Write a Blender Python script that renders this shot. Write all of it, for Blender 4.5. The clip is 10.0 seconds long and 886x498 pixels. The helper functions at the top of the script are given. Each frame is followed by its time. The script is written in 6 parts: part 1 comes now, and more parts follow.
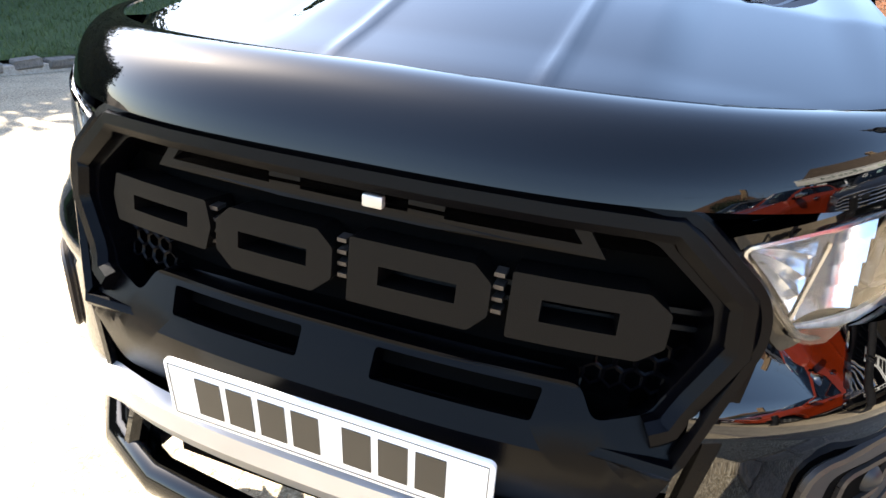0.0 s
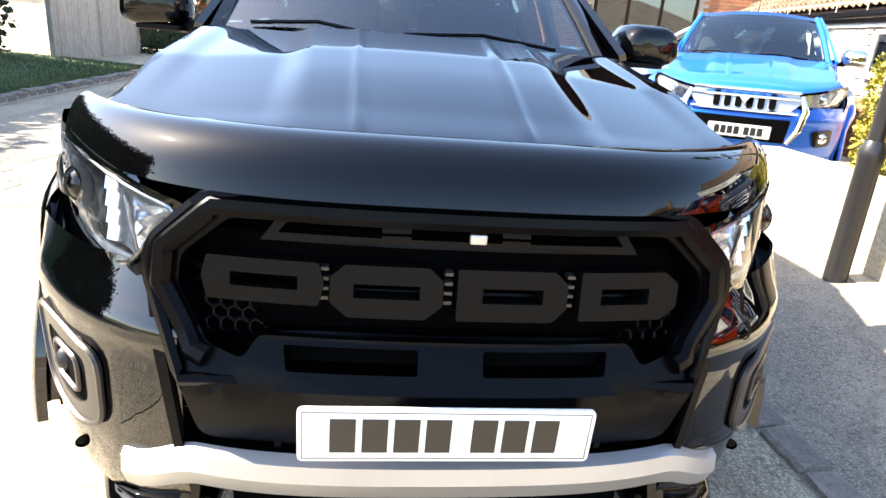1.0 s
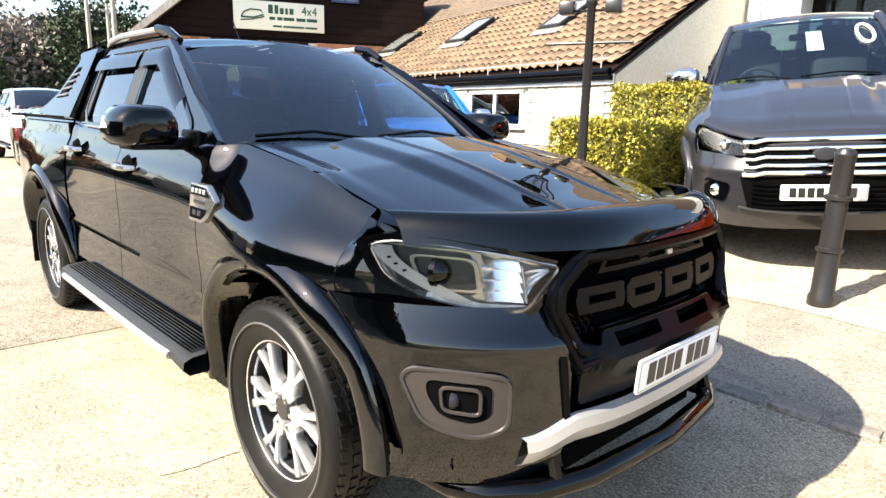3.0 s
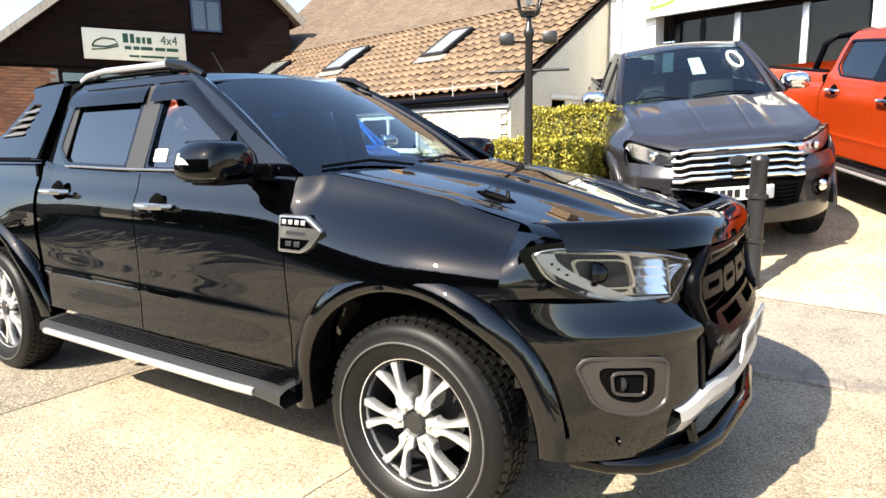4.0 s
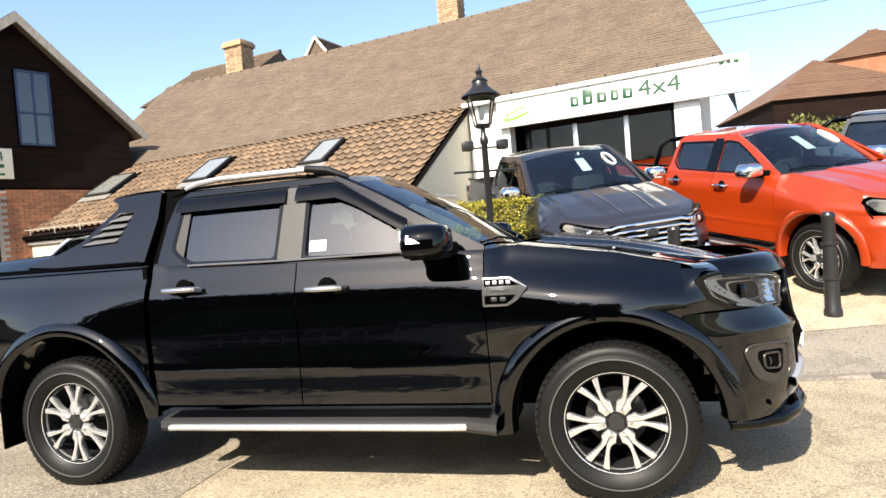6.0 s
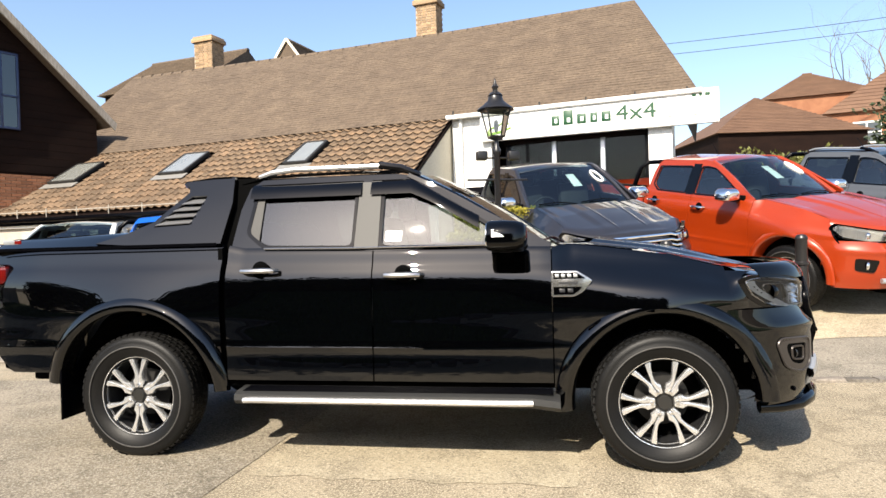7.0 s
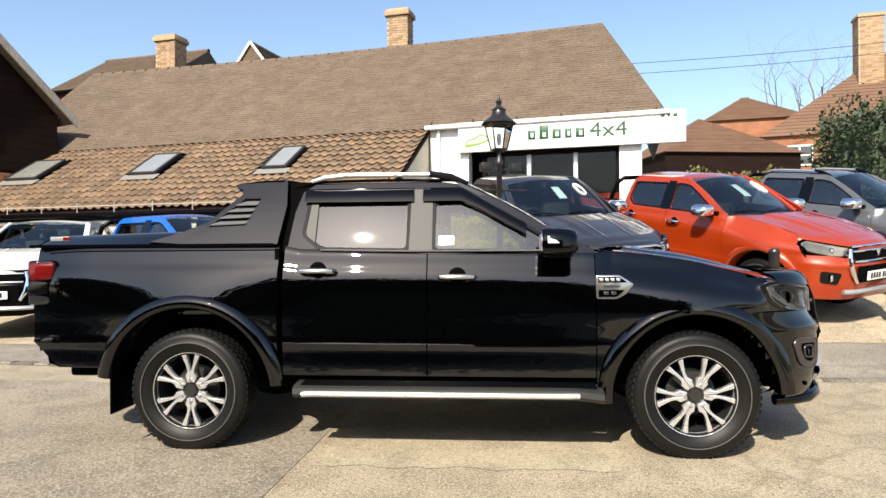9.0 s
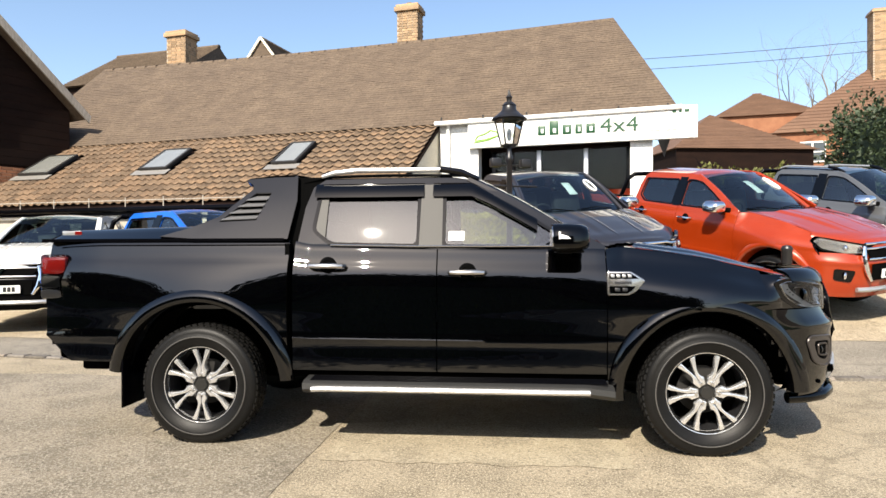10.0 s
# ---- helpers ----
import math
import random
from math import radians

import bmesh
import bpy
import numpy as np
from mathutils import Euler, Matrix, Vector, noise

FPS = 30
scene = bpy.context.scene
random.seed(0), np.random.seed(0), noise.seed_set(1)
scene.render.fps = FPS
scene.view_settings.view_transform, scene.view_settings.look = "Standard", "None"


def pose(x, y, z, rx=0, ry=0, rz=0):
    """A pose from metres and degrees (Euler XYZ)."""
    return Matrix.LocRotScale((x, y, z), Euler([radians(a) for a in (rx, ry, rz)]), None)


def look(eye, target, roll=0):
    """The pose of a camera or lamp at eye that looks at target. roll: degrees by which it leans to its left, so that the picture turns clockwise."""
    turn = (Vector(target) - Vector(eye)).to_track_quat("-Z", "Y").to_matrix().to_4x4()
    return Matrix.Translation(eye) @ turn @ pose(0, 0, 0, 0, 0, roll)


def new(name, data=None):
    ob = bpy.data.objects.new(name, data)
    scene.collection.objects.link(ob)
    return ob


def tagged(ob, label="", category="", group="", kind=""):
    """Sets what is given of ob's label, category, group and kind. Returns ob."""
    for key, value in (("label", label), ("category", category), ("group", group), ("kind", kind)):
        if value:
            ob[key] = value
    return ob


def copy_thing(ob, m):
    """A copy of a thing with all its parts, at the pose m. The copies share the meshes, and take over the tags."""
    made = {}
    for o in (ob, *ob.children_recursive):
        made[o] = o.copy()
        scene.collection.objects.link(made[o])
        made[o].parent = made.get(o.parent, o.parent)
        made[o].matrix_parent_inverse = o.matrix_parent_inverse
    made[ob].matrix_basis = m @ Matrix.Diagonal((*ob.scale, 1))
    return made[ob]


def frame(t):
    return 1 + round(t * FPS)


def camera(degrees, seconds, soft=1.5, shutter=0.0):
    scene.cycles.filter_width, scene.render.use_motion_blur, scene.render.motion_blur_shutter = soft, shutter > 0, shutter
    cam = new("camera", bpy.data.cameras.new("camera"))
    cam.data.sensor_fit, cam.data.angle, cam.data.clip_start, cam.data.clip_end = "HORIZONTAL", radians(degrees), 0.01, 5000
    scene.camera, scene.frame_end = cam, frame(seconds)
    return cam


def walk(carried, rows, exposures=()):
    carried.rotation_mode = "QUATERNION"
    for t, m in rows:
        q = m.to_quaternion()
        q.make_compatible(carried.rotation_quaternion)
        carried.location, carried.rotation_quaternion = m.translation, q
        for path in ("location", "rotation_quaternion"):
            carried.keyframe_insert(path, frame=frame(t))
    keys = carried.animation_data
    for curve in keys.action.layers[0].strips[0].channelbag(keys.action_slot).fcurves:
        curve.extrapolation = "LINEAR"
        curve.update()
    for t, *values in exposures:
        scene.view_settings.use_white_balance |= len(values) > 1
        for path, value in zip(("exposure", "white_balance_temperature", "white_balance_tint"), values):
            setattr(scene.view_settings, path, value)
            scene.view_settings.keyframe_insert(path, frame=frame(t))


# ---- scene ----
cam = camera(69.7, 10.0)
PATH = [
    (0, (1.598, 0.372, 1.301), (-0.105, -0.21, 0.429), 4.3),
    (0.5, (1.801, 0.14, 1.288), (-0.062, -0.091, 0.595), 1.8),
    (1, (1.931, -0.159, 1.324), (0.053, 0.086, 0.68), 4.8),
    (1.5, (2.101, -0.562, 1.36), (0.271, -0.011, 0.768), 4.2),
    (2, (2.1, -0.989, 1.351), (0.36, -0.124, 0.876), 1.9),
    (2.5, (2.012, -1.421, 1.37), (0.449, -0.247, 0.949), 2.4),
    (3, (1.88, -1.888, 1.413), (0.453, -0.55, 0.996), 1.3),
    (3.2, (1.781, -2.046, 1.398), (0.387, -0.656, 1.045), 0.0),
    (4.3, (1.099, -2.869, 1.413), (0.121, -1.152, 1.104), -1.8),
    (4.5, (0.965, -3.02, 1.389), (0.024, -1.271, 1.155), -3.3),
    (5, (0.644, -3.358, 1.381), (-0.081, -1.504, 1.193), -4.7),
    (5.5, (0.354, -3.761, 1.368), (-0.216, -1.848, 1.243), -4.4),
    (5.7, (0.236, -3.872, 1.377), (-0.329, -1.955, 1.301), -4.7),
    (6.8, (-0.491, -4.476, 1.325), (-0.808, -2.501, 1.286), -2.5),
    (7, (-0.604, -4.548, 1.314), (-0.937, -2.576, 1.29), -1.6),
    (7.5, (-0.894, -4.636, 1.301), (-1.118, -2.649, 1.302), -1.9),
    (8, (-1.124, -4.758, 1.298), (-1.219, -2.76, 1.327), -0.3),
    (8.5, (-1.246, -4.889, 1.305), (-1.397, -2.894, 1.285), -0.6),
    (9, (-1.237, -4.907, 1.297), (-1.394, -2.913, 1.298), -0.4),
    (9.5, (-1.238, -4.896, 1.29), (-1.427, -2.905, 1.281), -0.3),
    (10, (-1.246, -4.895, 1.293), (-1.431, -2.903, 1.282), -0.2),
]
walk(cam, [(t, look(eye, target, roll)) for t, eye, target, roll in PATH],
     exposures=[(0.0, 2.82), (1.0, 2.72), (2.0, 2.38), (3.0, 2.0), (4.5, 1.74), (5.5, 1.56), (7.0, 1.15), (10.0, 1.02)])

# ---- light ----
SUN_EL, SUN_AZ = radians(41.5), (-0.27, -0.963)
sun_dir = Vector((SUN_AZ[0] * math.cos(SUN_EL), SUN_AZ[1] * math.cos(SUN_EL), math.sin(SUN_EL))).normalized()
sun = new("sun", bpy.data.lights.new("sun", "SUN"))
sun.data.energy, sun.data.angle, sun.data.color = 5.0, radians(0.55), (1.0, 0.91, 0.77)
sun.matrix_world = look(sun_dir * 60, (0, 0, 0))
world = bpy.data.worlds.new("sky")
scene.world = world
world.use_nodes = True
sky = world.node_tree.nodes.new("ShaderNodeTexSky")
sky.sky_type, sky.sun_disc = "NISHITA", False
sky.sun_elevation, sky.sun_rotation = SUN_EL, math.atan2(SUN_AZ[0], SUN_AZ[1])
sky.air_density, sky.dust_density, sky.ozone_density = 1.0, 1.4, 1.2
world.node_tree.links.new(sky.outputs[0], world.node_tree.nodes["Background"].inputs[0])
world.node_tree.nodes["Background"].inputs[1].default_value = 0.115

# ---- materials ----


class Nodes:
    """A short way to wire a node material."""

    def __init__(self, name):
        self.mat = bpy.data.materials.new(name)
        self.mat.use_nodes = True
        self.tree = self.mat.node_tree
        self.shader = self.tree.nodes["Principled BSDF"]
        self.out = self.tree.nodes["Material Output"]

    def node(self, kind, **inputs):
        n = self.tree.nodes.new(kind)
        for key, value in inputs.items():
            self.put(n, key.replace("_", " "), value)
        return n

    def put(self, n, key, value):
        if isinstance(value, bpy.types.NodeSocket):
            self.tree.links.new(value, n.inputs[key])
        else:
            n.inputs[key].default_value = value

    def coords(self, stretch=None):
        c = self.node("ShaderNodeTexCoord").outputs["Object"]
        if stretch:
            m = self.node("ShaderNodeMapping")
            self.put(m, "Vector", c)
            m.inputs["Scale"].default_value = stretch
            c = m.outputs[0]
        return c

    def noise(self, scale, detail=4.0, rough=0.55, vec=None):
        n = self.node("ShaderNodeTexNoise", Scale=scale, Detail=detail, Roughness=rough)
        self.put(n, "Vector", vec or self.coords())
        return n.outputs["Fac"]

    def ramp(self, fac, stops):
        r = self.node("ShaderNodeValToRGB")
        self.put(r, "Fac", fac)
        el = r.color_ramp.elements
        while len(el) < len(stops):
            el.new(0.5)
        for e, (p, c) in zip(el, stops):
            e.position, e.color = p, (*c, 1)
        return r.outputs[0]

    def mix(self, fac, a, b, mode="MIX"):
        m = self.node("ShaderNodeMix")
        m.data_type, m.blend_type = "RGBA", mode
        for i, v in ((0, fac), (6, a), (7, b)):
            if isinstance(v, bpy.types.NodeSocket):
                self.tree.links.new(v, m.inputs[i])
            else:
                m.inputs[i].default_value = v if i == 0 else (*v, 1)
        return m.outputs[2]

    def bump(self, height, strength, distance=0.01, normal=None):
        b = self.node("ShaderNodeBump", Strength=strength, Distance=distance, Height=height)
        if normal:
            self.put(b, "Normal", normal)
        self.put(self.shader, "Normal", b.outputs[0])
        return b.outputs[0]


def rough_mat(name, a, b, rough=0.8, coarse=1.2, fine=40.0, relief=0.4, depth=0.01, metal=0.0, spread=0.35, stretch=None, island=False):
    """A matt or satin surface with stains, grain and relief."""
    n = Nodes(name)
    vec = n.coords(stretch)
    big, small = n.noise(coarse, 5, 0.6, vec), n.noise(fine, 4, 0.65, vec)
    c = n.mix(n.ramp(big, [(0.5 - spread / 2, (0, 0, 0)), (0.5 + spread / 2, (1, 1, 1))]), a, b)
    dark = tuple(0.55 * v for v in a)
    c = n.mix(n.ramp(small, [(0.32, (0.75, 0.75, 0.75)), (0.6, (0, 0, 0))]), c, dark)
    if island:
        g = n.node("ShaderNodeNewGeometry").outputs["Random Per Island"]
        o = n.node("ShaderNodeObjectInfo").outputs["Random"]
        s = n.node("ShaderNodeMath")
        s.operation = "FRACT"
        s2 = n.node("ShaderNodeMath")
        s2.operation = "ADD"
        n.tree.links.new(g, s2.inputs[0]), n.tree.links.new(o, s2.inputs[1])
        n.tree.links.new(s2.outputs[0], s.inputs[0])
        c = n.mix(0.75, c, n.ramp(s.outputs[0], [(0.0, (0.6, 0.58, 0.55)), (0.5, (1, 1, 1)), (1.0, (1.35, 1.25, 1.15))]), "MULTIPLY")
    n.put(n.shader, "Base Color", c)
    n.put(n.shader, "Roughness", rough)
    n.put(n.shader, "Metallic", metal)
    n.bump(small, relief, depth)
    return n.mat


def paint_mat(name, colour, rough=0.12, metal=0.0, coat_ior=1.42, dirt=0.02, spec=0.1, coat_rough=0.03):
    """Car paint under clear lacquer, with faint dust."""
    n = Nodes(name)
    dust = n.noise(3.0, 6, 0.7)
    c = n.mix(n.ramp(dust, [(0.45, (0, 0, 0)), (0.85, (dirt,) * 3)]), colour, (0.35, 0.32, 0.28))
    n.put(n.shader, "Base Color", c)
    n.put(n.shader, "Roughness", 0.35 if metal else rough)
    n.put(n.shader, "Metallic", metal)
    n.put(n.shader, "Coat Weight", 1.0)
    n.put(n.shader, "Coat IOR", coat_ior)
    n.put(n.shader, "Specular IOR Level", spec if not metal else 0.4)
    n.put(n.shader, "Coat Roughness", coat_rough)
    n.bump(n.noise(5.0, 2, 0.5), 0.0015, 0.02)
    return n.mat


def plain_mat(name, colour, rough=0.4, metal=0.0, grain=60.0, relief=0.05, vary=0.25, coat=0.0, spec=0.5):
    n = Nodes(name)
    n.put(n.shader, "Specular IOR Level", spec)
    f = n.noise(grain, 3, 0.6)
    lo, hi = tuple(v * (1 - vary) for v in colour), tuple(min(1, v * (1 + vary)) for v in colour)
    big = n.noise(2.5, 4, 0.6)
    n.put(n.shader, "Base Color", n.mix(big, lo, hi))
    n.put(n.shader, "Roughness", rough)
    n.put(n.shader, "Metallic", metal)
    n.put(n.shader, "Coat Weight", coat)
    n.bump(f, relief, 0.004)
    return n.mat


def glass_mat(name, tint, gloss_rough=0.012, ior=1.8):
    n = Nodes(name)
    n.tree.nodes.remove(n.shader)
    tr, gl, mx, fr = (n.node(k) for k in ("ShaderNodeBsdfTransparent", "ShaderNodeBsdfGlossy", "ShaderNodeMixShader", "ShaderNodeFresnel"))
    tr.inputs[0].default_value, gl.inputs[0].default_value = (*tint, 1), (1, 1, 1, 1)
    gl.inputs["Roughness"].default_value, fr.inputs[0].default_value = gloss_rough, ior
    for a, b in ((fr.outputs[0], mx.inputs[0]), (tr.outputs[0], mx.inputs[1]), (gl.outputs[0], mx.inputs[2]), (mx.outputs[0], n.out.inputs[0])):
        n.tree.links.new(a, b)
    return n.mat


def road_mat(name, base, patch, stone, speckle=130.0, relief=0.5):
    """Worn tarmac: patches, stains, pale stone chips."""
    n = Nodes(name)
    big, mid, chips = n.noise(0.45, 6, 0.6), n.noise(2.6, 5, 0.65), n.noise(speckle, 3, 0.7)
    c = n.mix(n.ramp(big, [(0.38, (0, 0, 0)), (0.62, (1, 1, 1))]), base, patch)
    c = n.mix(n.ramp(mid, [(0.42, (0.6, 0.6, 0.6)), (0.55, (0, 0, 0))]), c, tuple(v * 0.6 for v in base))
    c = n.mix(n.ramp(chips, [(0.48, (0, 0, 0)), (0.62, (0.85, 0.85, 0.85))]), c, stone)
    pits = n.noise(speckle * 0.45, 4, 0.7)
    c = n.mix(n.ramp(pits, [(0.36, (0.8, 0.8, 0.8)), (0.47, (0, 0, 0))]), c, tuple(v * 0.42 for v in base))
    v = n.node("ShaderNodeTexVoronoi", Scale=0.3)
    v.feature = "DISTANCE_TO_EDGE"
    warp = n.node("ShaderNodeVectorMath")
    warp.operation = "ADD"
    n.tree.links.new(n.coords(), warp.inputs[0])
    nz = n.node("ShaderNodeTexNoise", Scale=1.3, Detail=5.0)
    n.put(nz, "Vector", n.coords())
    n.tree.links.new(nz.outputs["Color"], warp.inputs[1])
    n.put(v, "Vector", warp.outputs[0])
    c = n.mix(n.ramp(v.outputs["Distance"], [(0.003, (0.3, 0.3, 0.3)), (0.009, (0, 0, 0))]), c, tuple(v * 0.45 for v in base))
    n.put(n.shader, "Base Color", c)
    n.put(n.shader, "Roughness", 0.78)
    n.put(n.shader, "Specular IOR Level", 0.35)
    n.bump(chips, relief, 0.012)
    return n.mat


BLACK = paint_mat("black_paint", (0.0003, 0.0003, 0.0005), 0.06, coat_ior=1.6, dirt=0.0004, spec=0.0, coat_rough=0.012)
GLOSSBLACK = plain_mat("gloss_black_plastic", (0.0006, 0.0006, 0.0008), 0.03, relief=0.0, spec=0.35)
MATT = plain_mat("satin_black_plastic", (0.0010, 0.0010, 0.0016), 0.27, grain=400, relief=0.08, spec=0.085)
PLASTIC = plain_mat("grained_black_plastic", (0.0030, 0.0027, 0.0026), 0.42, grain=500, relief=0.15, spec=0.10)
# Lighter rubber colour that stands in for a highlight on the sidewall.
TYRE_HIGHLIGHT = plain_mat("painted_tyre_highlight", (0.07, 0.068, 0.065), 0.28, relief=0.05)
# Running boards use a paler grey than the other black plastic.
STEPGREY = plain_mat("grey_step_plastic", (0.016, 0.016, 0.0155), 0.5, grain=300, relief=0.2)
# Near-black colour that stands in for shade in openings, gaps and undersides.
SHADE_BLACK = plain_mat("painted_shade_black", (0.0012, 0.0012, 0.0012), 0.95, spec=0.05)
GREYTRIM = plain_mat("grey_trim", (0.020, 0.019, 0.018), 0.5, metal=0.0, spec=0.3)
BRONZE = plain_mat("titanium_trim", (0.045, 0.039, 0.036), 0.36, metal=0.4)
SILVER = plain_mat("silver_trim", (0.46, 0.46, 0.46), 0.32, metal=0.65, relief=0.02)
CHROME = plain_mat("chrome", (0.85, 0.85, 0.86), 0.07, metal=1.0, relief=0.0, vary=0.02)
ALLOY = plain_mat("machined_alloy", (0.72, 0.72, 0.72), 0.26, metal=0.8, relief=0.03, vary=0.06)
DARKALLOY = plain_mat("dark_alloy", (0.03, 0.03, 0.032), 0.4, metal=0.5)
RUBBER = rough_mat("tyre_rubber", (0.0045, 0.0045, 0.0045), (0.009, 0.0085, 0.008), 0.55, 3, 160, 0.3, 0.003)
GLASS = glass_mat("tinted_glass", (0.60, 0.70, 0.71), ior=2.0)
SCREENGLASS = glass_mat("windscreen_glass", (0.50, 0.62, 0.64), ior=1.75)
DARKGLASS = glass_mat("privacy_glass", (0.10, 0.135, 0.14), ior=2.0)
CLEAR = glass_mat("clear_glass", (0.95, 0.96, 0.96), ior=1.4)
SHOPGLASS = glass_mat("shaded_shop_glass", (0.70, 0.74, 0.74), ior=1.25)
LAMPBOWL = plain_mat("lamp_reflector", (0.95, 0.95, 0.96), 0.16, metal=0.85, grain=60, relief=0.15, vary=0.03)
SATINCHROME = plain_mat("satin_chrome", (0.42, 0.41, 0.40), 0.2, metal=0.9, relief=0.02, vary=0.08)
# Grey puts reflected sky into the slats' colour; also colours a lamp lens.
LOUVRE = plain_mat("sheen_and_lens_grey", (0.16, 0.16, 0.165), 0.3, metal=0.3)
HUBGREY = plain_mat("hub_grey", (0.035, 0.034, 0.032), 0.3, metal=0.5)
LAMPRED = plain_mat("red_lens", (0.13, 0.006, 0.005), 0.1, relief=0.0, coat=1.0)
CABIN = rough_mat("cabin_trim", (0.020, 0.020, 0.022), (0.035, 0.035, 0.037), 0.75, 6, 200, 0.2, 0.002)
PLATEWHITE = plain_mat("white_plate", (0.78, 0.78, 0.76), 0.25, relief=0.0, vary=0.04)
INK = plain_mat("black_ink", (0.012, 0.012, 0.012), 0.4, relief=0.0)
CREAM = rough_mat("cream_render", (0.74, 0.66, 0.50), (0.80, 0.73, 0.58), 0.85, 1.5, 60, 0.25, 0.006)
WHITE = rough_mat("white_paint", (0.78, 0.77, 0.73), (0.84, 0.83, 0.80), 0.6, 2.0, 50, 0.1, 0.004)
SIGNCREAM = plain_mat("cream_board", (0.74, 0.70, 0.55), 0.45, vary=0.05)
GREEN = plain_mat("green_lettering", (0.006, 0.055, 0.018), 0.4, vary=0.1)
LIME = plain_mat("lime_lettering", (0.22, 0.42, 0.05), 0.4, vary=0.1)
PALEGREEN = plain_mat("faded_green", (0.50, 0.58, 0.42), 0.4, vary=0.1)
ROOFTILE = rough_mat("old_clay_tile", (0.090, 0.063, 0.042), (0.135, 0.097, 0.064), 0.9, 2.2, 16, 0.5, 0.01)
PANTILE = rough_mat("pantile_clay", (0.135, 0.088, 0.052), (0.20, 0.137, 0.085), 0.88, 0.9, 24, 0.5, 0.01, island=True)
LEADGREY = plain_mat("lead_sheet", (0.22, 0.21, 0.195), 0.5, metal=0.2)
# Stained boards; on the shop's inner wall the colour stands in for shade.
STAIN_AND_SHADE = rough_mat("dark_boards_and_shade", (0.008, 0.0038, 0.0028), (0.016, 0.0075, 0.005), 0.85, 1.2, 20, 0.4, 0.008, stretch=(1, 0.3, 4))
BRICK = rough_mat("red_brick", (0.26, 0.105, 0.052), (0.36, 0.165, 0.085), 0.88, 1.5, 45, 0.4, 0.008, island=True)
PALEBRICK = rough_mat("pale_brick", (0.30, 0.20, 0.115), (0.40, 0.28, 0.17), 0.88, 1.5, 45, 0.4, 0.008, island=True)
MORTAR = rough_mat("mortar", (0.40, 0.36, 0.30), (0.48, 0.44, 0.38), 0.92, 2, 60, 0.4, 0.006)
STONE = rough_mat("granite_sett", (0.15, 0.135, 0.115), (0.24, 0.215, 0.185), 0.85, 3, 60, 0.6, 0.01, island=True)
ROAD = road_mat("worn_tarmac", (0.24, 0.195, 0.13), (0.31, 0.258, 0.18), (0.54, 0.475, 0.355), 85.0, 0.7)
PAVE = road_mat("patched_tarmac", (0.175, 0.155, 0.125), (0.22, 0.195, 0.155), (0.34, 0.305, 0.245), 110)
LOT = road_mat("sandy_gravel", (0.33, 0.265, 0.175), (0.42, 0.345, 0.235), (0.52, 0.45, 0.34), 70, 0.8)
GRASS = rough_mat("grass_turf", (0.035, 0.065, 0.015), (0.07, 0.11, 0.03), 0.9, 1.0, 50, 1.0, 0.03)
BLADE = rough_mat("grass_blades", (0.045, 0.085, 0.018), (0.10, 0.14, 0.04), 0.7, 2, 30, 0.1, 0.01, island=True)
HEDGELEAF = rough_mat("golden_leaves", (0.24, 0.22, 0.018), (0.36, 0.31, 0.035), 0.55, 2.5, 14, 0.2, 0.01, island=True)
CONIFER = rough_mat("dark_leaves", (0.016, 0.032, 0.010), (0.035, 0.055, 0.018), 0.65, 1.5, 10, 0.2, 0.01, island=True)
BEECH = rough_mat("copper_leaves", (0.30, 0.13, 0.055), (0.44, 0.22, 0.11), 0.7, 1.5, 10, 0.2, 0.01, island=True)
OLIVE = rough_mat("olive_leaves", (0.09, 0.10, 0.02), (0.15, 0.15, 0.035), 0.65, 1.5, 10, 0.2, 0.01, island=True)
BARK = rough_mat("bark", (0.14, 0.115, 0.09), (0.23, 0.19, 0.15), 0.9, 3, 30, 0.6, 0.02)
TWIG = rough_mat("far_twigs", (0.20, 0.17, 0.14), (0.28, 0.24, 0.20), 0.9, 3, 30, 0.2, 0.01)
FENCEWOOD = rough_mat("fence_wood", (0.17, 0.115, 0.075), (0.25, 0.18, 0.12), 0.85, 1.5, 25, 0.4, 0.01, stretch=(1, 1, 0.2))
GREYWOOD = rough_mat("grey_wood", (0.32, 0.285, 0.24), (0.42, 0.38, 0.32), 0.85, 1.5, 25, 0.4, 0.01, stretch=(1, 1, 0.2))
CONCRETE = rough_mat("concrete", (0.36, 0.31, 0.225), (0.44, 0.39, 0.29), 0.9, 2, 50, 0.4, 0.006)
for m_, r_, s_ in ((RUBBER, 0.46, 0.20), (STAIN_AND_SHADE, 0.85, 0.12)):
    bsdf = next(q for q in m_.node_tree.nodes if q.type == "BSDF_PRINCIPLED")
    bsdf.inputs["Specular IOR Level"].default_value, bsdf.inputs["Roughness"].default_value = s_, r_
IRON = plain_mat("black_iron", (0.012, 0.011, 0.011), 0.35, grain=80, relief=0.15)

# ---- mesh helpers ----


def part(name, bm, material, parent=None, label="", smooth=True, angle=40):
    """Links a bmesh as one mesh object, under a thing or a part."""
    me = bpy.data.meshes.new(name)
    bmesh.ops.recalc_face_normals(bm, faces=bm.faces[:])
    bm.to_mesh(me)
    bm.free()
    me.materials.append(material)
    return mesh_part(name, me, parent, label, smooth, angle)


def mesh_part(name, me, parent=None, label="", smooth=True, angle=40):
    if smooth:
        me.shade_smooth()
        me.set_sharp_from_angle(angle=radians(angle))
    ob = new(name, me)
    if parent:
        ob.parent = parent
    if label:
        ob["label"] = label
    return ob


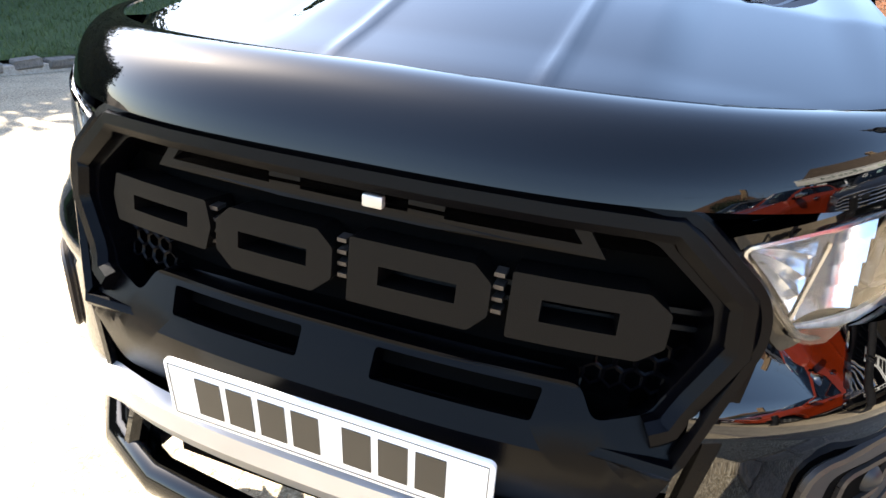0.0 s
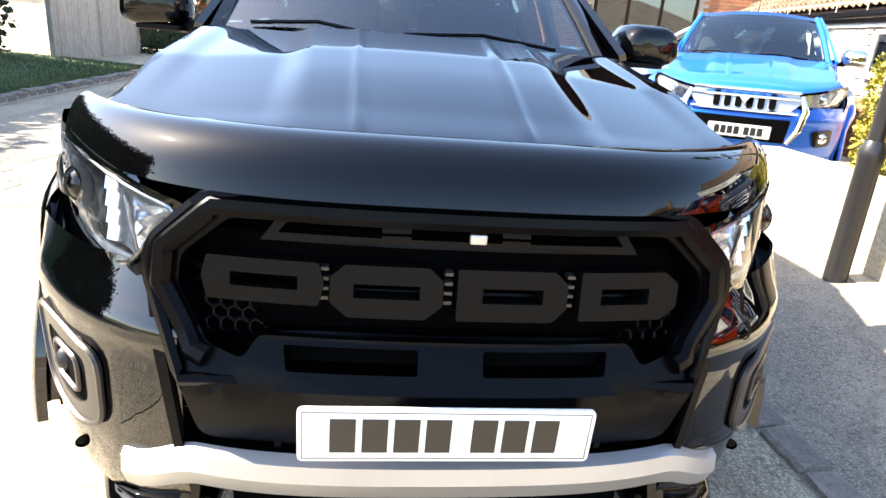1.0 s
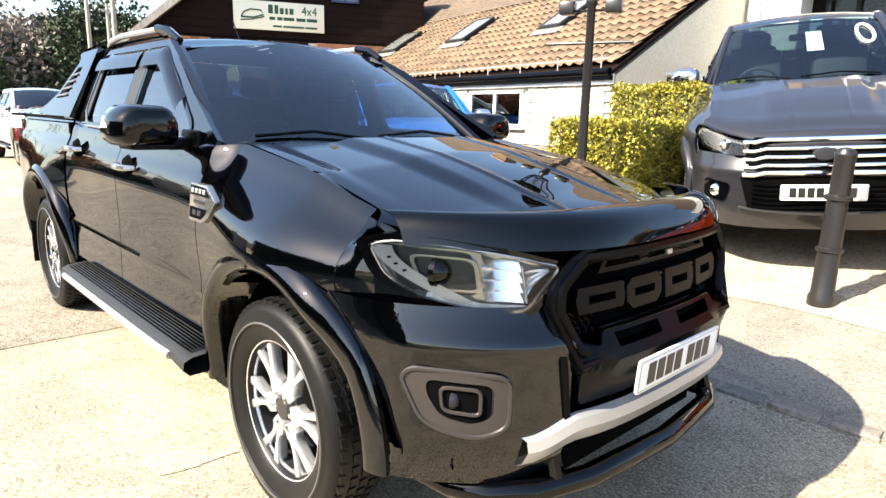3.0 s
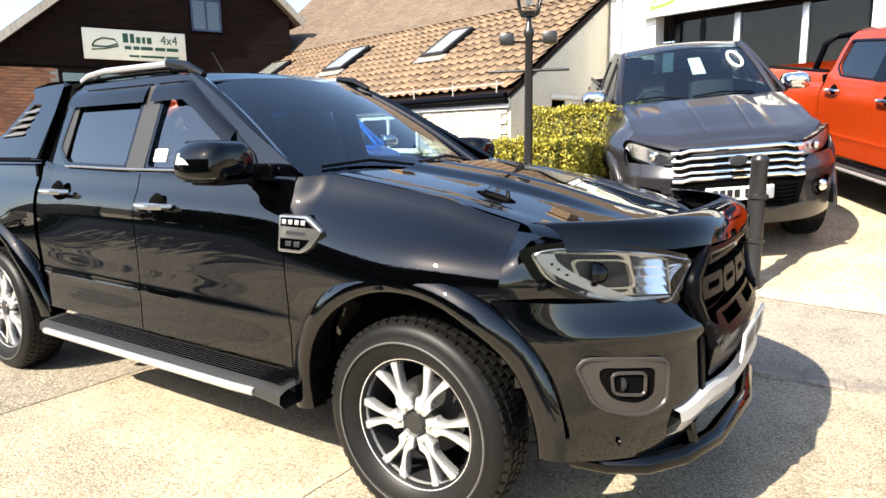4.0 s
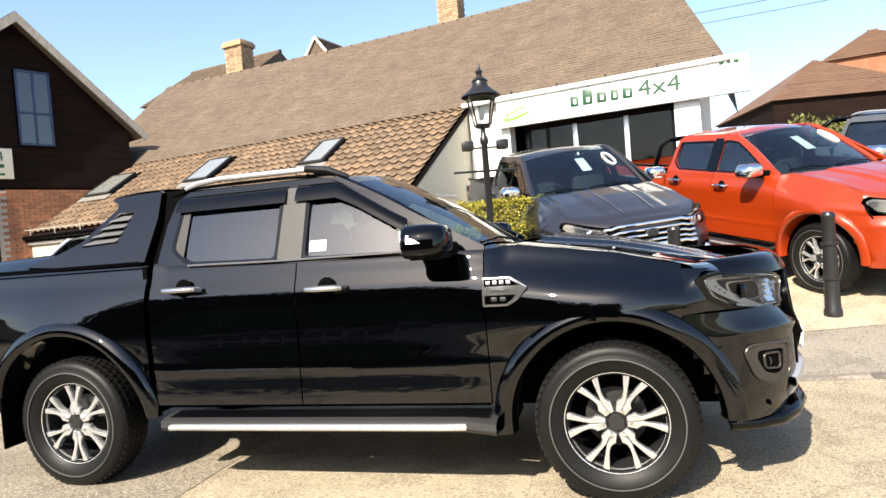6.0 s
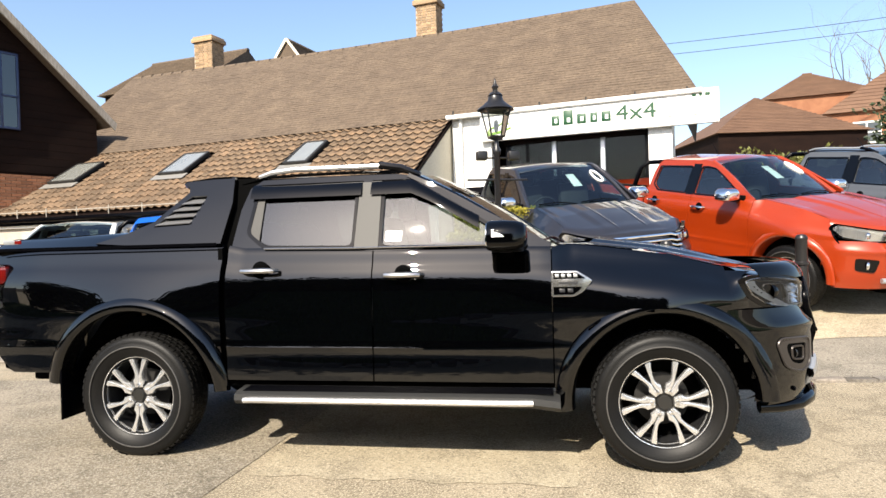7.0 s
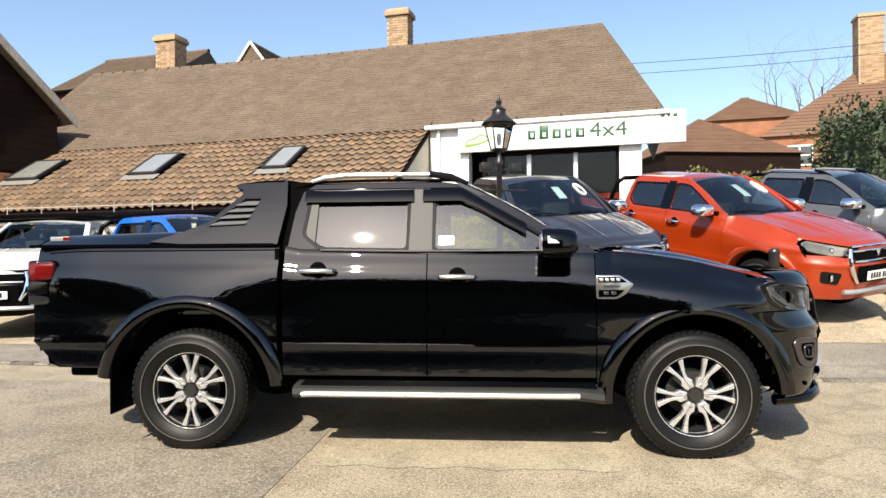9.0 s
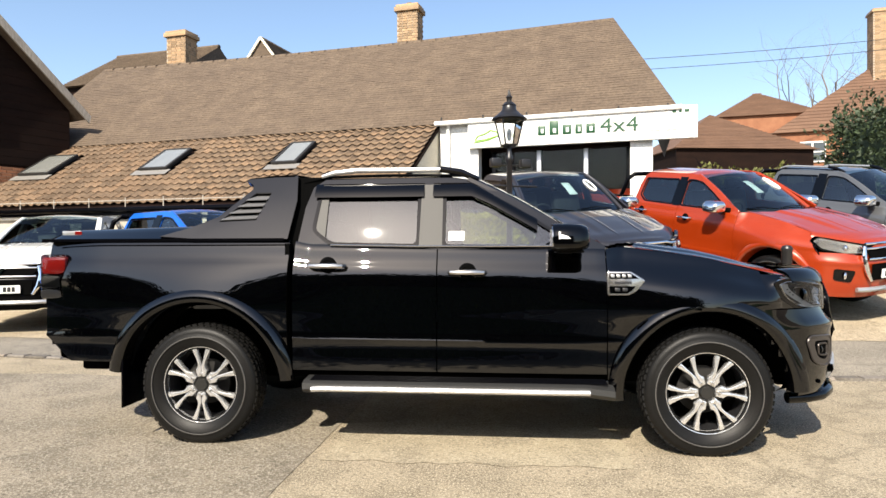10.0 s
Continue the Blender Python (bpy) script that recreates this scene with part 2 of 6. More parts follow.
def from_lists(name, verts, faces, material, parent=None, label="", smooth=False, angle=40):
    me = bpy.data.meshes.new(name)
    me.from_pydata([tuple(v) for v in verts], [], faces)
    me.materials.append(material)
    me.update()
    return mesh_part(name, me, parent, label, smooth, angle)


def thing(name, m, label, category, group="", kind=""):
    e = new(name)
    e.matrix_world = m
    e.empty_display_size = 0.2
    return tagged(e, label, category, group, kind)


def add_box(bm, c, s, bevel=0.0, m=None, seg=2):
    """A box with centre c and sizes s, its edges rounded."""
    r = bmesh.ops.create_cube(bm, size=1.0, matrix=(m or Matrix()) @ Matrix.LocRotScale(c, None, s))
    if bevel:
        es = list({e for v in r["verts"] for e in v.link_edges})
        bmesh.ops.bevel(bm, geom=es, offset=bevel, segments=seg, profile=0.5, affect="EDGES")
    return bm


def box(c, s, bevel=0.0, m=None):
    return add_box(bmesh.new(), c, s, bevel, m)


def add_prism(bm, pts, axis, a, b, bevel=0.0, m=None, seg=2):
    """A polygon in the two axes other than axis, drawn out from a to b."""
    def at(p, d):
        q = list(p)
        q.insert(axis, d)
        return (m or Matrix()) @ Vector(q)
    lo, hi = [bm.verts.new(at(p, a)) for p in pts], [bm.verts.new(at(p, b)) for p in pts]
    fs = [bm.faces.new(lo), bm.faces.new(hi[::-1])]
    k = len(pts)
    for i in range(k):
        fs.append(bm.faces.new((lo[i], hi[i], hi[(i + 1) % k], lo[(i + 1) % k])))
    bmesh.ops.recalc_face_normals(bm, faces=fs)
    if bevel:
        es = list({e for f in fs[:2] for e in f.edges})
        bmesh.ops.bevel(bm, geom=es, offset=bevel, segments=seg, profile=0.5, affect="EDGES")
    return bm


def prism(pts, axis, a, b, bevel=0.0, m=None, seg=2):
    return add_prism(bmesh.new(), pts, axis, a, b, bevel, m, seg)


def add_tube(bm, path, r, sides=10, cap=True):
    """A round bar along a path; r: one radius or one for each point."""
    path = [Vector(p) for p in path]
    rs = r if isinstance(r, (list, tuple)) else [r] * len(path)
    rings = []
    for i, p in enumerate(path):
        d = (path[min(i + 1, len(path) - 1)] - path[max(i - 1, 0)]).normalized()
        a = d.orthogonal().normalized() if not rings else (last - d * last.dot(d)).normalized()
        last = a
        b = d.cross(a)
        rings.append([bm.verts.new(p + rs[i] * (a * math.cos(t) + b * math.sin(t))) for t in (2 * math.pi * k / sides for k in range(sides))])
    for u, v in zip(rings, rings[1:]):
        for k in range(sides):
            bm.faces.new((u[k], u[(k + 1) % sides], v[(k + 1) % sides], v[k]))
    if cap:
        bm.faces.new(rings[0][::-1]), bm.faces.new(rings[-1])
    return bm


def tube(path, r, sides=10, cap=True):
    return add_tube(bmesh.new(), path, r, sides, cap)


def add_lathe(bm, profile, axis="z", steps=32, centre=(0, 0, 0), a0=0.0, a1=2 * math.pi):
    """Turns (radius, height) points round an axis."""
    full = abs(a1 - a0 - 2 * math.pi) < 1e-6
    k = steps if full else steps + 1
    rings = []
    for i in range(k):
        t = a0 + (a1 - a0) * i / steps
        ring = []
        for r, h in profile:
            p = (r * math.cos(t), r * math.sin(t), h) if axis == "z" else (r * math.cos(t), h, r * math.sin(t))
            ring.append(bm.verts.new(Vector(centre) + Vector(p)))
        rings.append(ring)
    for i in range(k if full else k - 1):
        u, v = rings[i], rings[(i + 1) % k]
        for j in range(len(profile) - 1):
            bm.faces.new((u[j], v[j], v[j + 1], u[j + 1]))
    bmesh.ops.remove_doubles(bm, verts=[v for r in rings for v in r], dist=1e-5)
    return bm


def lathe(profile, axis="z", steps=32, centre=(0, 0, 0), a0=0.0, a1=2 * math.pi):
    return add_lathe(bmesh.new(), profile, axis, steps, centre, a0, a1)


def sheet(fn, us, vs, keep=None, thick=0.0):
    """A surface fn(u, v) over a grid, optionally with holes and thickness."""
    bm = bmesh.new()
    g = [[bm.verts.new(fn(u, v)) for v in vs] for u in us]
    for i in range(len(us) - 1):
        for j in range(len(vs) - 1):
            if keep is None or keep(0.5 * (us[i] + us[i + 1]), 0.5 * (vs[j] + vs[j + 1])):
                bm.faces.new((g[i][j], g[i + 1][j], g[i + 1][j + 1], g[i][j + 1]))
    bmesh.ops.delete(bm, geom=[v for v in bm.verts if not v.link_faces], context="VERTS")
    if thick:
        bmesh.ops.recalc_face_normals(bm, faces=bm.faces[:])
        bmesh.ops.solidify(bm, geom=bm.faces[:], thickness=thick)
    return bm


def span(a, b, n):
    return [a + (b - a) * i / n for i in range(n + 1)]


def lerp_table(rows, x):
    """Smooth reading of (x, value) rows."""
    if x <= rows[0][0]:
        return rows[0][1]
    for (x0, y0), (x1, y1) in zip(rows, rows[1:]):
        if x <= x1:
            return y0 + (y1 - y0) * (x - x0) / (x1 - x0)
    return rows[-1][1]


def filled(outline, holes, fn, thick=0.0, cuts=0):
    """A flat outline with holes in it, each point passed through fn."""
    bm = bmesh.new()
    edges = []
    for loop in (outline, *holes):
        vs = [bm.verts.new((*p, 0)) for p in loop]
        edges += [bm.edges.new((vs[i], vs[(i + 1) % len(vs)])) for i in range(len(vs))]
    bmesh.ops.triangle_fill(bm, use_beauty=True, use_dissolve=False, edges=edges, normal=(0, 0, 1))
    if cuts:
        bmesh.ops.subdivide_edges(bm, edges=bm.edges[:], cuts=cuts, use_grid_fill=True)
    for v in bm.verts:
        v.co = fn(v.co.x, v.co.y)
    if thick:
        bmesh.ops.recalc_face_normals(bm, faces=bm.faces[:])
        bmesh.ops.solidify(bm, geom=bm.faces[:], thickness=thick)
    return bm


def rounded(pts, r, seg=4):
    """A polygon with its corners rounded."""
    out, k = [], len(pts)
    for i in range(k):
        p, a, b = Vector(pts[i]), Vector(pts[i - 1]), Vector(pts[(i + 1) % k])
        ra = min(r, (a - p).length * 0.45, (b - p).length * 0.45)
        s, e = p + (a - p).normalized() * ra, p + (b - p).normalized() * ra
        for j in range(seg + 1):
            t = j / seg
            out.append(tuple(s * (1 - t) ** 2 + p * 2 * t * (1 - t) + e * t * t))
    return out


def step(a, b, x):
    t = max(0.0, min(1.0, (x - a) / (b - a)))
    return t * t * (3 - 2 * t)


# ---- ground ----


def kerb_y(x):
    return 1.32 + 0.055 * max(0.0, abs(x - 0.3) - 0.6) ** 1.35


def rise(x, y):
    """Height of the ground: the forecourt climbs from the kerb towards the shop."""
    w = 0.10 + 0.90 * step(-4.6, -1.6, x)
    return 0.16 * w * max(0.0, min(y, 9.6) - kerb_y(x) - 0.02) + 0.0


axis_x = [-600, -300, -150, -80, -50, -35, -25] + span(-20, 16, 90) + [20, 28, 40, 60, 100, 200, 400]
axis_y = [-500, -250, -120, -60, -35, -22, -15, -10, -6] + span(-5, 12, 68) + [14, 18, 25, 40, 70, 140, 300, 600]
ground = part("ground", sheet(lambda x, y: (x, y, rise(x, y)), axis_x, axis_y), ROAD)
tagged(ground, "worn pale tarmac road with patches and stone chips", "road", kind="structure")


def strip(name, us, lo, hi, n, mat, lift, label, cat):
    bm = sheet(lambda u, v: (u, lo(u) + (hi(u) - lo(u)) * v, rise(u, lo(u) + (hi(u) - lo(u)) * v) + lift), us, span(0, 1, n))
    return tagged(part(name, bm, mat), label, cat, kind="structure")


OLDPATCH = road_mat("old_patch", (0.30, 0.25, 0.17), (0.34, 0.29, 0.20), (0.50, 0.44, 0.33), 110)
DARKPATCH = road_mat("dark_patch", (0.185, 0.156, 0.113), (0.24, 0.202, 0.149), (0.40, 0.36, 0.29), 80, 0.7)
TARSTAIN = road_mat("tar_stain", (0.085, 0.078, 0.066), (0.13, 0.118, 0.095), (0.30, 0.27, 0.22), 80, 0.7)
for pts, mt, lab in (((-2.35, -1.15, -0.50, 0.9), OLDPATCH, "pale square road repair"), ((-9.0, -4.3, -2.42, 1.15), DARKPATCH, "dark worn strip of old road surface"), ((0.9, -2.4, 3.6, -1.5), DARKPATCH, "dark strip of road repair")):
    x0, y0, x1, y1 = pts
    wob = lambda q, k: 0.07 * noise.noise(Vector((q * 3, k, 0))) + 0.02 * noise.noise(Vector((q * 11, k, 4)))
    tagged(part("road_patch", sheet(lambda u, v: (x0 + (x1 - x0) * u + wob(v, 1), y0 + (y1 - y0) * v + wob(u * 3, 2), 0.004), span(0, 1, 40), span(0, 1, 30)), mt), lab, "road patch", kind="structure")
for sx, sy, rr, sq in ((-3.9, -3.3, 0.75, 0.45), (-2.9, -2.95, 0.40, 0.55), (-4.9, -2.5, 0.55, 0.4)):
    blot = sheet(lambda a, q: (sx + q * rr * math.cos(a) * (1 + 0.35 * noise.noise(Vector((2 * math.cos(a), 2 * math.sin(a), sx)))), sy + q * rr * sq * math.sin(a) * (1 + 0.5 * noise.noise(Vector((3 * math.cos(a), 3 * math.sin(a), sy)))), 0.0075), span(0, 2 * math.pi, 40), (0.02, 0.5, 1.0))
    tagged(part("road_patch", blot, TARSTAIN), "dark tar stain on the worn road", "road patch", kind="structure")
strip("pavement", span(-16, 16, 128), lambda x: kerb_y(x) + 0.14, lambda x: kerb_y(x) + 1.22 + 0.05 * math.sin(3 * x), 10, PAVE, 0.006,
      "dark patched tarmac footway rising from the kerb", "pavement")
strip("forecourt", span(-16, 16, 128), lambda x: kerb_y(x) + 1.18 + 0.05 * math.sin(3 * x), lambda x: 14.0, 60, LOT, 0.012,
      "sandy gravel forecourt sloping up to the shop", "forecourt")

# ---- pickup trucks ----
BELT = [(-4.4, 1.33), (-2.62, 1.33), (-2.5, 1.305), (-0.9, 1.275), (-0.45, 1.265), (0.05, 1.195), (0.5, 1.095), (0.75, 1.05)]
WIDTH = [(0.40, 0.868), (0.45, 0.893), (0.55, 0.894), (0.66, 0.890), (0.70, 0.8975), (0.715, 0.889), (0.82, 0.886), (0.95, 0.889), (1.06, 0.892), (1.11, 0.886),
         (1.155, 0.8745), (1.20, 0.8535), (1.24, 0.8425), (1.28, 0.832), (1.31, 0.812)]
R_TYRE, HUB_Z, AXLES = 0.392, 0.385, (0.0, -3.22)
ARCH = {0.0: 0.535, -3.22: 0.575}


def side_at(x, s):
    """Half width and height of the body side; s runs from the sill to the belt."""
    top = lerp_table(BELT, x)
    low = 0.46 + 0.07 * step(-3.68, -3.82, x) + 0.17 * min(1.0, max(0.0, (-4.13 - x) / 0.2))
    z = low + (top - low) * s
    w = lerp_table(WIDTH, z + (1.305 - top) * s * s)
    for ax in AXLES:
        w += (0.082 if ax == 0.0 else 0.072) * math.exp(-((x - ax) / (0.28 if x > 0.0 else 0.52)) ** 2) * math.exp(-((z - 0.90) / 0.19) ** 2)
    roll = step(-0.62, -0.48, x) * step(0.62, 0.28, x) * step(0.72, 1.0, s)
    w -= 0.066 * roll + 0.012 * step(-0.7, -0.2, x) * step(1.02, 1.16, z)
    z += 0.012 * roll * step(0.30, 0.05, x)
    w -= 0.10 * max(0.0, (x - 0.15) / 0.5) ** 2.2 + 0.05 * max(0.0, (-3.9 - x) / 0.45) ** 2
    return w, z


def hood_x(y):
    return 0.90 - 0.50 * min(1.0, abs(y) / 0.83) ** 3.4


def hood_z(x, y):
    """Height of the bonnet, with its power bulge."""
    a = abs(y)
    edge = lerp_table(BELT, x) - 0.008
    crown = 0.055 * (1 - (a / 0.82) ** 2)
    bulge = 0.022 * (1 - step(0.30 + 0.10 * (0.5 - x) * 0.4, 0.40 + 0.10 * (0.5 - x) * 0.4, a)) * step(0.75, 0.2, x)
    lift = 0.012 * step(0.62, 0.70, a) * step(0.6, -0.3, x)
    front = -0.055 * step(0.60, 0.95, x + 0.30 * (a / 0.8) ** 3)
    crease = 0.007 * math.exp(-((a - 0.20 + 0.03 * x) / 0.012) ** 2) * step(0.70, 0.55, x) * step(-0.5, -0.3, x)
    return edge + crown + bulge + lift + front + crease


def front_x(y, x0=0.94):
    return x0 - (x0 - 0.42) * min(1.2, abs(y) / 0.93) ** 3.9


def cab_side(x, z, sgn, inset=0.0):
    """A point on the leaning upper side of the cab."""
    t = (z - 1.29) / 0.47
    y = 0.822 - 0.165 * t - 0.03 * t * t - inset - 0.03 * max(0.0, x + 1.25) - 0.02 * max(0.0, -2.3 - x)
    return Vector((x, sgn * y, z))


def wheel(parent, x, sgn, dark=False):
    """Tyre and alloy wheel with six split spokes, facing outwards."""
    yo = sgn * 0.915
    c = (x, 0, HUB_Z)
    tyre_p = [(0.235, 0.70), (0.262, 0.688), (0.30, 0.672), (0.335, 0.672), (0.362, 0.682), (0.378, 0.70), (0.386, 0.725), (R_TYRE, 0.74), (R_TYRE, 0.86),
              (0.387, 0.88), (0.377, 0.903), (0.362, 0.914), (0.345, 0.918), (0.330, 0.919), (0.322, 0.924), (0.312, 0.9245), (0.308, 0.918), (0.285, 0.912), (0.262, 0.899), (0.240, 0.885), (0.235, 0.87)]
    w = part("wheel", lathe([(0.228, sgn * h) for h in (0.70, 0.86)], "y", 48, c), DARKALLOY, parent, "dark wheel barrel")
    part("tyre", lathe([(r, sgn * h) for r, h in tyre_p], "y", 64, c), RUBBER, w, "black all-terrain tyre")
    # Pale tube added where the tyre's bulge catches a highlight.
    part("highlight_ring", tube([(x + 0.317 * math.cos(q), sgn * 0.9235, HUB_Z + 0.317 * math.sin(q)) for q in span(0, 2 * math.pi, 64)], 0.0042, 6, False), TYRE_HIGHLIGHT, w, "pale raised ring standing in for the sidewall highlight")
    bm = bmesh.new()
    for row, (y0, y1) in enumerate(((0.742, 0.775), (0.783, 0.815), (0.823, 0.856), (0.868, 0.896))):
        for i in range(56):
            a0 = 2 * math.pi * (i + 0.45 * (row % 2)) / 56
            r0, r1 = (R_TYRE - 0.004, R_TYRE + 0.005) if row < 3 else (0.375, 0.392)
            vs = []
            for rr in (r0, r1):
                for aa, yy in ((a0, y0), (a0 + 0.075, y0 + 0.004), (a0 + 0.075, y1), (a0, y1 - 0.004)):
                    vs.append(bm.verts.new((x + rr * math.cos(aa), sgn * yy, HUB_Z + rr * math.sin(aa))))
            for q in ((4, 5, 6, 7), (0, 1, 5, 4), (1, 2, 6, 5), (2, 3, 7, 6), (3, 0, 4, 7)):
                bm.faces.new([vs[k] for k in q])
    part("tread", bm, RUBBER, w, smooth=False)
    part("rim", lathe([(0.232, sgn * 0.84), (0.238, sgn * 0.872), (0.246, sgn * 0.890), (0.256, sgn * 0.893), (0.258, sgn * 0.880)], "y", 56, c), DARKALLOY if dark else ALLOY, w, "bright rim lip")
    for i in range(6):
        a = 2 * math.pi * i / 6 + (0.06 if x == 0.0 else math.pi / 6)
        bm = bmesh.new()
        for d in (-1, 1):
            edge_in = [(0.050, 0.0015), (0.122, 0.0015), (0.145, 0.008), (0.195, 0.020), (0.243, 0.032)]
            edge_out = [(0.243, 0.071), (0.200, 0.050), (0.165, 0.034), (0.140, 0.026), (0.120, 0.024), (0.104, 0.030), (0.095, 0.038), (0.050, 0.024)]
            pts = [(r, o * d) for r, o in edge_in + edge_out]
            q = [(x + r * math.cos(a) - t * math.sin(a), HUB_Z + r * math.sin(a) + t * math.cos(a)) for r, t in pts]
            add_prism(bm, q, 1, sgn * 0.838, sgn * 0.880, 0.006)
        part("spoke", bm, DARKALLOY if dark else ALLOY, w)
    part("hub_cap", lathe([(0.0, sgn * 0.884), (0.036, sgn * 0.882), (0.042, sgn * 0.874), (0.046, sgn * 0.862), (0.080, sgn * 0.860), (0.088, sgn * 0.835)], "y", 32, c), HUBGREY if not dark else DARKALLOY, w, "grey centre cap")
    for i in range(6):
        a = 2 * math.pi * i / 6
        part("wheel_nut", lathe([(0.0, sgn * 0.892), (0.009, sgn * 0.891), (0.011, sgn * 0.856)], "y", 8, (x + 0.067 * math.cos(a + (0.06 if x == 0.0 else math.pi / 6)), 0, HUB_Z + 0.067 * math.sin(a + (0.06 if x == 0.0 else math.pi / 6)))), CHROME, w)
    part("brake_disc", lathe([(0.0, sgn * 0.765), (0.15, sgn * 0.765), (0.15, sgn * 0.745), (0.0, sgn * 0.745)], "y", 32, c), GREYTRIM, w, "grey steel disc")
    part("wheel_back", lathe([(0.0, sgn * 0.725), (0.228, sgn * 0.725)], "y", 32, c), SHADE_BLACK, w)
    return w


def flare(parent, x, sgn, r_in, r_out, mat, a0, a1):
    """A wide arch of one profile over a wheel."""
    us, prof = span(radians(a0), radians(a1), 36), [(r_in - 0.015, 0.80), (r_in, 0.930), (r_in + 0.012, 0.953), (r_in + 0.035, 0.960), (r_in + (r_out - r_in) * 0.65, 0.952), (r_out - 0.004, 0.932), (r_out + 0.008, 0.905), (r_out, 0.86)]

    def fn(a, k):
        r, w = prof[k][0], prof[k][1] + 0.010 * (k > 0)
        low = 1 - (0.50 * step(0.75, -0.10, math.sin(a)) if math.cos(a) < 0 or x != 0.0 else 0.0) - (0.55 * step(radians(62), radians(30), a) if x == 0.0 else 0.0)
        return (x + r * math.cos(a), sgn * (0.86 + (w - 0.86) * low), HUB_Z + r * math.sin(a) * (1.0 if math.sin(a) > 0 else 0.9))
    part("wheel_arch", sheet(fn, us, range(len(prof))), mat, parent, "wide flared arch", angle=60)
    part("arch_liner", sheet(lambda a, v: (x + (r_in + 0.02) * math.cos(a), sgn * (0.87 - 0.45 * v), HUB_Z + (r_in + 0.02) * math.sin(a)), us, (0, 0.5, 1)), SHADE_BLACK, parent)


def seat(parent, x, y, scale=1.0):
    s = part("seat", box((x, y, 0.86), (0.50, 0.50, 0.18), 0.06), CABIN, parent)
    part("seat_back", box((0, 0, 0), (0.16, 0.48, 0.62), 0.06, pose(x - 0.28, y, 1.18, 0, -14, 0)), CABIN, s)
    part("headrest", box((x - 0.37, y, 1.57), (0.10, 0.26, 0.17), 0.045), CABIN, s)


def lamp_edge(z):
    """Where the front wing ends: a slanting edge behind the headlamp."""
    return 0.34 if z < 0.865 else 0.425 + 0.7 * (1.07 - z)


def tight_edge(z):
    return 0.34 if z < 0.865 else 0.36


def side_panel(name, parent, x0, x1, sgn, paint, nx, label="", s0=0.0, s1=1.0, edge=lamp_edge):
    def spread(x, s):
        if x1 < 0:
            return x
        xx = x
        for _ in range(5):
            xx = x0 + (x - x0) * (edge(side_at(xx, s)[1]) - x0) / (x1 - x0)
        return xx

    def keep(x, s):
        x = spread(x, s)
        w, z = side_at(x, s)
        return all(math.hypot(x - ax, z - HUB_Z) > ARCH[ax] - 0.01 for ax in AXLES)

    def fn(x, s):
        x = spread(x, s)
        w, z = side_at(x, s)
        return (x, sgn * w, z)
    bm = sheet(fn, span(x0 + 0.004, x1 - 0.004, nx), span(s0, s1, 36), keep)
    rim = [e for e in bm.edges if len(e.link_faces) == 1]
    r = bmesh.ops.extrude_edge_only(bm, edges=rim)
    for v in r["geom"]:
        if isinstance(v, bmesh.types.BMVert):
            v.co.y -= sgn * 0.022
    return part(name, bm, paint, parent, label, angle=28)


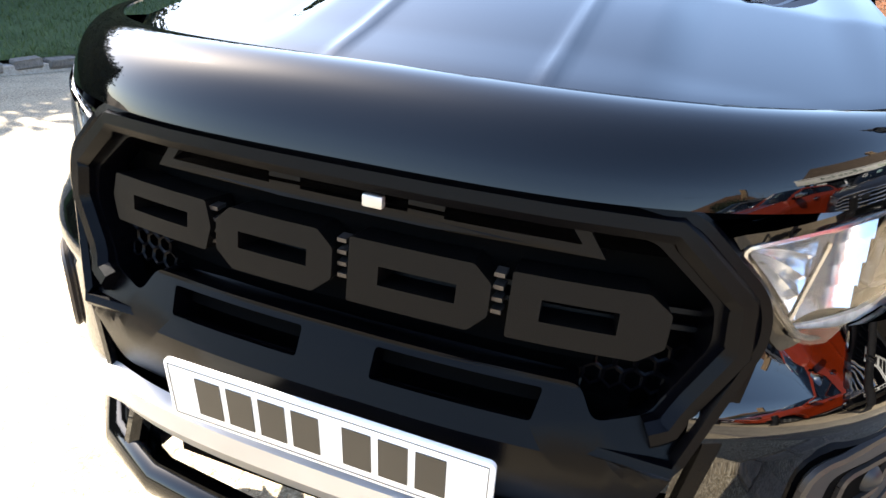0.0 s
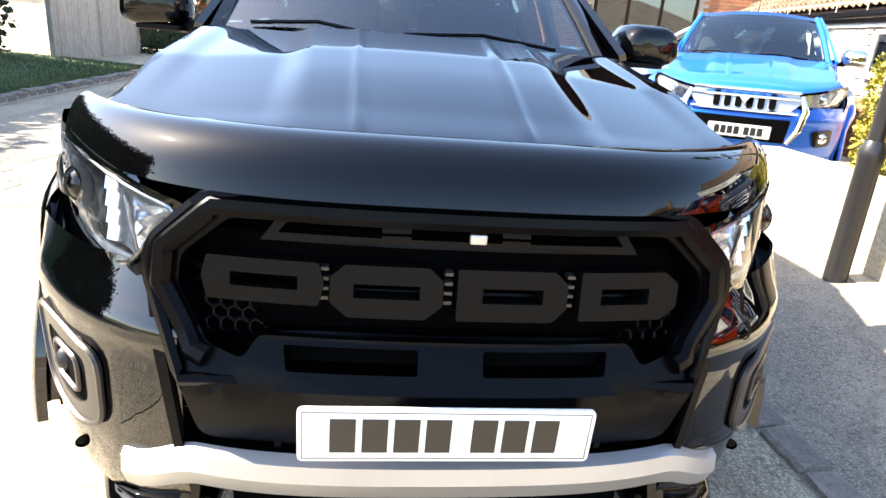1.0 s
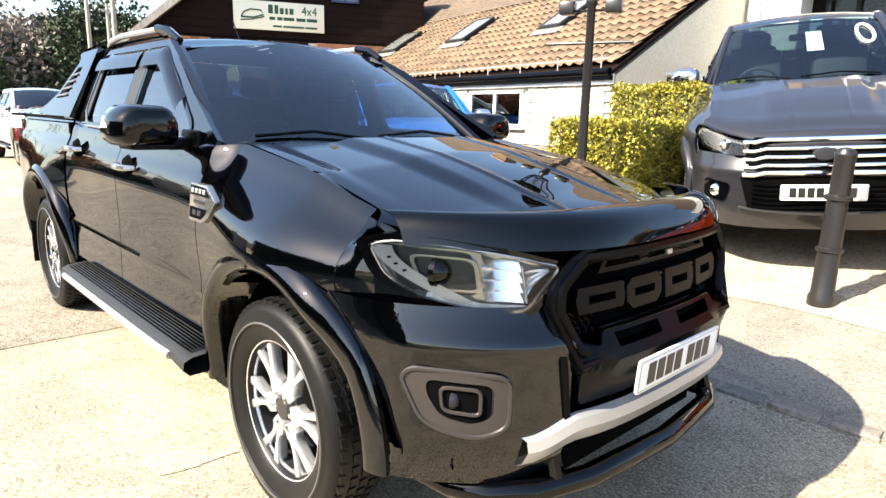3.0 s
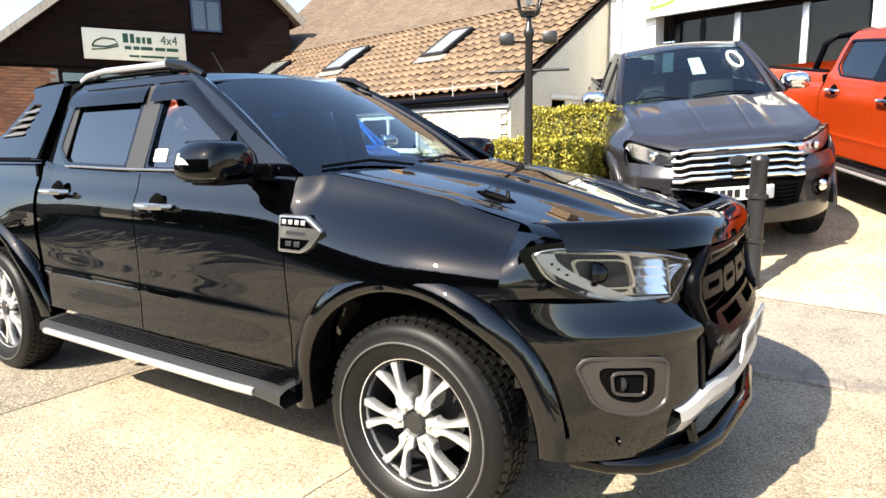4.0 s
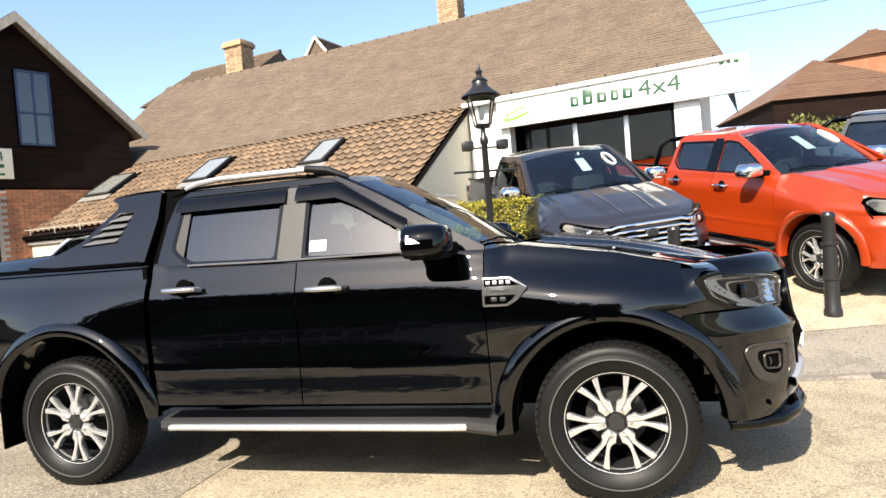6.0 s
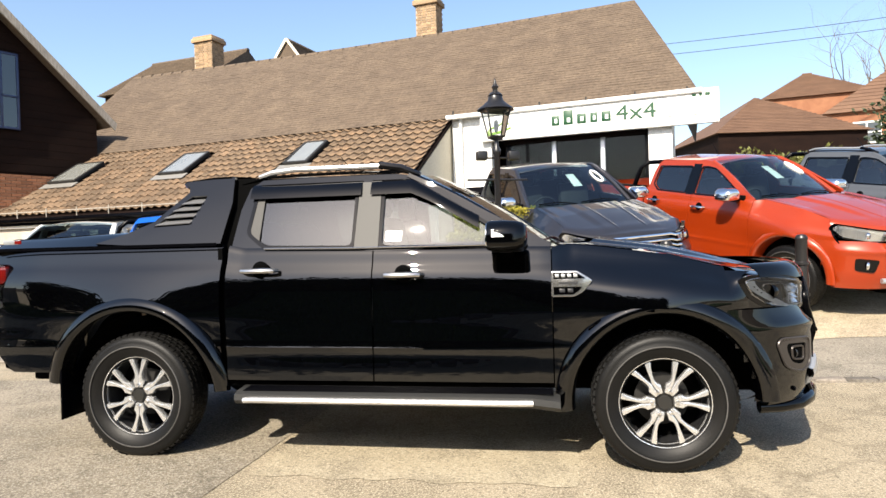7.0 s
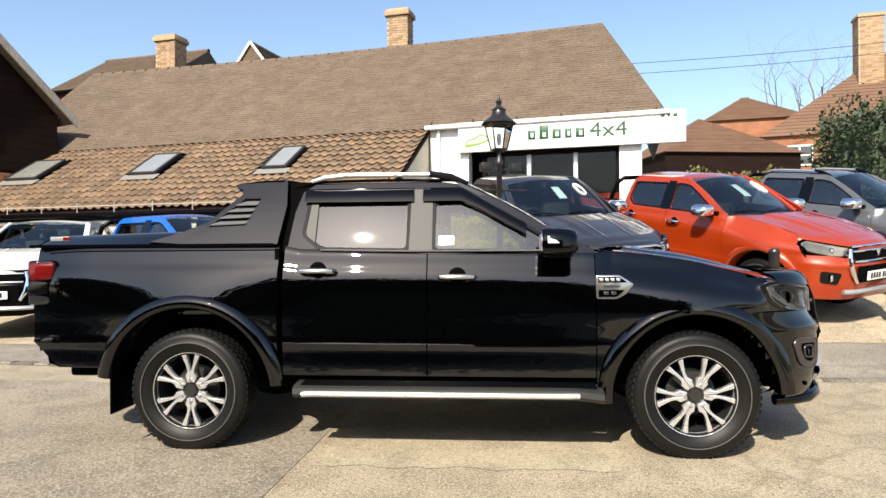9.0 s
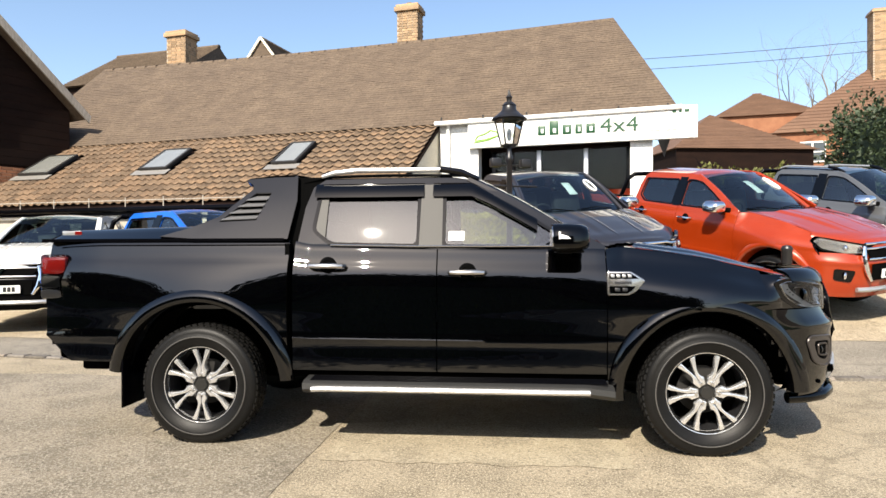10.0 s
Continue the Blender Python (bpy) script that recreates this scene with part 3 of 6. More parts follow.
def pickup(m, paint, label, style="lined", trim=CHROME, canopy=False, rails=False, hoop=True, sheet_at=None, group="parked pickups"):
    """A double-cab pickup. Its origin lies on the ground under the front axle; it faces +x."""
    car = thing("pickup_truck", m, label, "pickup truck", group)
    ptrim = PLASTIC if style == "blocky" else paint
    # sides
    for sgn in (-1, 1):
        side_panel("front_wing", car, -0.60, 0.62, sgn, paint, 60, edge=tight_edge if style == "blocky" else lamp_edge)
        d = side_panel("front_door", car, -1.66, -0.60, sgn, paint, 30, s0=0.04)
        e = side_panel("rear_door", car, -2.60, -1.66, sgn, paint, 46, s0=0.04)
        side_panel("bed_side", car, -4.33, -2.63, sgn, paint, 84)
        for door, hx, hz in ((d, -1.465, 1.125), (e, -2.365, 1.165)):
            part("door_handle", tube([(hx + dx, sgn * yy, hz) for dx, yy in ((-0.115, 0.888), (-0.10, 0.925), (-0.06, 0.935), (0.06, 0.935), (0.10, 0.925), (0.115, 0.888))], [0.012, 0.015, 0.017, 0.017, 0.015, 0.012], 8),
                     trim if style != "blocky" else SATINCHROME, door, "satin metal pull handle")
            # Raised near-black disc stands in for the shaded hand recess.
            part("handle_cup", lathe([(0.0, sgn * 0.9), (0.04, sgn * 0.899), (0.058, sgn * 0.875)], "y", 20, (hx, 0, hz)), SHADE_BLACK, door)
        # upper cab side
        outline = [(-2.585, 1.33), (-2.56, 1.55), (-2.52, 1.69), (-2.44, 1.745), (-1.60, 1.755), (-1.46, 1.735), (-1.24, 1.635), (-0.95, 1.475), (-0.60, 1.29), (-0.60, 1.268), (-1.62, 1.268), (-2.585, 1.295)]
        rear = rounded([(-2.475, 1.40), (-2.45, 1.645), (-1.80, 1.655), (-1.80, 1.305), (-2.36, 1.318)], 0.035)
        frnt = rounded([(-1.61, 1.30), (-1.61, 1.652), (-1.52, 1.655), (-1.37, 1.635), (-1.18, 1.535), (-0.88, 1.345), (-0.86, 1.29)], 0.035)
        part("cab_side", filled(outline, [rear, frnt], lambda x, z: cab_side(x, z, sgn), 0.028), paint, car, angle=50)
        part("rear_side_glass", filled(rear, [], lambda x, z: cab_side(x, z, sgn, 0.012), 0.0, 3), DARKGLASS, e, "dark privacy glass")
        part("front_side_glass", filled(frnt, [], lambda x, z: cab_side(x, z, sgn, 0.012), 0.0, 3), GLASS, d, "lightly tinted window")
        part("window_seal", filled(rounded([(-2.50, 1.392), (-2.47, 1.665), (-1.78, 1.675), (-1.78, 1.288), (-2.375, 1.298)], 0.04), [rear], lambda x, z: cab_side(x, z, sgn, -0.006), 0.008), GLOSSBLACK, e)
        part("window_seal", filled(rounded([(-1.63, 1.282), (-1.63, 1.67), (-1.52, 1.676), (-1.36, 1.654), (-1.165, 1.55), (-0.86, 1.355), (-0.83, 1.272)], 0.04), [frnt], lambda x, z: cab_side(x, z, sgn, -0.006), 0.008), GLOSSBLACK, d)
        part("door_pillar", filled([(-1.78, 1.285), (-1.775, 1.70), (-1.635, 1.70), (-1.63, 1.285)], [], lambda x, z: cab_side(x, z, sgn, -0.010), 0.010), GREYTRIM if style == "blocky" else GLOSSBLACK, d, "grey door pillar trim")
        if style == "blocky":
            part("quarter_trim", filled(rounded([(-2.485, 1.395), (-2.458, 1.65), (-2.405, 1.65), (-2.405, 1.33), (-2.43, 1.34)], 0.012), [], lambda x, z: cab_side(x, z, sgn, -0.002), 0.006), GREYTRIM, e, "grey window end trim")
            part("belt_strip", tube([cab_side(x, 1.288 + 0.010 * step(-1.7, -2.4, x), sgn, -0.014) for x in span(-2.36, -0.84, 12)], 0.006, 6), SATINCHROME, d, "thin bright belt strip")
            if sgn < 0:
                part("window_sticker", filled([(-1.59, 1.325), (-1.59, 1.385), (-1.49, 1.385), (-1.49, 1.325)], [], lambda x, z: cab_side(x, z, sgn, 0.008)), PLATEWHITE, d, "small white sticker")
        # mirror
        mshape = rounded([(0.875, 1.262), (0.875, 1.365), (0.915, 1.420), (1.075, 1.422), (1.130, 1.375), (1.138, 1.285), (1.085, 1.252)], 0.045)

        def mirror_loft(k, x, q, drop=0.0):
            y, z = mshape[k % len(mshape)]
            return (x, sgn * (1.0 + (y - 1.0) * q), 1.335 + (z - 1.335) * q - drop)
        rings = [(-0.945, 0.94), (-0.93, 1.0), (-0.85, 1.0), (-0.79, 0.95), (-0.75, 0.84), (-0.733, 0.66), (-0.728, 0.35), (-0.727, 0.02)]
        mir = part("door_mirror", sheet(lambda k, r: mirror_loft(k, *rings[r]), range(len(mshape) + 1), range(len(rings))), GLOSSBLACK if style == "blocky" else CHROME, d, "large door mirror housing", angle=60)
        if style == "blocky":
            # White patch painted in for the bright reflection on the mirror housing.
            part("mirror_glint", sheet(lambda a, z: (-0.915 + 0.085 * a, sgn * (1.1385 - 0.35 * (z - 1.335) - 0.012 * a ** 3), z - 0.014 * a * (z > 1.35)), span(0, 1, 6), (1.330, 1.345, 1.372)), PLATEWHITE, mir, "white patch standing in for a bright reflection")
            part("mirror_underside", prism(rounded([(-0.925, 0.89), (-0.925, 1.08), (-0.76, 1.07), (-0.75, 0.89)], 0.03), 2, 1.246, 1.268, 0.006, Matrix.Diagonal((1, sgn, 1, 1))), PLASTIC, mir)
        part("mirror_arm", add_box(box((-0.855, sgn * 0.865, 1.265), (0.10, 0.13, 0.050), 0.02), (-0.82, sgn * 0.815, 1.285), (0.17, 0.03, 0.075), 0.012), PLASTIC, mir)
        part("mirror_glass", prism([(1.0 + (y - 1.0) * 0.88, 1.335 + (z - 1.335) * 0.84) for y, z in mshape], 0, -0.950, -0.946, 0, Matrix.Diagonal((1, sgn, 1, 1))), CHROME, mir)
        # wheels and arches
        for ax in AXLES:
            wheel(car, ax, sgn, style == "dark")
            flare(car, ax, sgn, ARCH[ax] - 0.035, ARCH[ax] + 0.055, paint if style == "blocky" else ptrim, 2 if ax == 0.0 else 4, 186 if ax == 0.0 else 172)
        # step
        board = part("side_step", sheet(lambda u, k: (-2.50 + 1.93 * u, sgn * (0.84, 0.85, 0.965, 1.000, 1.005, 0.98, 0.85)[k], (0.40, 0.455, 0.445, 0.43, 0.395, 0.37, 0.37)[k] - 0.02 * step(0.9, 1.0, u)), span(0, 1, 12), range(7)), STEPGREY, car, "ribbed black running board")
        for k in range(7):
            part("rib", box((-1.535, sgn * (0.868 + 0.016 * k), 0.4535 - 0.0013 * k), (1.85, 0.008, 0.008), 0.002), MATT, board)
        part("step_edge", tube([(-2.44, sgn * 1.000, 0.395), (-2.38, sgn * 1.007, 0.40), (-0.85, sgn * 1.007, 0.40), (-0.72, sgn * 1.000, 0.40)], 0.018, 8), ALLOY, board, "bright metal edge strip")
        part("mud_flap", box((-3.74, sgn * 0.79, 0.40), (0.014, 0.27, 0.34), 0.004), MATT, car, "black rubber flap")
        # tail lamp
        lamp = part("tail_lamp", box((-4.262, sgn * 0.818, 1.09), (0.19, 0.105, 0.30), 0.02), CLEAR, car, "tall tail lamp")
        part("red_lens", box((-4.262, sgn * 0.818, 1.165), (0.18, 0.10, 0.12), 0.02), LAMPRED, lamp)
        part("lower_lens", box((-4.262, sgn * 0.818, 1.055), (0.18, 0.10, 0.085), 0.015), GREYTRIM, lamp)
        part("reversing_lens", box((-4.262, sgn * 0.818, 0.975), (0.18, 0.10, 0.06), 0.015), LOUVRE, lamp, "pale reversing lens")
        # roof rail
        if not rails:
            continue
        rail = part("roof_rail", tube([(-2.47, sgn * 0.63, 1.765), (-2.38, sgn * 0.635, 1.790), (-2.22, sgn * 0.635, 1.805), (-1.66, sgn * 0.625, 1.803)], [0.014, 0.018, 0.017, 0.017], 8), SILVER, car, "silver roof rail")
        part("rail_base", tube([(x, sgn * 0.632, 1.760 + 0.008 * math.sin(math.pi * (x + 2.47) / 1.0)) for x in span(-2.47, -1.50, 8)], 0.010, 6), GLOSSBLACK, rail)
        part("rail_foot", tube([(-1.66, sgn * 0.625, 1.808), (-1.52, sgn * 0.622, 1.785), (-1.40, sgn * 0.615, 1.735)], [0.022, 0.024, 0.018], 8), GLOSSBLACK, rail)
    # roof, screens
    part("roof", sheet(lambda x, v: (x, v * (0.626 - 0.04 * max(0.0, x + 1.7)), 1.752 + 0.048 * (1 - v * v) - 0.055 * step(-1.66, -1.30, x + 0.10 * v * v) - 0.03 * step(-2.45, -2.62, x)), span(-2.60, -1.36, 20), span(-1, 1, 24)), paint, car)

    def screen(u, v):
        return Vector((-0.50 - 0.86 * u - 0.17 * v * v * (1 - 0.35 * u), v * (0.735 - 0.145 * u), 1.262 + 0.478 * u + 0.03 * math.sin(math.pi * u) + 0.03 * u * (1 - v * v)))
    ws = part("windscreen", sheet(screen, span(0, 1, 10), span(-1, 1, 20)), SCREENGLASS, car, "raked tinted windscreen")
    for sgn in (-1, 1):
        part("screen_pillar", tube([screen(u, sgn * 1.0) + Vector((0.0, sgn * 0.025, -0.012)) for u in span(0, 1, 8)], 0.034, 8), paint, car)
    part("screen_surround", sheet(lambda v, k: screen(0.0, v) + Vector(((0.0, 0.10, 0.16)[k], 0, (-0.004, -0.012, -0.03)[k])), span(-1, 1, 20), range(3)), MATT, car)
    for y0, y1, z in ((0.55, -0.05, 0.0), (-0.12, -0.62, 0.0)):
        part("wiper", tube([screen(0.03, y0 / 0.735) + Vector((0.01, 0, 0.012)), screen(0.07, (y0 + y1) / 2 / 0.735) + Vector((0.01, 0, 0.02)), screen(0.05, y1 / 0.735) + Vector((0.01, 0, 0.012))], 0.008, 6), MATT, car)
    part("rear_window", sheet(lambda u, v: (-2.60 + 0.03 * u, v * (0.70 - 0.10 * u), 1.31 + 0.40 * u), (0, 1), (-1, 0, 1)), DARKGLASS, car)
    part("rear_cab_wall", box((-2.58, 0, 0.90), (0.03, 1.60, 0.84)), paint, car)
    # Dark plate added to close the view through the cab and bed gap.
    part("bed_front_wall", box((-2.645, 0, 0.90), (0.03, 1.70, 0.82)), SHADE_BLACK, car)
    # bonnet
    bon = part("bonnet", sheet(lambda u, v: (lambda y: (lambda x: (x, y, hood_z(x, y) - 0.055 * max(0, u - 0.93) / 0.07))((-0.56 + 0.30 * (1 - v * v)) * (1 - u) + hood_x(y) * u))(v * (0.80 - 0.066 * step(1.0, 0.8, u))), span(0, 1, 44), span(-1, 1, 128)), paint, car, "long bonnet with a raised centre", angle=60)
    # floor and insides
    part("underbody", add_box(add_box(box((-1.6, 0, 0.55), (4.9, 0.80, 0.40)), (-1.6, 0, 0.53), (1.95, 1.64, 0.14)), (-3.45, 0, 1.0), (1.70, 1.50, 0.04)), SHADE_BLACK, car)
    part("engine_bay", box((0.20, 0, 0.84), (0.92, 0.84, 0.42)), SHADE_BLACK, car)
    part("dashboard", add_box(add_box(box((-0.78, 0, 1.10), (0.42, 1.42, 0.28), 0.08), (-0.60, 0, 1.20), (0.34, 1.40, 0.07), 0.03), (-1.0, 0, 0.85), (0.6, 0.22, 0.3), 0.04), CABIN, car)
    ring = [(-1.06 + 0.07 * math.cos(t), -0.37 + 0.185 * math.sin(t), 1.19 + 0.17 * math.cos(t)) for t in span(0, 2 * math.pi, 24)]
    sw = part("steering_wheel", tube(ring, 0.015, 8, False), CABIN, car)
    part("steering_boss", add_tube(tube([(-1.06, -0.37, 1.19), (-0.90, -0.37, 1.10)], [0.06, 0.04], 10), [ring[6], (-1.06, -0.37, 1.19), ring[18]], 0.018, 6), CABIN, sw)
    for x in (-1.35, -2.25):
        for y in (-0.37, 0.37):
            seat(car, x, y)
    part("rear_view_mirror", box((-1.27, 0.0, 1.60), (0.03, 0.22, 0.06), 0.015), MATT, car)
    part("headlining", sheet(lambda x, v: (x, v * 0.57, 1.715), (-2.55, -1.45), (-1, 1)), CABIN, car)
    part("bulkhead", box((-0.52, 0, 0.90), (0.04, 1.5, 0.62)), SHADE_BLACK, car)
    # bed and rear
    part("tailgate", sheet(lambda v, k: ((-4.335, -4.35, -4.345, -4.30)[k], v * 0.78, (0.62, 0.80, 1.20, 1.325)[k]), span(-1, 1, 8), range(4)), paint, car)
    part("rear_bumper", sheet(lambda v, k: (-4.30 - (0.0, 0.085, 0.10, 0.085, 0.0)[k] + 0.16 * abs(v) ** 5, v * 0.84, (0.52, 0.55, 0.64, 0.70, 0.72)[k]), span(-1, 1, 24), range(5)), MATT, car, "dark rear bumper")
    part("tow_bar", add_box(box((-4.18, -0.50, 0.45), (0.20, 0.10, 0.09), 0.02), (-4.10, 0, 0.46), (0.08, 1.2, 0.09), 0.02), SHADE_BLACK, car)
    if canopy:
        deck = part("deck_cover", sheet(lambda x, v: (x, 0.84 * v, 1.335 + (0.075 + 0.02 * step(-4.3, -3.3, x)) * (1 - max(0, abs(v) - 0.82) / 0.18 * 0.9) * step(-4.36, -4.28, x)), span(-4.36, -2.66, 40), span(-1, 1, 40)), paint, car, "hard black load cover")
        part("cover_lip", sheet(lambda x, k: (x, 0.868 * (-1, -1)[k % 2], (1.325, 1.345)[k % 2]), (-4.34, -2.66), (0, 1)), MATT, deck)
        prof = [(-3.52, 1.36), (-3.31, 1.42), (-3.14, 1.49), (-2.935, 1.680), (-2.94, 1.712), (-2.99, 1.738), (-2.97, 1.757), (-2.88, 1.765), (-2.635, 1.775), (-2.615, 1.60), (-2.645, 1.34), (-3.3, 1.345)]
        hole = [(-3.13, 1.455), (-2.91, 1.655), (-2.80, 1.655), (-2.88, 1.465)]
        for sgn in (-1, 1):
            # Near-black strip added to stand for the shaded gap behind the cab.
            part("gap_filler", sheet(lambda k, z: ((-2.72, -2.42)[k], sgn * (0.79 if z < 1.33 else 0.785 - 0.42 * (z - 1.33)), z), (0, 1), (0.55, 1.33, 1.50, 1.765)), SHADE_BLACK, car)
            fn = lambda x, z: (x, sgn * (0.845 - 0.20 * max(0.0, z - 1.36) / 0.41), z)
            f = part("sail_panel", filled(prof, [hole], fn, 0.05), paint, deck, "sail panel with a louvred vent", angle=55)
            part("vent_back", filled([(-3.15, 1.44), (-2.905, 1.67), (-2.78, 1.67), (-2.86, 1.45)], [], lambda x, z: Vector(fn(x, z)) + Vector((0, -0.03 * sgn, 0))), SHADE_BLACK, f)
            # Slats are coloured grey to stand in for sky reflected in black paint.
            for k in range(4):
                t = 0.07 + 0.225 * k
                a, b = Vector((-3.13 + 0.22 * t, 1.455 + 0.20 * t)), Vector((-2.88 + 0.08 * t, 1.465 + 0.19 * t))
                c, e = Vector((-3.13 + 0.22 * (t + 0.15), 1.455 + 0.20 * (t + 0.15))), Vector((-2.88 + 0.08 * (t + 0.15), 1.465 + 0.19 * (t + 0.15)))
                edge_pts = [[Vector(fn(*q)) + Vector((0, o * sgn, 0)) for q in (p0, p1)] for p0, p1, o in ((a, b, 0.012), (c, e, -0.03))]
                part("louvre", sheet(lambda u, v: edge_pts[int(v)][int(u)], (0, 1), (0, 1), thick=0.004), LOUVRE, f, "slanted slat in grey that stands in for reflected sky")
        part("wing", sheet(lambda v, k: ((-2.66, -2.80, -2.97, -2.99, -2.94, -2.80, -2.66)[k], v * 0.655, (1.778, 1.775, 1.757, 1.745, 1.730, 1.715, 1.71)[k] + 0.03 * (1 - v * v)), span(-1, 1, 16), range(7)), paint, deck, "rear wing")
        b = part("badge", box((-4.14, -0.8465, 1.385), (0.13, 0.004, 0.028), 0.001, None), SILVER, deck, "small bright badge")
        part("red_mark", box((-4.09, -0.8490, 1.385), (0.05, 0.003, 0.022)), LAMPRED, b)
    else:
        part("bed_rail", add_tube(tube([(-4.30, -0.80, 1.335), (-2.66, -0.80, 1.335)], 0.025, 8), [(-4.30, 0.80, 1.335), (-2.66, 0.80, 1.335)], 0.025, 8), MATT, car)
        if hoop:
            part("sports_bar", tube([(-2.95, -0.78, 1.34), (-2.85, -0.74, 1.62), (-2.78, -0.66, 1.70), (-2.78, 0.66, 1.70), (-2.85, 0.74, 1.62), (-2.95, 0.78, 1.34)], 0.035, 10), MATT, car, "black sports bar")
    if sheet_at is not None:
        at = lambda u, v: screen(u, v) + Vector((-0.012, 0, -0.012))
        part("price_sheet", sheet(lambda u, v: at(u, v), (0.42, 0.58, 0.74), (sheet_at - 0.10, sheet_at, sheet_at + 0.10)), PLATEWHITE, car, "white price sheet behind the windscreen")
        mk = [at(0.62 + 0.16 * math.cos(q), 0.74 + 0.10 * math.sin(q)) + Vector((0.02, 0, 0.02)) for q in span(0, 2 * math.pi, 14)]
        part("window_mark", tube(mk, 0.014, 5, False), PLATEWHITE, car, "white painted ring mark")
    part("aerial", tube([(-2.0, 0.0, 1.80), (-2.12, 0.0, 1.96)], [0.006, 0.003], 5), MATT, car)
    return car


def number_plate(parent, x, z, tilt=0.0, bars=7):
    """A white plate whose characters are plain bars."""
    p = part("number_plate", prism(rounded([(-0.26, -0.0555), (0.26, -0.0555), (0.26, 0.0555), (-0.26, 0.0555)], 0.012), 0, 0, 0.008, 0.001, pose(x, 0, z, 0, tilt, 0)), PLATEWHITE, parent, "white plate with dark bars")
    y = -0.205
    for k in range(bars):
        w = 0.044
        part("bar", prism([(y, -0.035), (y + w, -0.035), (y + w, 0.035), (y, 0.035)], 0, 0.0085, 0.0095, 0, pose(x, 0, z, 0, tilt, 0)), INK, p)
        y += 0.055 + (0.026 if k == 3 else 0.0)
    for a, b in (((-0.252, -0.0485), (0.252, -0.0475)), ((-0.252, 0.0475), (0.252, 0.0485)), ((-0.2525, -0.048), (-0.2515, 0.048)), ((0.2515, -0.048), (0.2525, 0.048))):
        part("border_line", prism([a, (b[0], a[1]), b, (a[0], b[1])], 0, 0.0085, 0.0092, 0, pose(x, 0, z, 0, tilt, 0)), INK, p)
    return p


def skin(pts, parent, name, mat, fx, sgn=1, thick=0.0, holes=(), label="", angle=40, cuts=2):
    """A patch drawn in (y, z) and laid on the curved front; fx(y, z) gives x."""
    return part(name, filled([(sgn * y, z) for y, z in pts], [[(sgn * y, z) for y, z in h] for h in holes], lambda y, z: (fx(y, z), y, z), thick, cuts), mat, parent, label, angle=angle)


def face_x(y, z):
    """The front of the bumper and grille: leans back above, swells at the bumper."""
    lean = 0.0 if z < 0.78 else -0.10 * (z - 0.78) / 0.3
    tuck = -0.05 * max(0.0, (0.56 - z) / 0.2) ** 1.5
    return front_x(y, 0.945) + lean + tuck


def bumper_grid(us, zs, off=0.0):
    return sheet(lambda y, z: (face_x(y, z) + off, y, z), us, zs)


def wrap(sgn, y0, top):
    """The bumper from y0 round the corner to the wheel arch."""
    path = [(face_x, y) for y in span(y0, 0.84, 16)]

    def fn(k, z):
        if k < len(path):
            y = path[k][1]
            x = face_x(y, z) + 0.012 * step(0.84, 0.80, z) * step(0.74, 0.79, z) - 0.018 * step(0.80, 0.90, z)
        else:
            t = (k - len(path) + 1) / 7.0
            x0 = face_x(0.84, z) - 0.018 * step(0.80, 0.90, z)
            x, y = x0 + (0.28 - x0) * t, 0.84 + 0.062 * math.sin(t * math.pi / 2) - 0.03 * step(0.56, 0.40, z)
        return (x, sgn * y, z)
    ks = list(range(len(path) + 7))
    keep = lambda k, z: math.hypot(fn(int(k), z)[0], z - HUB_Z) > ARCH[0.0] - 0.02 or int(k) < len(path) - 1
    return sheet(fn, ks, span(0.37, top, 28), keep)


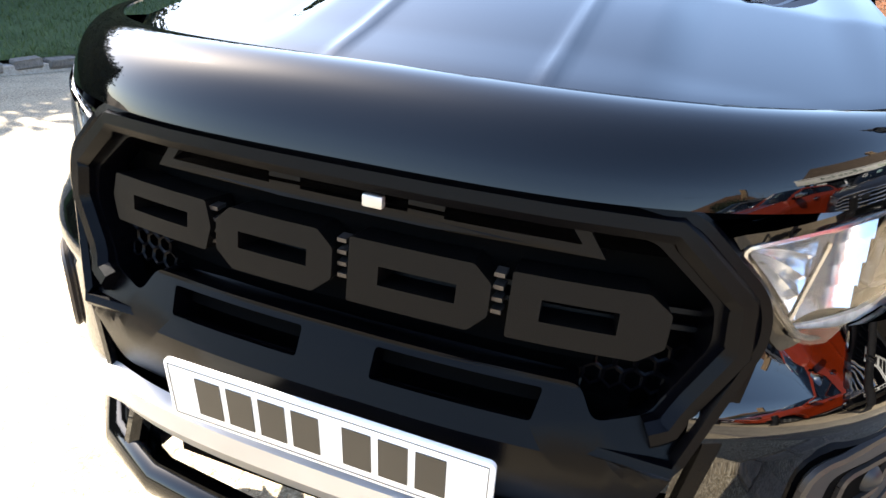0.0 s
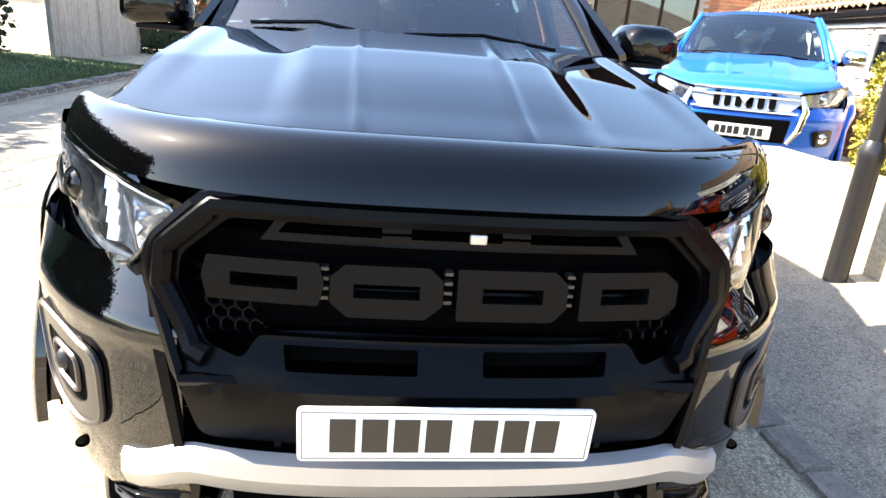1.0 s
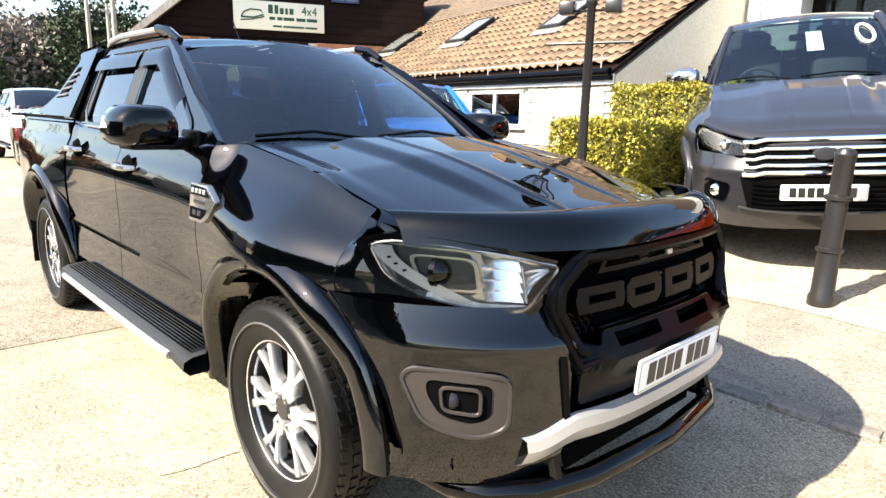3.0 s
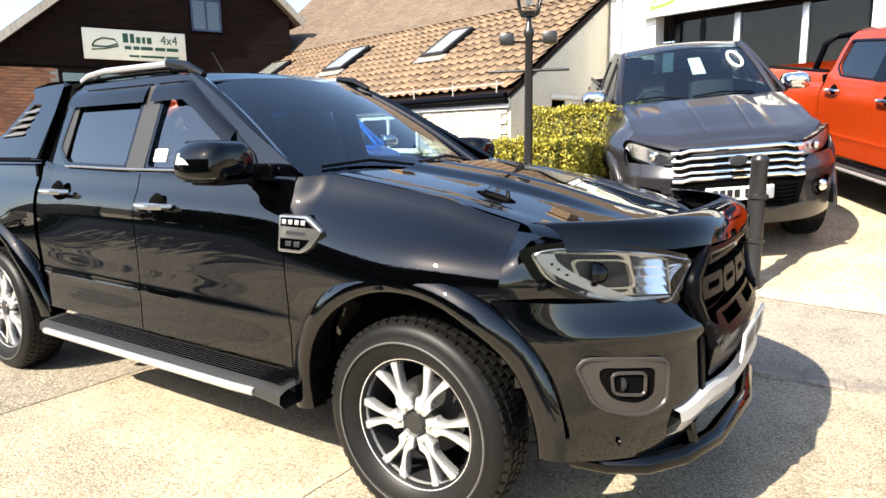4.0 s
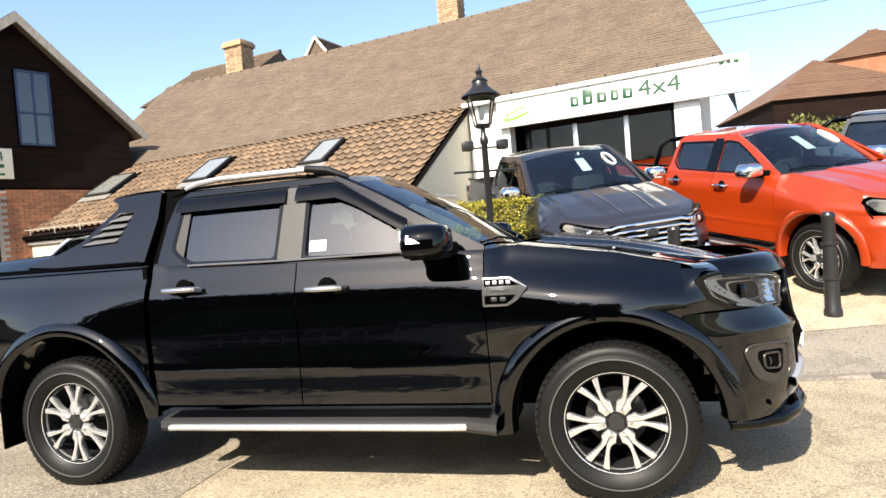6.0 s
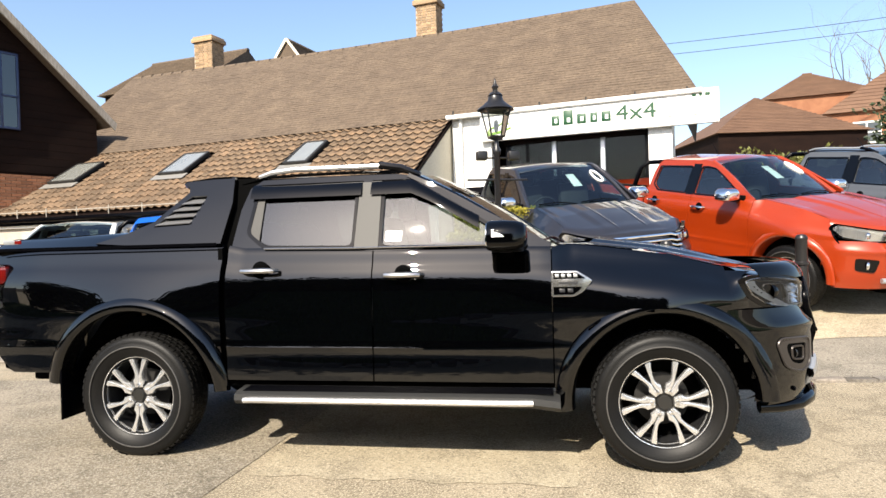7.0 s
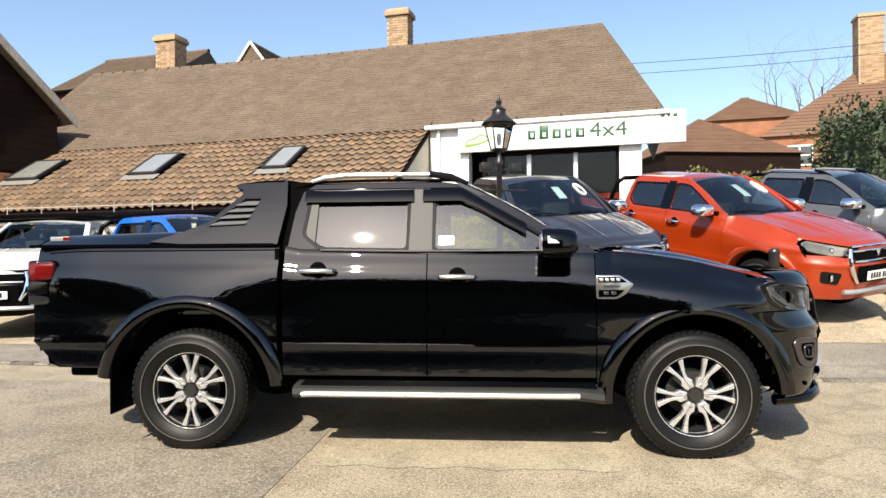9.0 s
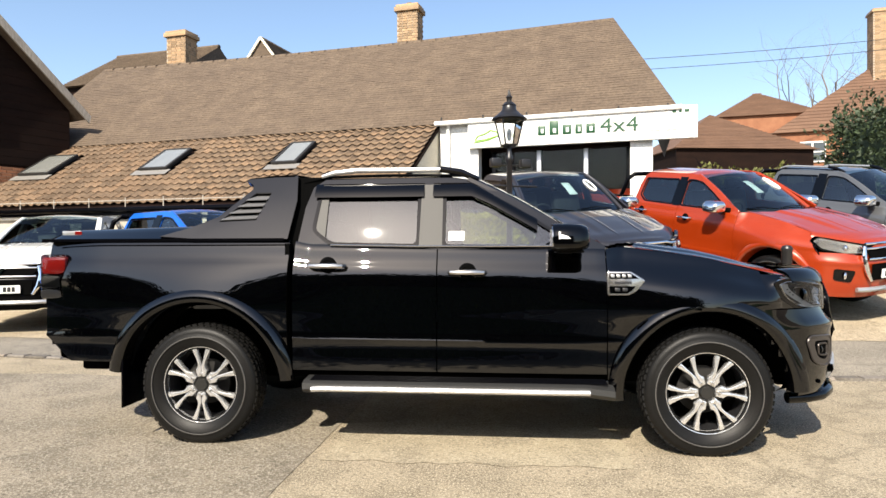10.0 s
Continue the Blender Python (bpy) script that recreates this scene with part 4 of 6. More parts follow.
def front_blocky(car, paint):
    """Front end with a bold black grille, block shapes and a light bar."""
    # bumper wings on both sides of the grille
    for sgn in (-1, 1):
        b = part("bumper_corner", wrap(sgn, 0.47, 0.897), paint, car, "glossy black bumper corner", angle=50)
        rim = rounded([(0.640, 0.715), (0.825, 0.730), (0.840, 0.70), (0.805, 0.565), (0.71, 0.530), (0.640, 0.565)], 0.04)
        hole = rounded([(0.675, 0.690), (0.80, 0.70), (0.80, 0.66), (0.775, 0.592), (0.715, 0.572), (0.675, 0.595)], 0.025)
        fog = skin(rim, b, "fog_surround", BRONZE, lambda y, z: face_x(y, z) + 0.010, sgn, 0.012, [hole], "titanium grey fog lamp bezel")
        part("bezel_rim", tube([(face_x(y, z) + 0.010, sgn * y, z) for y, z in rim + rim[:1]], 0.007, 6, False), BRONZE, fog)
        skin(hole, fog, "fog_pocket", SHADE_BLACK, lambda y, z: face_x(y, z) + 0.003, sgn)
        inner_ring = rounded([(0.700, 0.675), (0.775, 0.680), (0.770, 0.610), (0.700, 0.600)], 0.018)
        part("fog_ring", tube([(face_x(y, z) + 0.007, sgn * y, z) for y, z in inner_ring + inner_ring[:1]], 0.006, 6, False), BRONZE, fog)
        lx = face_x(0.75, 0.64) + 0.012
        part("fog_lamp", lathe([(0.0, 0.012), (0.014, 0.010), (0.024, 0.002), (0.028, -0.01)], "z", 20), DARKALLOY, fog, "small dark fog lamp").matrix_local = pose(lx - 0.010, sgn * 0.738, 0.64, 0, 90, -sgn * 25)
        part("sensor", lathe([(0.0, 0.0), (0.012, 0.0), (0.014, 0.006)], "z", 14), MATT, b).matrix_local = pose(face_x(0.74, 0.44) + 0.004, sgn * 0.74, 0.44, 0, 90, -sgn * 25)
        # headlamp
        hl = rounded([(0.470, 1.005), (0.60, 1.040), (0.72, 1.062), (0.80, 1.066), (0.835, 1.05), (0.815, 0.965), (0.76, 0.905), (0.66, 0.878), (0.578, 0.880)], 0.025)
        hx = lambda y, z: 0.845 - 0.43 * max(0.0, (abs(y) - 0.47) / 0.375) ** 1.75 - 0.10 * (z - 0.95) + 0.008
        # painted panels behind and below the lamp
        y_out = lambda z: lerp_table([(0.80, 0.825), (0.955, 0.825), (1.05, 0.845), (1.085, 0.832), (1.13, 0.775)], z)

        def behind(u, z):
            wing = Vector((0.354, side_at(0.354, (z - 0.46) / (lerp_table(BELT, 0.354) - 0.46))[0] - 0.002))
            rim_pt = Vector((hx(y_out(z), z) - 0.003, y_out(z)))
            mid = (wing + rim_pt) / 2 + Vector((0.010, 0.008))
            q = wing * (1 - u) ** 2 + mid * 2 * u * (1 - u) + rim_pt * u * u
            return (q.x, sgn * q.y, z)
        part("lamp_panel", sheet(behind, span(0, 1, 8), span(0.80, lerp_table(BELT, 0.354) - 0.022, 16)), paint, car, angle=60)
        z_top = lambda y: lerp_table([(0.45, 0.872), (0.555, 0.871), (0.66, 0.868), (0.77, 0.898), (0.83, 0.963)], y)
        part("lamp_sill", sheet(lambda y, v: (hx(y, 0.80 + (z_top(y) - 0.80) * v) - 0.003, sgn * y, 0.80 + (z_top(y) - 0.80) * v), span(0.47, 0.825, 16), span(0, 1, 6)), paint, car, angle=60)
        lamp = skin(hl, car, "headlamp", CLEAR, lambda y, z: hx(y, z) + 0.012, sgn, 0.0, label="clear projector headlamp in a dark bezel")
        skin(hl, lamp, "lamp_back", SATINCHROME, lambda y, z: hx(y, z) - 0.045, sgn)
        skin(rounded([(0.648, 0.915), (0.775, 0.925), (0.795, 1.045), (0.655, 1.035)], 0.02), lamp, "lamp_pocket", DARKALLOY, lambda y, z: hx(y, z) - 0.036, sgn)
        edge = rounded([(0.452, 1.012), (0.60, 1.055), (0.72, 1.078), (0.81, 1.082), (0.853, 1.06), (0.83, 0.955), (0.77, 0.89), (0.66, 0.860), (0.562, 0.862)], 0.03)
        skin(edge, lamp, "bezel", GLOSSBLACK, lambda y, z: hx(y, z) + 0.002, sgn, 0.05, [hl])
        part("lamp_rim", tube([(hx(0.655 + (y - 0.655) * 0.97, z) + 0.002, sgn * (0.655 + (y - 0.655) * 0.97), 0.97 + (z - 0.97) * 0.95) for y, z in hl + hl[:1]], 0.0042, 6, False), SATINCHROME, lamp, "thin bright rim")
        # silver strip along the outer end
        part("side_strip", sheet(lambda t, k: (lambda y, z: (hx(y, z) - 0.004, sgn * y, z))(0.70 + 0.125 * math.sin(t * math.pi / 2) - (0.0, 0.030)[k], 0.892 + 0.155 * t + (0.0, 0.014)[k] * (1 - t)), span(0, 1, 14), range(2)), SILVER, lamp, "satin silver strip with small slots")
        for t in (0.55, 0.66, 0.77):
            y, z = 0.685 + 0.125 * math.sin(t * math.pi / 2), 0.895 + 0.155 * t
            part("strip_slot", box((hx(y, z) + 0.001, sgn * y, z), (0.006, 0.012, 0.005)), SHADE_BLACK, lamp)
        # projector in its squared chrome frame
        sq = rounded([(0.650, 0.930), (0.755, 0.930), (0.772, 1.030), (0.662, 1.025)], 0.022)
        sqi = rounded([(0.657, 0.937), (0.749, 0.937), (0.765, 1.024), (0.668, 1.019)], 0.020)
        skin(sq, lamp, "projector_frame", SATINCHROME, lambda y, z: hx(y, z) - 0.008, sgn, 0.010, [sqi], "bright squared lamp frame")
        pr = part("projector", lathe([(0.0, 0.02), (0.018, 0.017), (0.032, 0.004), (0.037, -0.012), (0.042, -0.014), (0.044, -0.03)], "z", 24), GLOSSBLACK, lamp, "dark round lens")
        pr.matrix_local = pose(hx(0.71, 0.98) - 0.022, sgn * 0.71, 0.98, 0, 90, -sgn * 20)

        # stepped bright reflector between the projector and the grille
        def reflector(y, v):
            z0 = max(0.905, 0.893 + (0.578 - y) / 0.108 * 0.125)
            z1 = lerp_table([(0.47, 0.992), (0.60, 1.027), (0.65, 1.035)], y)
            z = z0 + max(0.004, z1 - z0) * v
            return (hx(y, z) - 0.012 - 0.016 * ((v * 3.999) % 1.0) - 0.020 * abs(math.sin((y - 0.49) / 0.078 * math.pi)), sgn * y, z)
        part("reflector", sheet(reflector, span(0.495, 0.642, 24), [q + d for q in (0, 0.25, 0.5, 0.75) for d in (0.001, 0.125, 0.249)]), LAMPBOWL, lamp, "stepped bright reflector", angle=25)
        part("reflector_divider", tube([(hx(0.568, z) - 0.008, sgn * (0.568 + 0.15 * (z - 0.95)), z) for z in (0.905, 0.95, 1.012)], 0.004, 6), SATINCHROME, lamp)
        skin([(0.575, 0.887), (0.66, 0.886), (0.748, 0.906), (0.744, 0.922), (0.655, 0.902), (0.566, 0.900)], lamp, "indicator", WHITE, lambda y, z: hx(y, z) - 0.008, sgn, 0.006, label="white lower light guide")
        # seam between grille and wing, bar below the lamp
        skin([(0.468, 0.55), (0.486, 0.55), (0.53, 0.86), (0.535, 0.90), (0.515, 0.90), (0.505, 0.85)], car, "seam_trim", MATT, lambda y, z: face_x(y, z) + 0.008, sgn, 0.012)
    # grille frame
    outer = rounded([(-0.425, 1.045), (0.425, 1.045), (0.525, 0.955), (0.535, 0.90), (0.465, 0.715), (0.44, 0.60), (-0.44, 0.60), (-0.465, 0.715), (-0.535, 0.90), (-0.525, 0.955)], 0.03)
    inner = rounded([(-0.385, 1.005), (0.385, 1.005), (0.468, 0.935), (0.475, 0.885), (0.425, 0.785), (0.36, 0.765), (0.335, 0.805), (-0.335, 0.805), (-0.36, 0.765), (-0.425, 0.785), (-0.475, 0.885), (-0.468, 0.935)], 0.015)
    slot_l = rounded([(-0.292, 0.792), (-0.058, 0.792), (-0.058, 0.752), (-0.285, 0.752)], 0.006)
    slot_r = [(-y, z) for y, z in slot_l]
    def gx(y, z):
        zx = 0.978 - 0.25 * (0.715 - z) if z < 0.715 else 0.978 - 0.55 * (z - 0.715) if z < 0.80 else 0.931 - 0.12 * (z - 0.80)
        return zx - 0.30 * abs(y) ** 2.6
    gr = skin(outer, car, "grille_frame", MATT, gx, 1, 0.05, [inner, slot_l, slot_r], "satin black grille frame", angle=30, cuts=4)
    part("grille_rim", tube([(gx(y, z) + 0.006, y, z) for y, z in [(o[0] * 0.985, o[1]) for o in outer[:] + outer[:1]] if z > 0.72], 0.012, 6), MATT, gr)
    ring = [(-0.420, 0.765), (-0.446, 0.775), (-0.503, 0.885), (-0.496, 0.948), (-0.408, 1.027), (0.408, 1.027), (0.496, 0.948), (0.503, 0.885), (0.446, 0.775), (0.420, 0.765)]
    part("grille_ring", tube([(gx(y, z) + 0.004, y, z) for a, b in zip(ring, ring[1:]) for y, z in ((a[0] + (b[0] - a[0]) * q / 6, a[1] + (b[1] - a[1]) * q / 6) for q in range(6))], 0.021, 8), MATT, gr)
    # Near-black sheets stand in for the shaded depth behind the grille.
    skin(outer, gr, "grille_back", SHADE_BLACK, lambda y, z: gx(y, z) - 0.13)
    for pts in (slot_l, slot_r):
        skin(pts, gr, "slot_back", SHADE_BLACK, lambda y, z: gx(y, z) - 0.045)
    # light bar with three slots at the top of the grille
    bar = [(-0.335, 0.968), (0.335, 0.968), (0.305, 1.01), (-0.305, 1.01)]
    holes = [[(-0.29, 1.002), (-0.13, 1.002), (-0.13, 0.983), (-0.305, 0.983)], [(-0.08, 1.002), (0.08, 1.002), (0.08, 0.983), (-0.08, 0.983)], [(0.13, 1.002), (0.29, 1.002), (0.305, 0.983), (0.13, 0.983)]]
    skin(bar, gr, "slotted_bar", PLASTIC, lambda y, z: gx(y, z) - 0.012, 1, 0.03, holes)
    part("camera_block", box((gx(0.03, 0.992) - 0.004, 0.035, 0.992), (0.012, 0.030, 0.018), 0.003), SILVER, gr, "small pale square block")
    # four big block shapes across the grille
    bx = lambda y, z: gx(y, z) - 0.002
    for pts, hs in ((((-0.425, 0.862), (-0.435, 0.90), (-0.425, 0.938), (-0.235, 0.938), (-0.225, 0.90), (-0.235, 0.862)), (((-0.385, 0.888), (-0.27, 0.888), (-0.27, 0.912), (-0.385, 0.912)),)),
                    (((-0.185, 0.845), (-0.215, 0.87), (-0.215, 0.915), (-0.19, 0.938), (-0.045, 0.938), (-0.02, 0.915), (-0.02, 0.87), (-0.05, 0.845)), (((-0.175, 0.88), (-0.06, 0.88), (-0.06, 0.905), (-0.175, 0.905)),)),
                    (((0.005, 0.845), (0.005, 0.938), (0.18, 0.938), (0.205, 0.915), (0.205, 0.87), (0.18, 0.845)), (((0.050, 0.878), (0.160, 0.878), (0.160, 0.905), (0.050, 0.905)),)),
                    (((0.23, 0.848), (0.23, 0.938), (0.395, 0.938), (0.425, 0.915), (0.425, 0.87), (0.395, 0.848)), (((0.27, 0.878), (0.365, 0.878), (0.365, 0.908), (0.27, 0.908)),))):
        skin(rounded(pts, 0.004), gr, "grille_block", PLASTIC, bx, 1, 0.055, hs, "dark grey block shape")
    for y in (-0.225, -0.010, 0.212):
        for k in range(4):
            part("rung", box((bx(y, 0.9) - 0.02, y, 0.872 + 0.018 * k), (0.02, 0.014, 0.006)), BRONZE, gr)
    for k, z in enumerate((0.872, 0.895)):
        part("grille_slat", tube([(gx(y, z) - 0.06, y, z) for y in span(-0.46, 0.46, 12)], 0.007, 6), MATT, gr)
    for sgn in (-1, 1):
        bm = bmesh.new()
        for i in range(5):
            for j in range(3):
                cy, cz = sgn * (0.345 + 0.026 * i + 0.013 * (j % 2)), 0.800 + 0.022 * j
                hexa = [(cy + 0.0135 * math.cos(a), cz + 0.0135 * math.sin(a)) for a in (math.pi / 6 + math.pi / 3 * q for q in range(6))]
                add_tube(bm, [(gx(y, z) - 0.04, y, z) for y, z in hexa + hexa[:1]], 0.0028, 4, False)
        part("honeycomb", bm, MATT, gr)
    number_plate(car, 0.990, 0.660, 4)
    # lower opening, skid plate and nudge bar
    part("lower_grille", sheet(lambda y, z: (face_x(y, z) - 0.05, y, z), span(-0.50, 0.50, 12), (0.42, 0.55, 0.62)), SHADE_BLACK, car)
    for y in (-0.30, 0.0, 0.30):
        part("grille_fin", box((0.925, y, 0.575), (0.02, 0.012, 0.08)), MATT, car)
    prof = [(-0.005, 0.585), (0.022, 0.577), (0.028, 0.545), (0.004, 0.500), (-0.05, 0.470)]
    sk = part("skid_plate", sheet(lambda y, k: (front_x(y, 0.945) + prof[k][0] + 0.016 - 0.06 * y * y, y, prof[k][1] - 0.055 * step(0.44, 0.60, abs(y))), span(-0.60, 0.60, 40), range(5)), SILVER, car, "silver curved skid trim", angle=25)
    for y in (-0.30, 0.30):
        part("sensor", lathe([(0.0, 0.0), (0.012, 0.0), (0.013, 0.008)], "z", 14), SILVER, sk).matrix_local = pose(front_x(y, 0.945) + 0.024, y, 0.56, 0, 90, 0)
    part("lower_valance", sheet(lambda y, k: (front_x(y, 0.945) - (0.02, 0.10, 0.30)[k], y, (0.475, 0.42, 0.37)[k]), span(-0.80, 0.80, 32), range(3)), MATT, car)
    nb = part("nudge_bar", tube([(0.54, -0.70, 0.325), (0.66, -0.69, 0.33), (0.77, -0.64, 0.335), (0.86, -0.54, 0.345), (0.93, -0.38, 0.36), (0.97, 0.0, 0.37), (0.93, 0.38, 0.36), (0.86, 0.54, 0.345), (0.77, 0.64, 0.335), (0.66, 0.69, 0.33), (0.54, 0.70, 0.325)], 0.036, 12), GLOSSBLACK, car, "black tubular nudge bar")
    for sgn in (-1, 1):
        part("bar_leg", tube([(0.89, sgn * 0.48, 0.355), (0.85, sgn * 0.47, 0.48)], 0.024, 8), GLOSSBLACK, nb)
        part("bar_bracket", box((0.72, sgn * 0.45, 0.39), (0.30, 0.03, 0.07), 0.01), MATT, nb)
    # smoked bonnet guard
    def gd(y, k):
        t = k / 8.0
        top = 1.150 - 0.012 * (abs(y) / 0.8) ** 2
        return (hood_x(y) - 0.085 + 0.125 * math.sin(t * 1.35), y * (1 + 0.012 * t), top + 0.012 * math.sin(t * 3.1) - 0.098 * t ** 1.5 + 0.01 * t * (abs(y) / 0.8) ** 2)
    part("bonnet_guard", sheet(gd, span(-0.775, 0.775, 56), range(9), thick=0.004), GLOSSBLACK, car, "smoked gloss wind deflector", angle=70)
    part("bonnet_nose", sheet(lambda y, k: (hood_x(y) + (-0.03, 0.004, -0.01)[k], y, (1.065, 1.055, 1.040)[k] - 0.0 * abs(y)), span(-0.70, 0.70, 40), range(3)), paint, car)
    # Near-black sheet stands in for shade under the bonnet's front edge.
    part("nose_gap", sheet(lambda y, k: (hood_x(y) - 0.045, y, (0.80, 1.10)[k] - 0.03 * abs(y)), span(-0.72, 0.72, 16), range(2)), SHADE_BLACK, car)
    for sgn in (-1, 1):
        lean = Matrix(((1, 0, 0, 0), (0, 1, -0.13 * sgn, (0.014 + 0.13 * 1.05) * sgn), (0, 0, 1, 0), (0, 0, 0, 1)))
        v = part("wing_vent", prism(rounded([(-0.605, 0.985), (-0.605, 1.130), (-0.46, 1.130), (-0.375, 1.075), (-0.43, 1.010), (-0.48, 0.985)], 0.012), 1, sgn * 0.886, sgn * 0.912, 0.004, lean), SATINCHROME, car, "bright edged wing vent")
        part("vent_opening", prism([(-0.592, 0.998), (-0.592, 1.040), (-0.435, 1.040), (-0.455, 1.018), (-0.485, 0.998)], 1, sgn * 0.9125, sgn * 0.914, 0, lean), GLOSSBLACK, v)
        part("vent_opening", prism([(-0.592, 1.086), (-0.592, 1.120), (-0.465, 1.120), (-0.415, 1.086)], 1, sgn * 0.9125, sgn * 0.914, 0, lean), GLOSSBLACK, v)
        for k in range(4):
            part("badge_mark", box((-0.572 + 0.034 * k, sgn * 0.9145, 1.103), (0.022, 0.003, 0.018), 0.001, lean), SILVER, v)
        for x in (-0.545, -0.50):
            part("vent_slat", box((x, sgn * 0.9145, 1.020), (0.030, 0.003, 0.020), 0.001, lean), DARKALLOY, v)
        part("vent_groove", box((-0.51, sgn * 0.9125, 1.062), (0.10, 0.003, 0.012), 0, lean), DARKALLOY, v)
        # wind deflectors over the door windows
        for xs in ((-2.50, -1.76), (-1.70, -1.02)):
            top = lambda x: 1.70 if x < -1.45 else 1.70 - 0.58 * (x + 1.45)
            part("window_deflector", sheet(lambda x, k: cab_side(x, top(x) + 0.012 - (0.0, 0.16, 0.40, 0.70, 1.0)[k] * (0.094 - 0.020 * step(-1.5, -1.3, x)), sgn, (-0.001, -0.014, -0.023, -0.027, -0.025)[k]), span(xs[0], xs[1], 16), range(5)), GLOSSBLACK, car, "smoked wind deflector", angle=60)


def front_plain(car, paint, style, bumper=None):
    """Front end for the parked trucks: chrome bars, or a shield of chrome with dark slots."""
    for sgn in (-1, 1):
        b = part("bumper", wrap(sgn, 0.0, 0.90), bumper or paint, car, "painted bumper", angle=50)
        hl = rounded([(0.44, 0.99), (0.60, 1.02), (0.80, 1.07), (0.83, 1.03), (0.78, 0.94), (0.62, 0.895), (0.44, 0.90)], 0.02)
        hx = lambda y, z: 0.87 - 0.40 * max(0.0, (abs(y) - 0.42) / 0.42) ** 1.75 - 0.10 * (z - 0.95)
        lamp = skin(hl, car, "headlamp", CLEAR, lambda y, z: hx(y, z) + 0.016, sgn, label="swept clear headlamp")
        skin(hl, lamp, "lamp_bowl", LAMPBOWL, lambda y, z: hx(y, z) - 0.02, sgn)
        skin(rounded([(0.425, 1.01), (0.60, 1.04), (0.82, 1.09), (0.85, 1.03), (0.79, 0.925), (0.62, 0.875), (0.425, 0.885)], 0.02), lamp, "bezel", GLOSSBLACK, hx, sgn, 0.04, [hl])
        pr = part("projector", lathe([(0.0, 0.02), (0.03, 0.01), (0.04, -0.01)], "z", 20), CHROME, lamp)
        pr.matrix_local = pose(hx(0.62, 0.96), sgn * 0.62, 0.96, 0, 90, -sgn * 20)
        part("lamp_gasket", tube([(x, sgn * (side_at(x, (z - 0.46) / (lerp_table(BELT, x) - 0.46))[0] - 0.004), z) for x, z in ((0.428 + 0.7 * (1.07 - q), q) for q in span(0.872, lerp_table(BELT, 0.425) - 0.012, 14))], 0.010, 8), MATT, lamp)
        fogr = rounded([(0.58, 0.70), (0.76, 0.72), (0.76, 0.58), (0.62, 0.56)], 0.03)
        fo = skin(fogr, b, "fog_pocket", GLOSSBLACK, lambda y, z: face_x(y, z) + 0.016, sgn, label="black fog lamp recess")
        fl = part("fog_lamp", lathe([(0.0, 0.012), (0.03, 0.010), (0.044, 0.0), (0.048, -0.01)], "z", 20), CHROME, fo, "round fog lamp")
        fl.matrix_local = pose(face_x(0.67, 0.64) + 0.02, sgn * 0.67, 0.64, 0, 90, -sgn * 20)
        part("bonnet_nose", sheet(lambda y, k: (hood_x(y) + (-0.02, 0.012, 0.0, -0.05)[k], y, hood_z(hood_x(y), y) - (0.0, 0.03, 0.075, 0.085)[k] - 0.03), [sgn * v for v in span(0, 0.80, 20)], range(4)), paint, car)
    g = lambda y, z: face_x(y, z) + 0.022
    if style == "barred":
        outer = rounded([(-0.44, 1.03), (0.44, 1.03), (0.50, 0.88), (0.42, 0.80), (-0.42, 0.80), (-0.50, 0.88)], 0.02)
        gr = skin(outer, car, "grille", SHADE_BLACK, g, label="chrome barred grille")
        for z, r in ((1.015, 0.016), (0.955, 0.014), (0.90, 0.014), (0.845, 0.014), (0.795, 0.018)):
            part("grille_bar", tube([(g(y, z) + 0.008, y, z - 0.02 * (abs(y) > 0.4)) for y in span(-0.50, 0.50, 14)], r, 8), CHROME, gr)
        em = part("emblem", lathe([(0.0, 0.02), (0.05, 0.018), (0.062, 0.0)], "z", 24), DARKALLOY, gr, "plain dark oval")
        em.matrix_local = pose(g(0, 0.915) + 0.012, 0, 0.915, 0, 82, 0) @ Matrix.Diagonal((0.75, 1.25, 1, 1))
        low = rounded([(-0.52, 0.76), (0.52, 0.76), (0.46, 0.52), (-0.46, 0.52)], 0.02)
        lg = skin(low, car, "lower_grille", SHADE_BLACK, g)
        for k in range(6):
            part("fin", tube([(g(y, 0.6) + 0.006, y, 0.545 + 0.034 * k) for y in span(-0.44, 0.44, 10)], 0.005, 5), MATT, lg)
        part("lower_trim", tube([(g(y, 0.50) + 0.005, y, 0.50 + 0.03 * (abs(y) / 0.5) ** 2) for y in span(-0.52, 0.52, 14)], 0.010, 6), DARKALLOY, car)
    else:
        outer = rounded([(-0.42, 1.02), (0.42, 1.02), (0.46, 0.93), (0.36, 0.83), (-0.36, 0.83), (-0.46, 0.93)], 0.02)
        gr = skin(outer, car, "grille", SHADE_BLACK if style == "shield" else SILVER, g, label="chrome edged grille")
        if style == "slots":
            for k in range(6):
                y = -0.23 + 0.092 * k
                skin(rounded([(y - 0.028, 0.99), (y + 0.028, 0.99), (y + 0.028, 0.86), (y - 0.028, 0.86)], 0.02), gr, "slot", SHADE_BLACK, lambda y, z: g(y, z) + 0.01, 1, 0.008)
        for z in (1.015, 0.96, 0.84):
            part("grille_bar", tube([(g(y, z) + 0.008, y, z) for y in span(-0.44, 0.44, 14)], 0.014, 8), CHROME, gr)
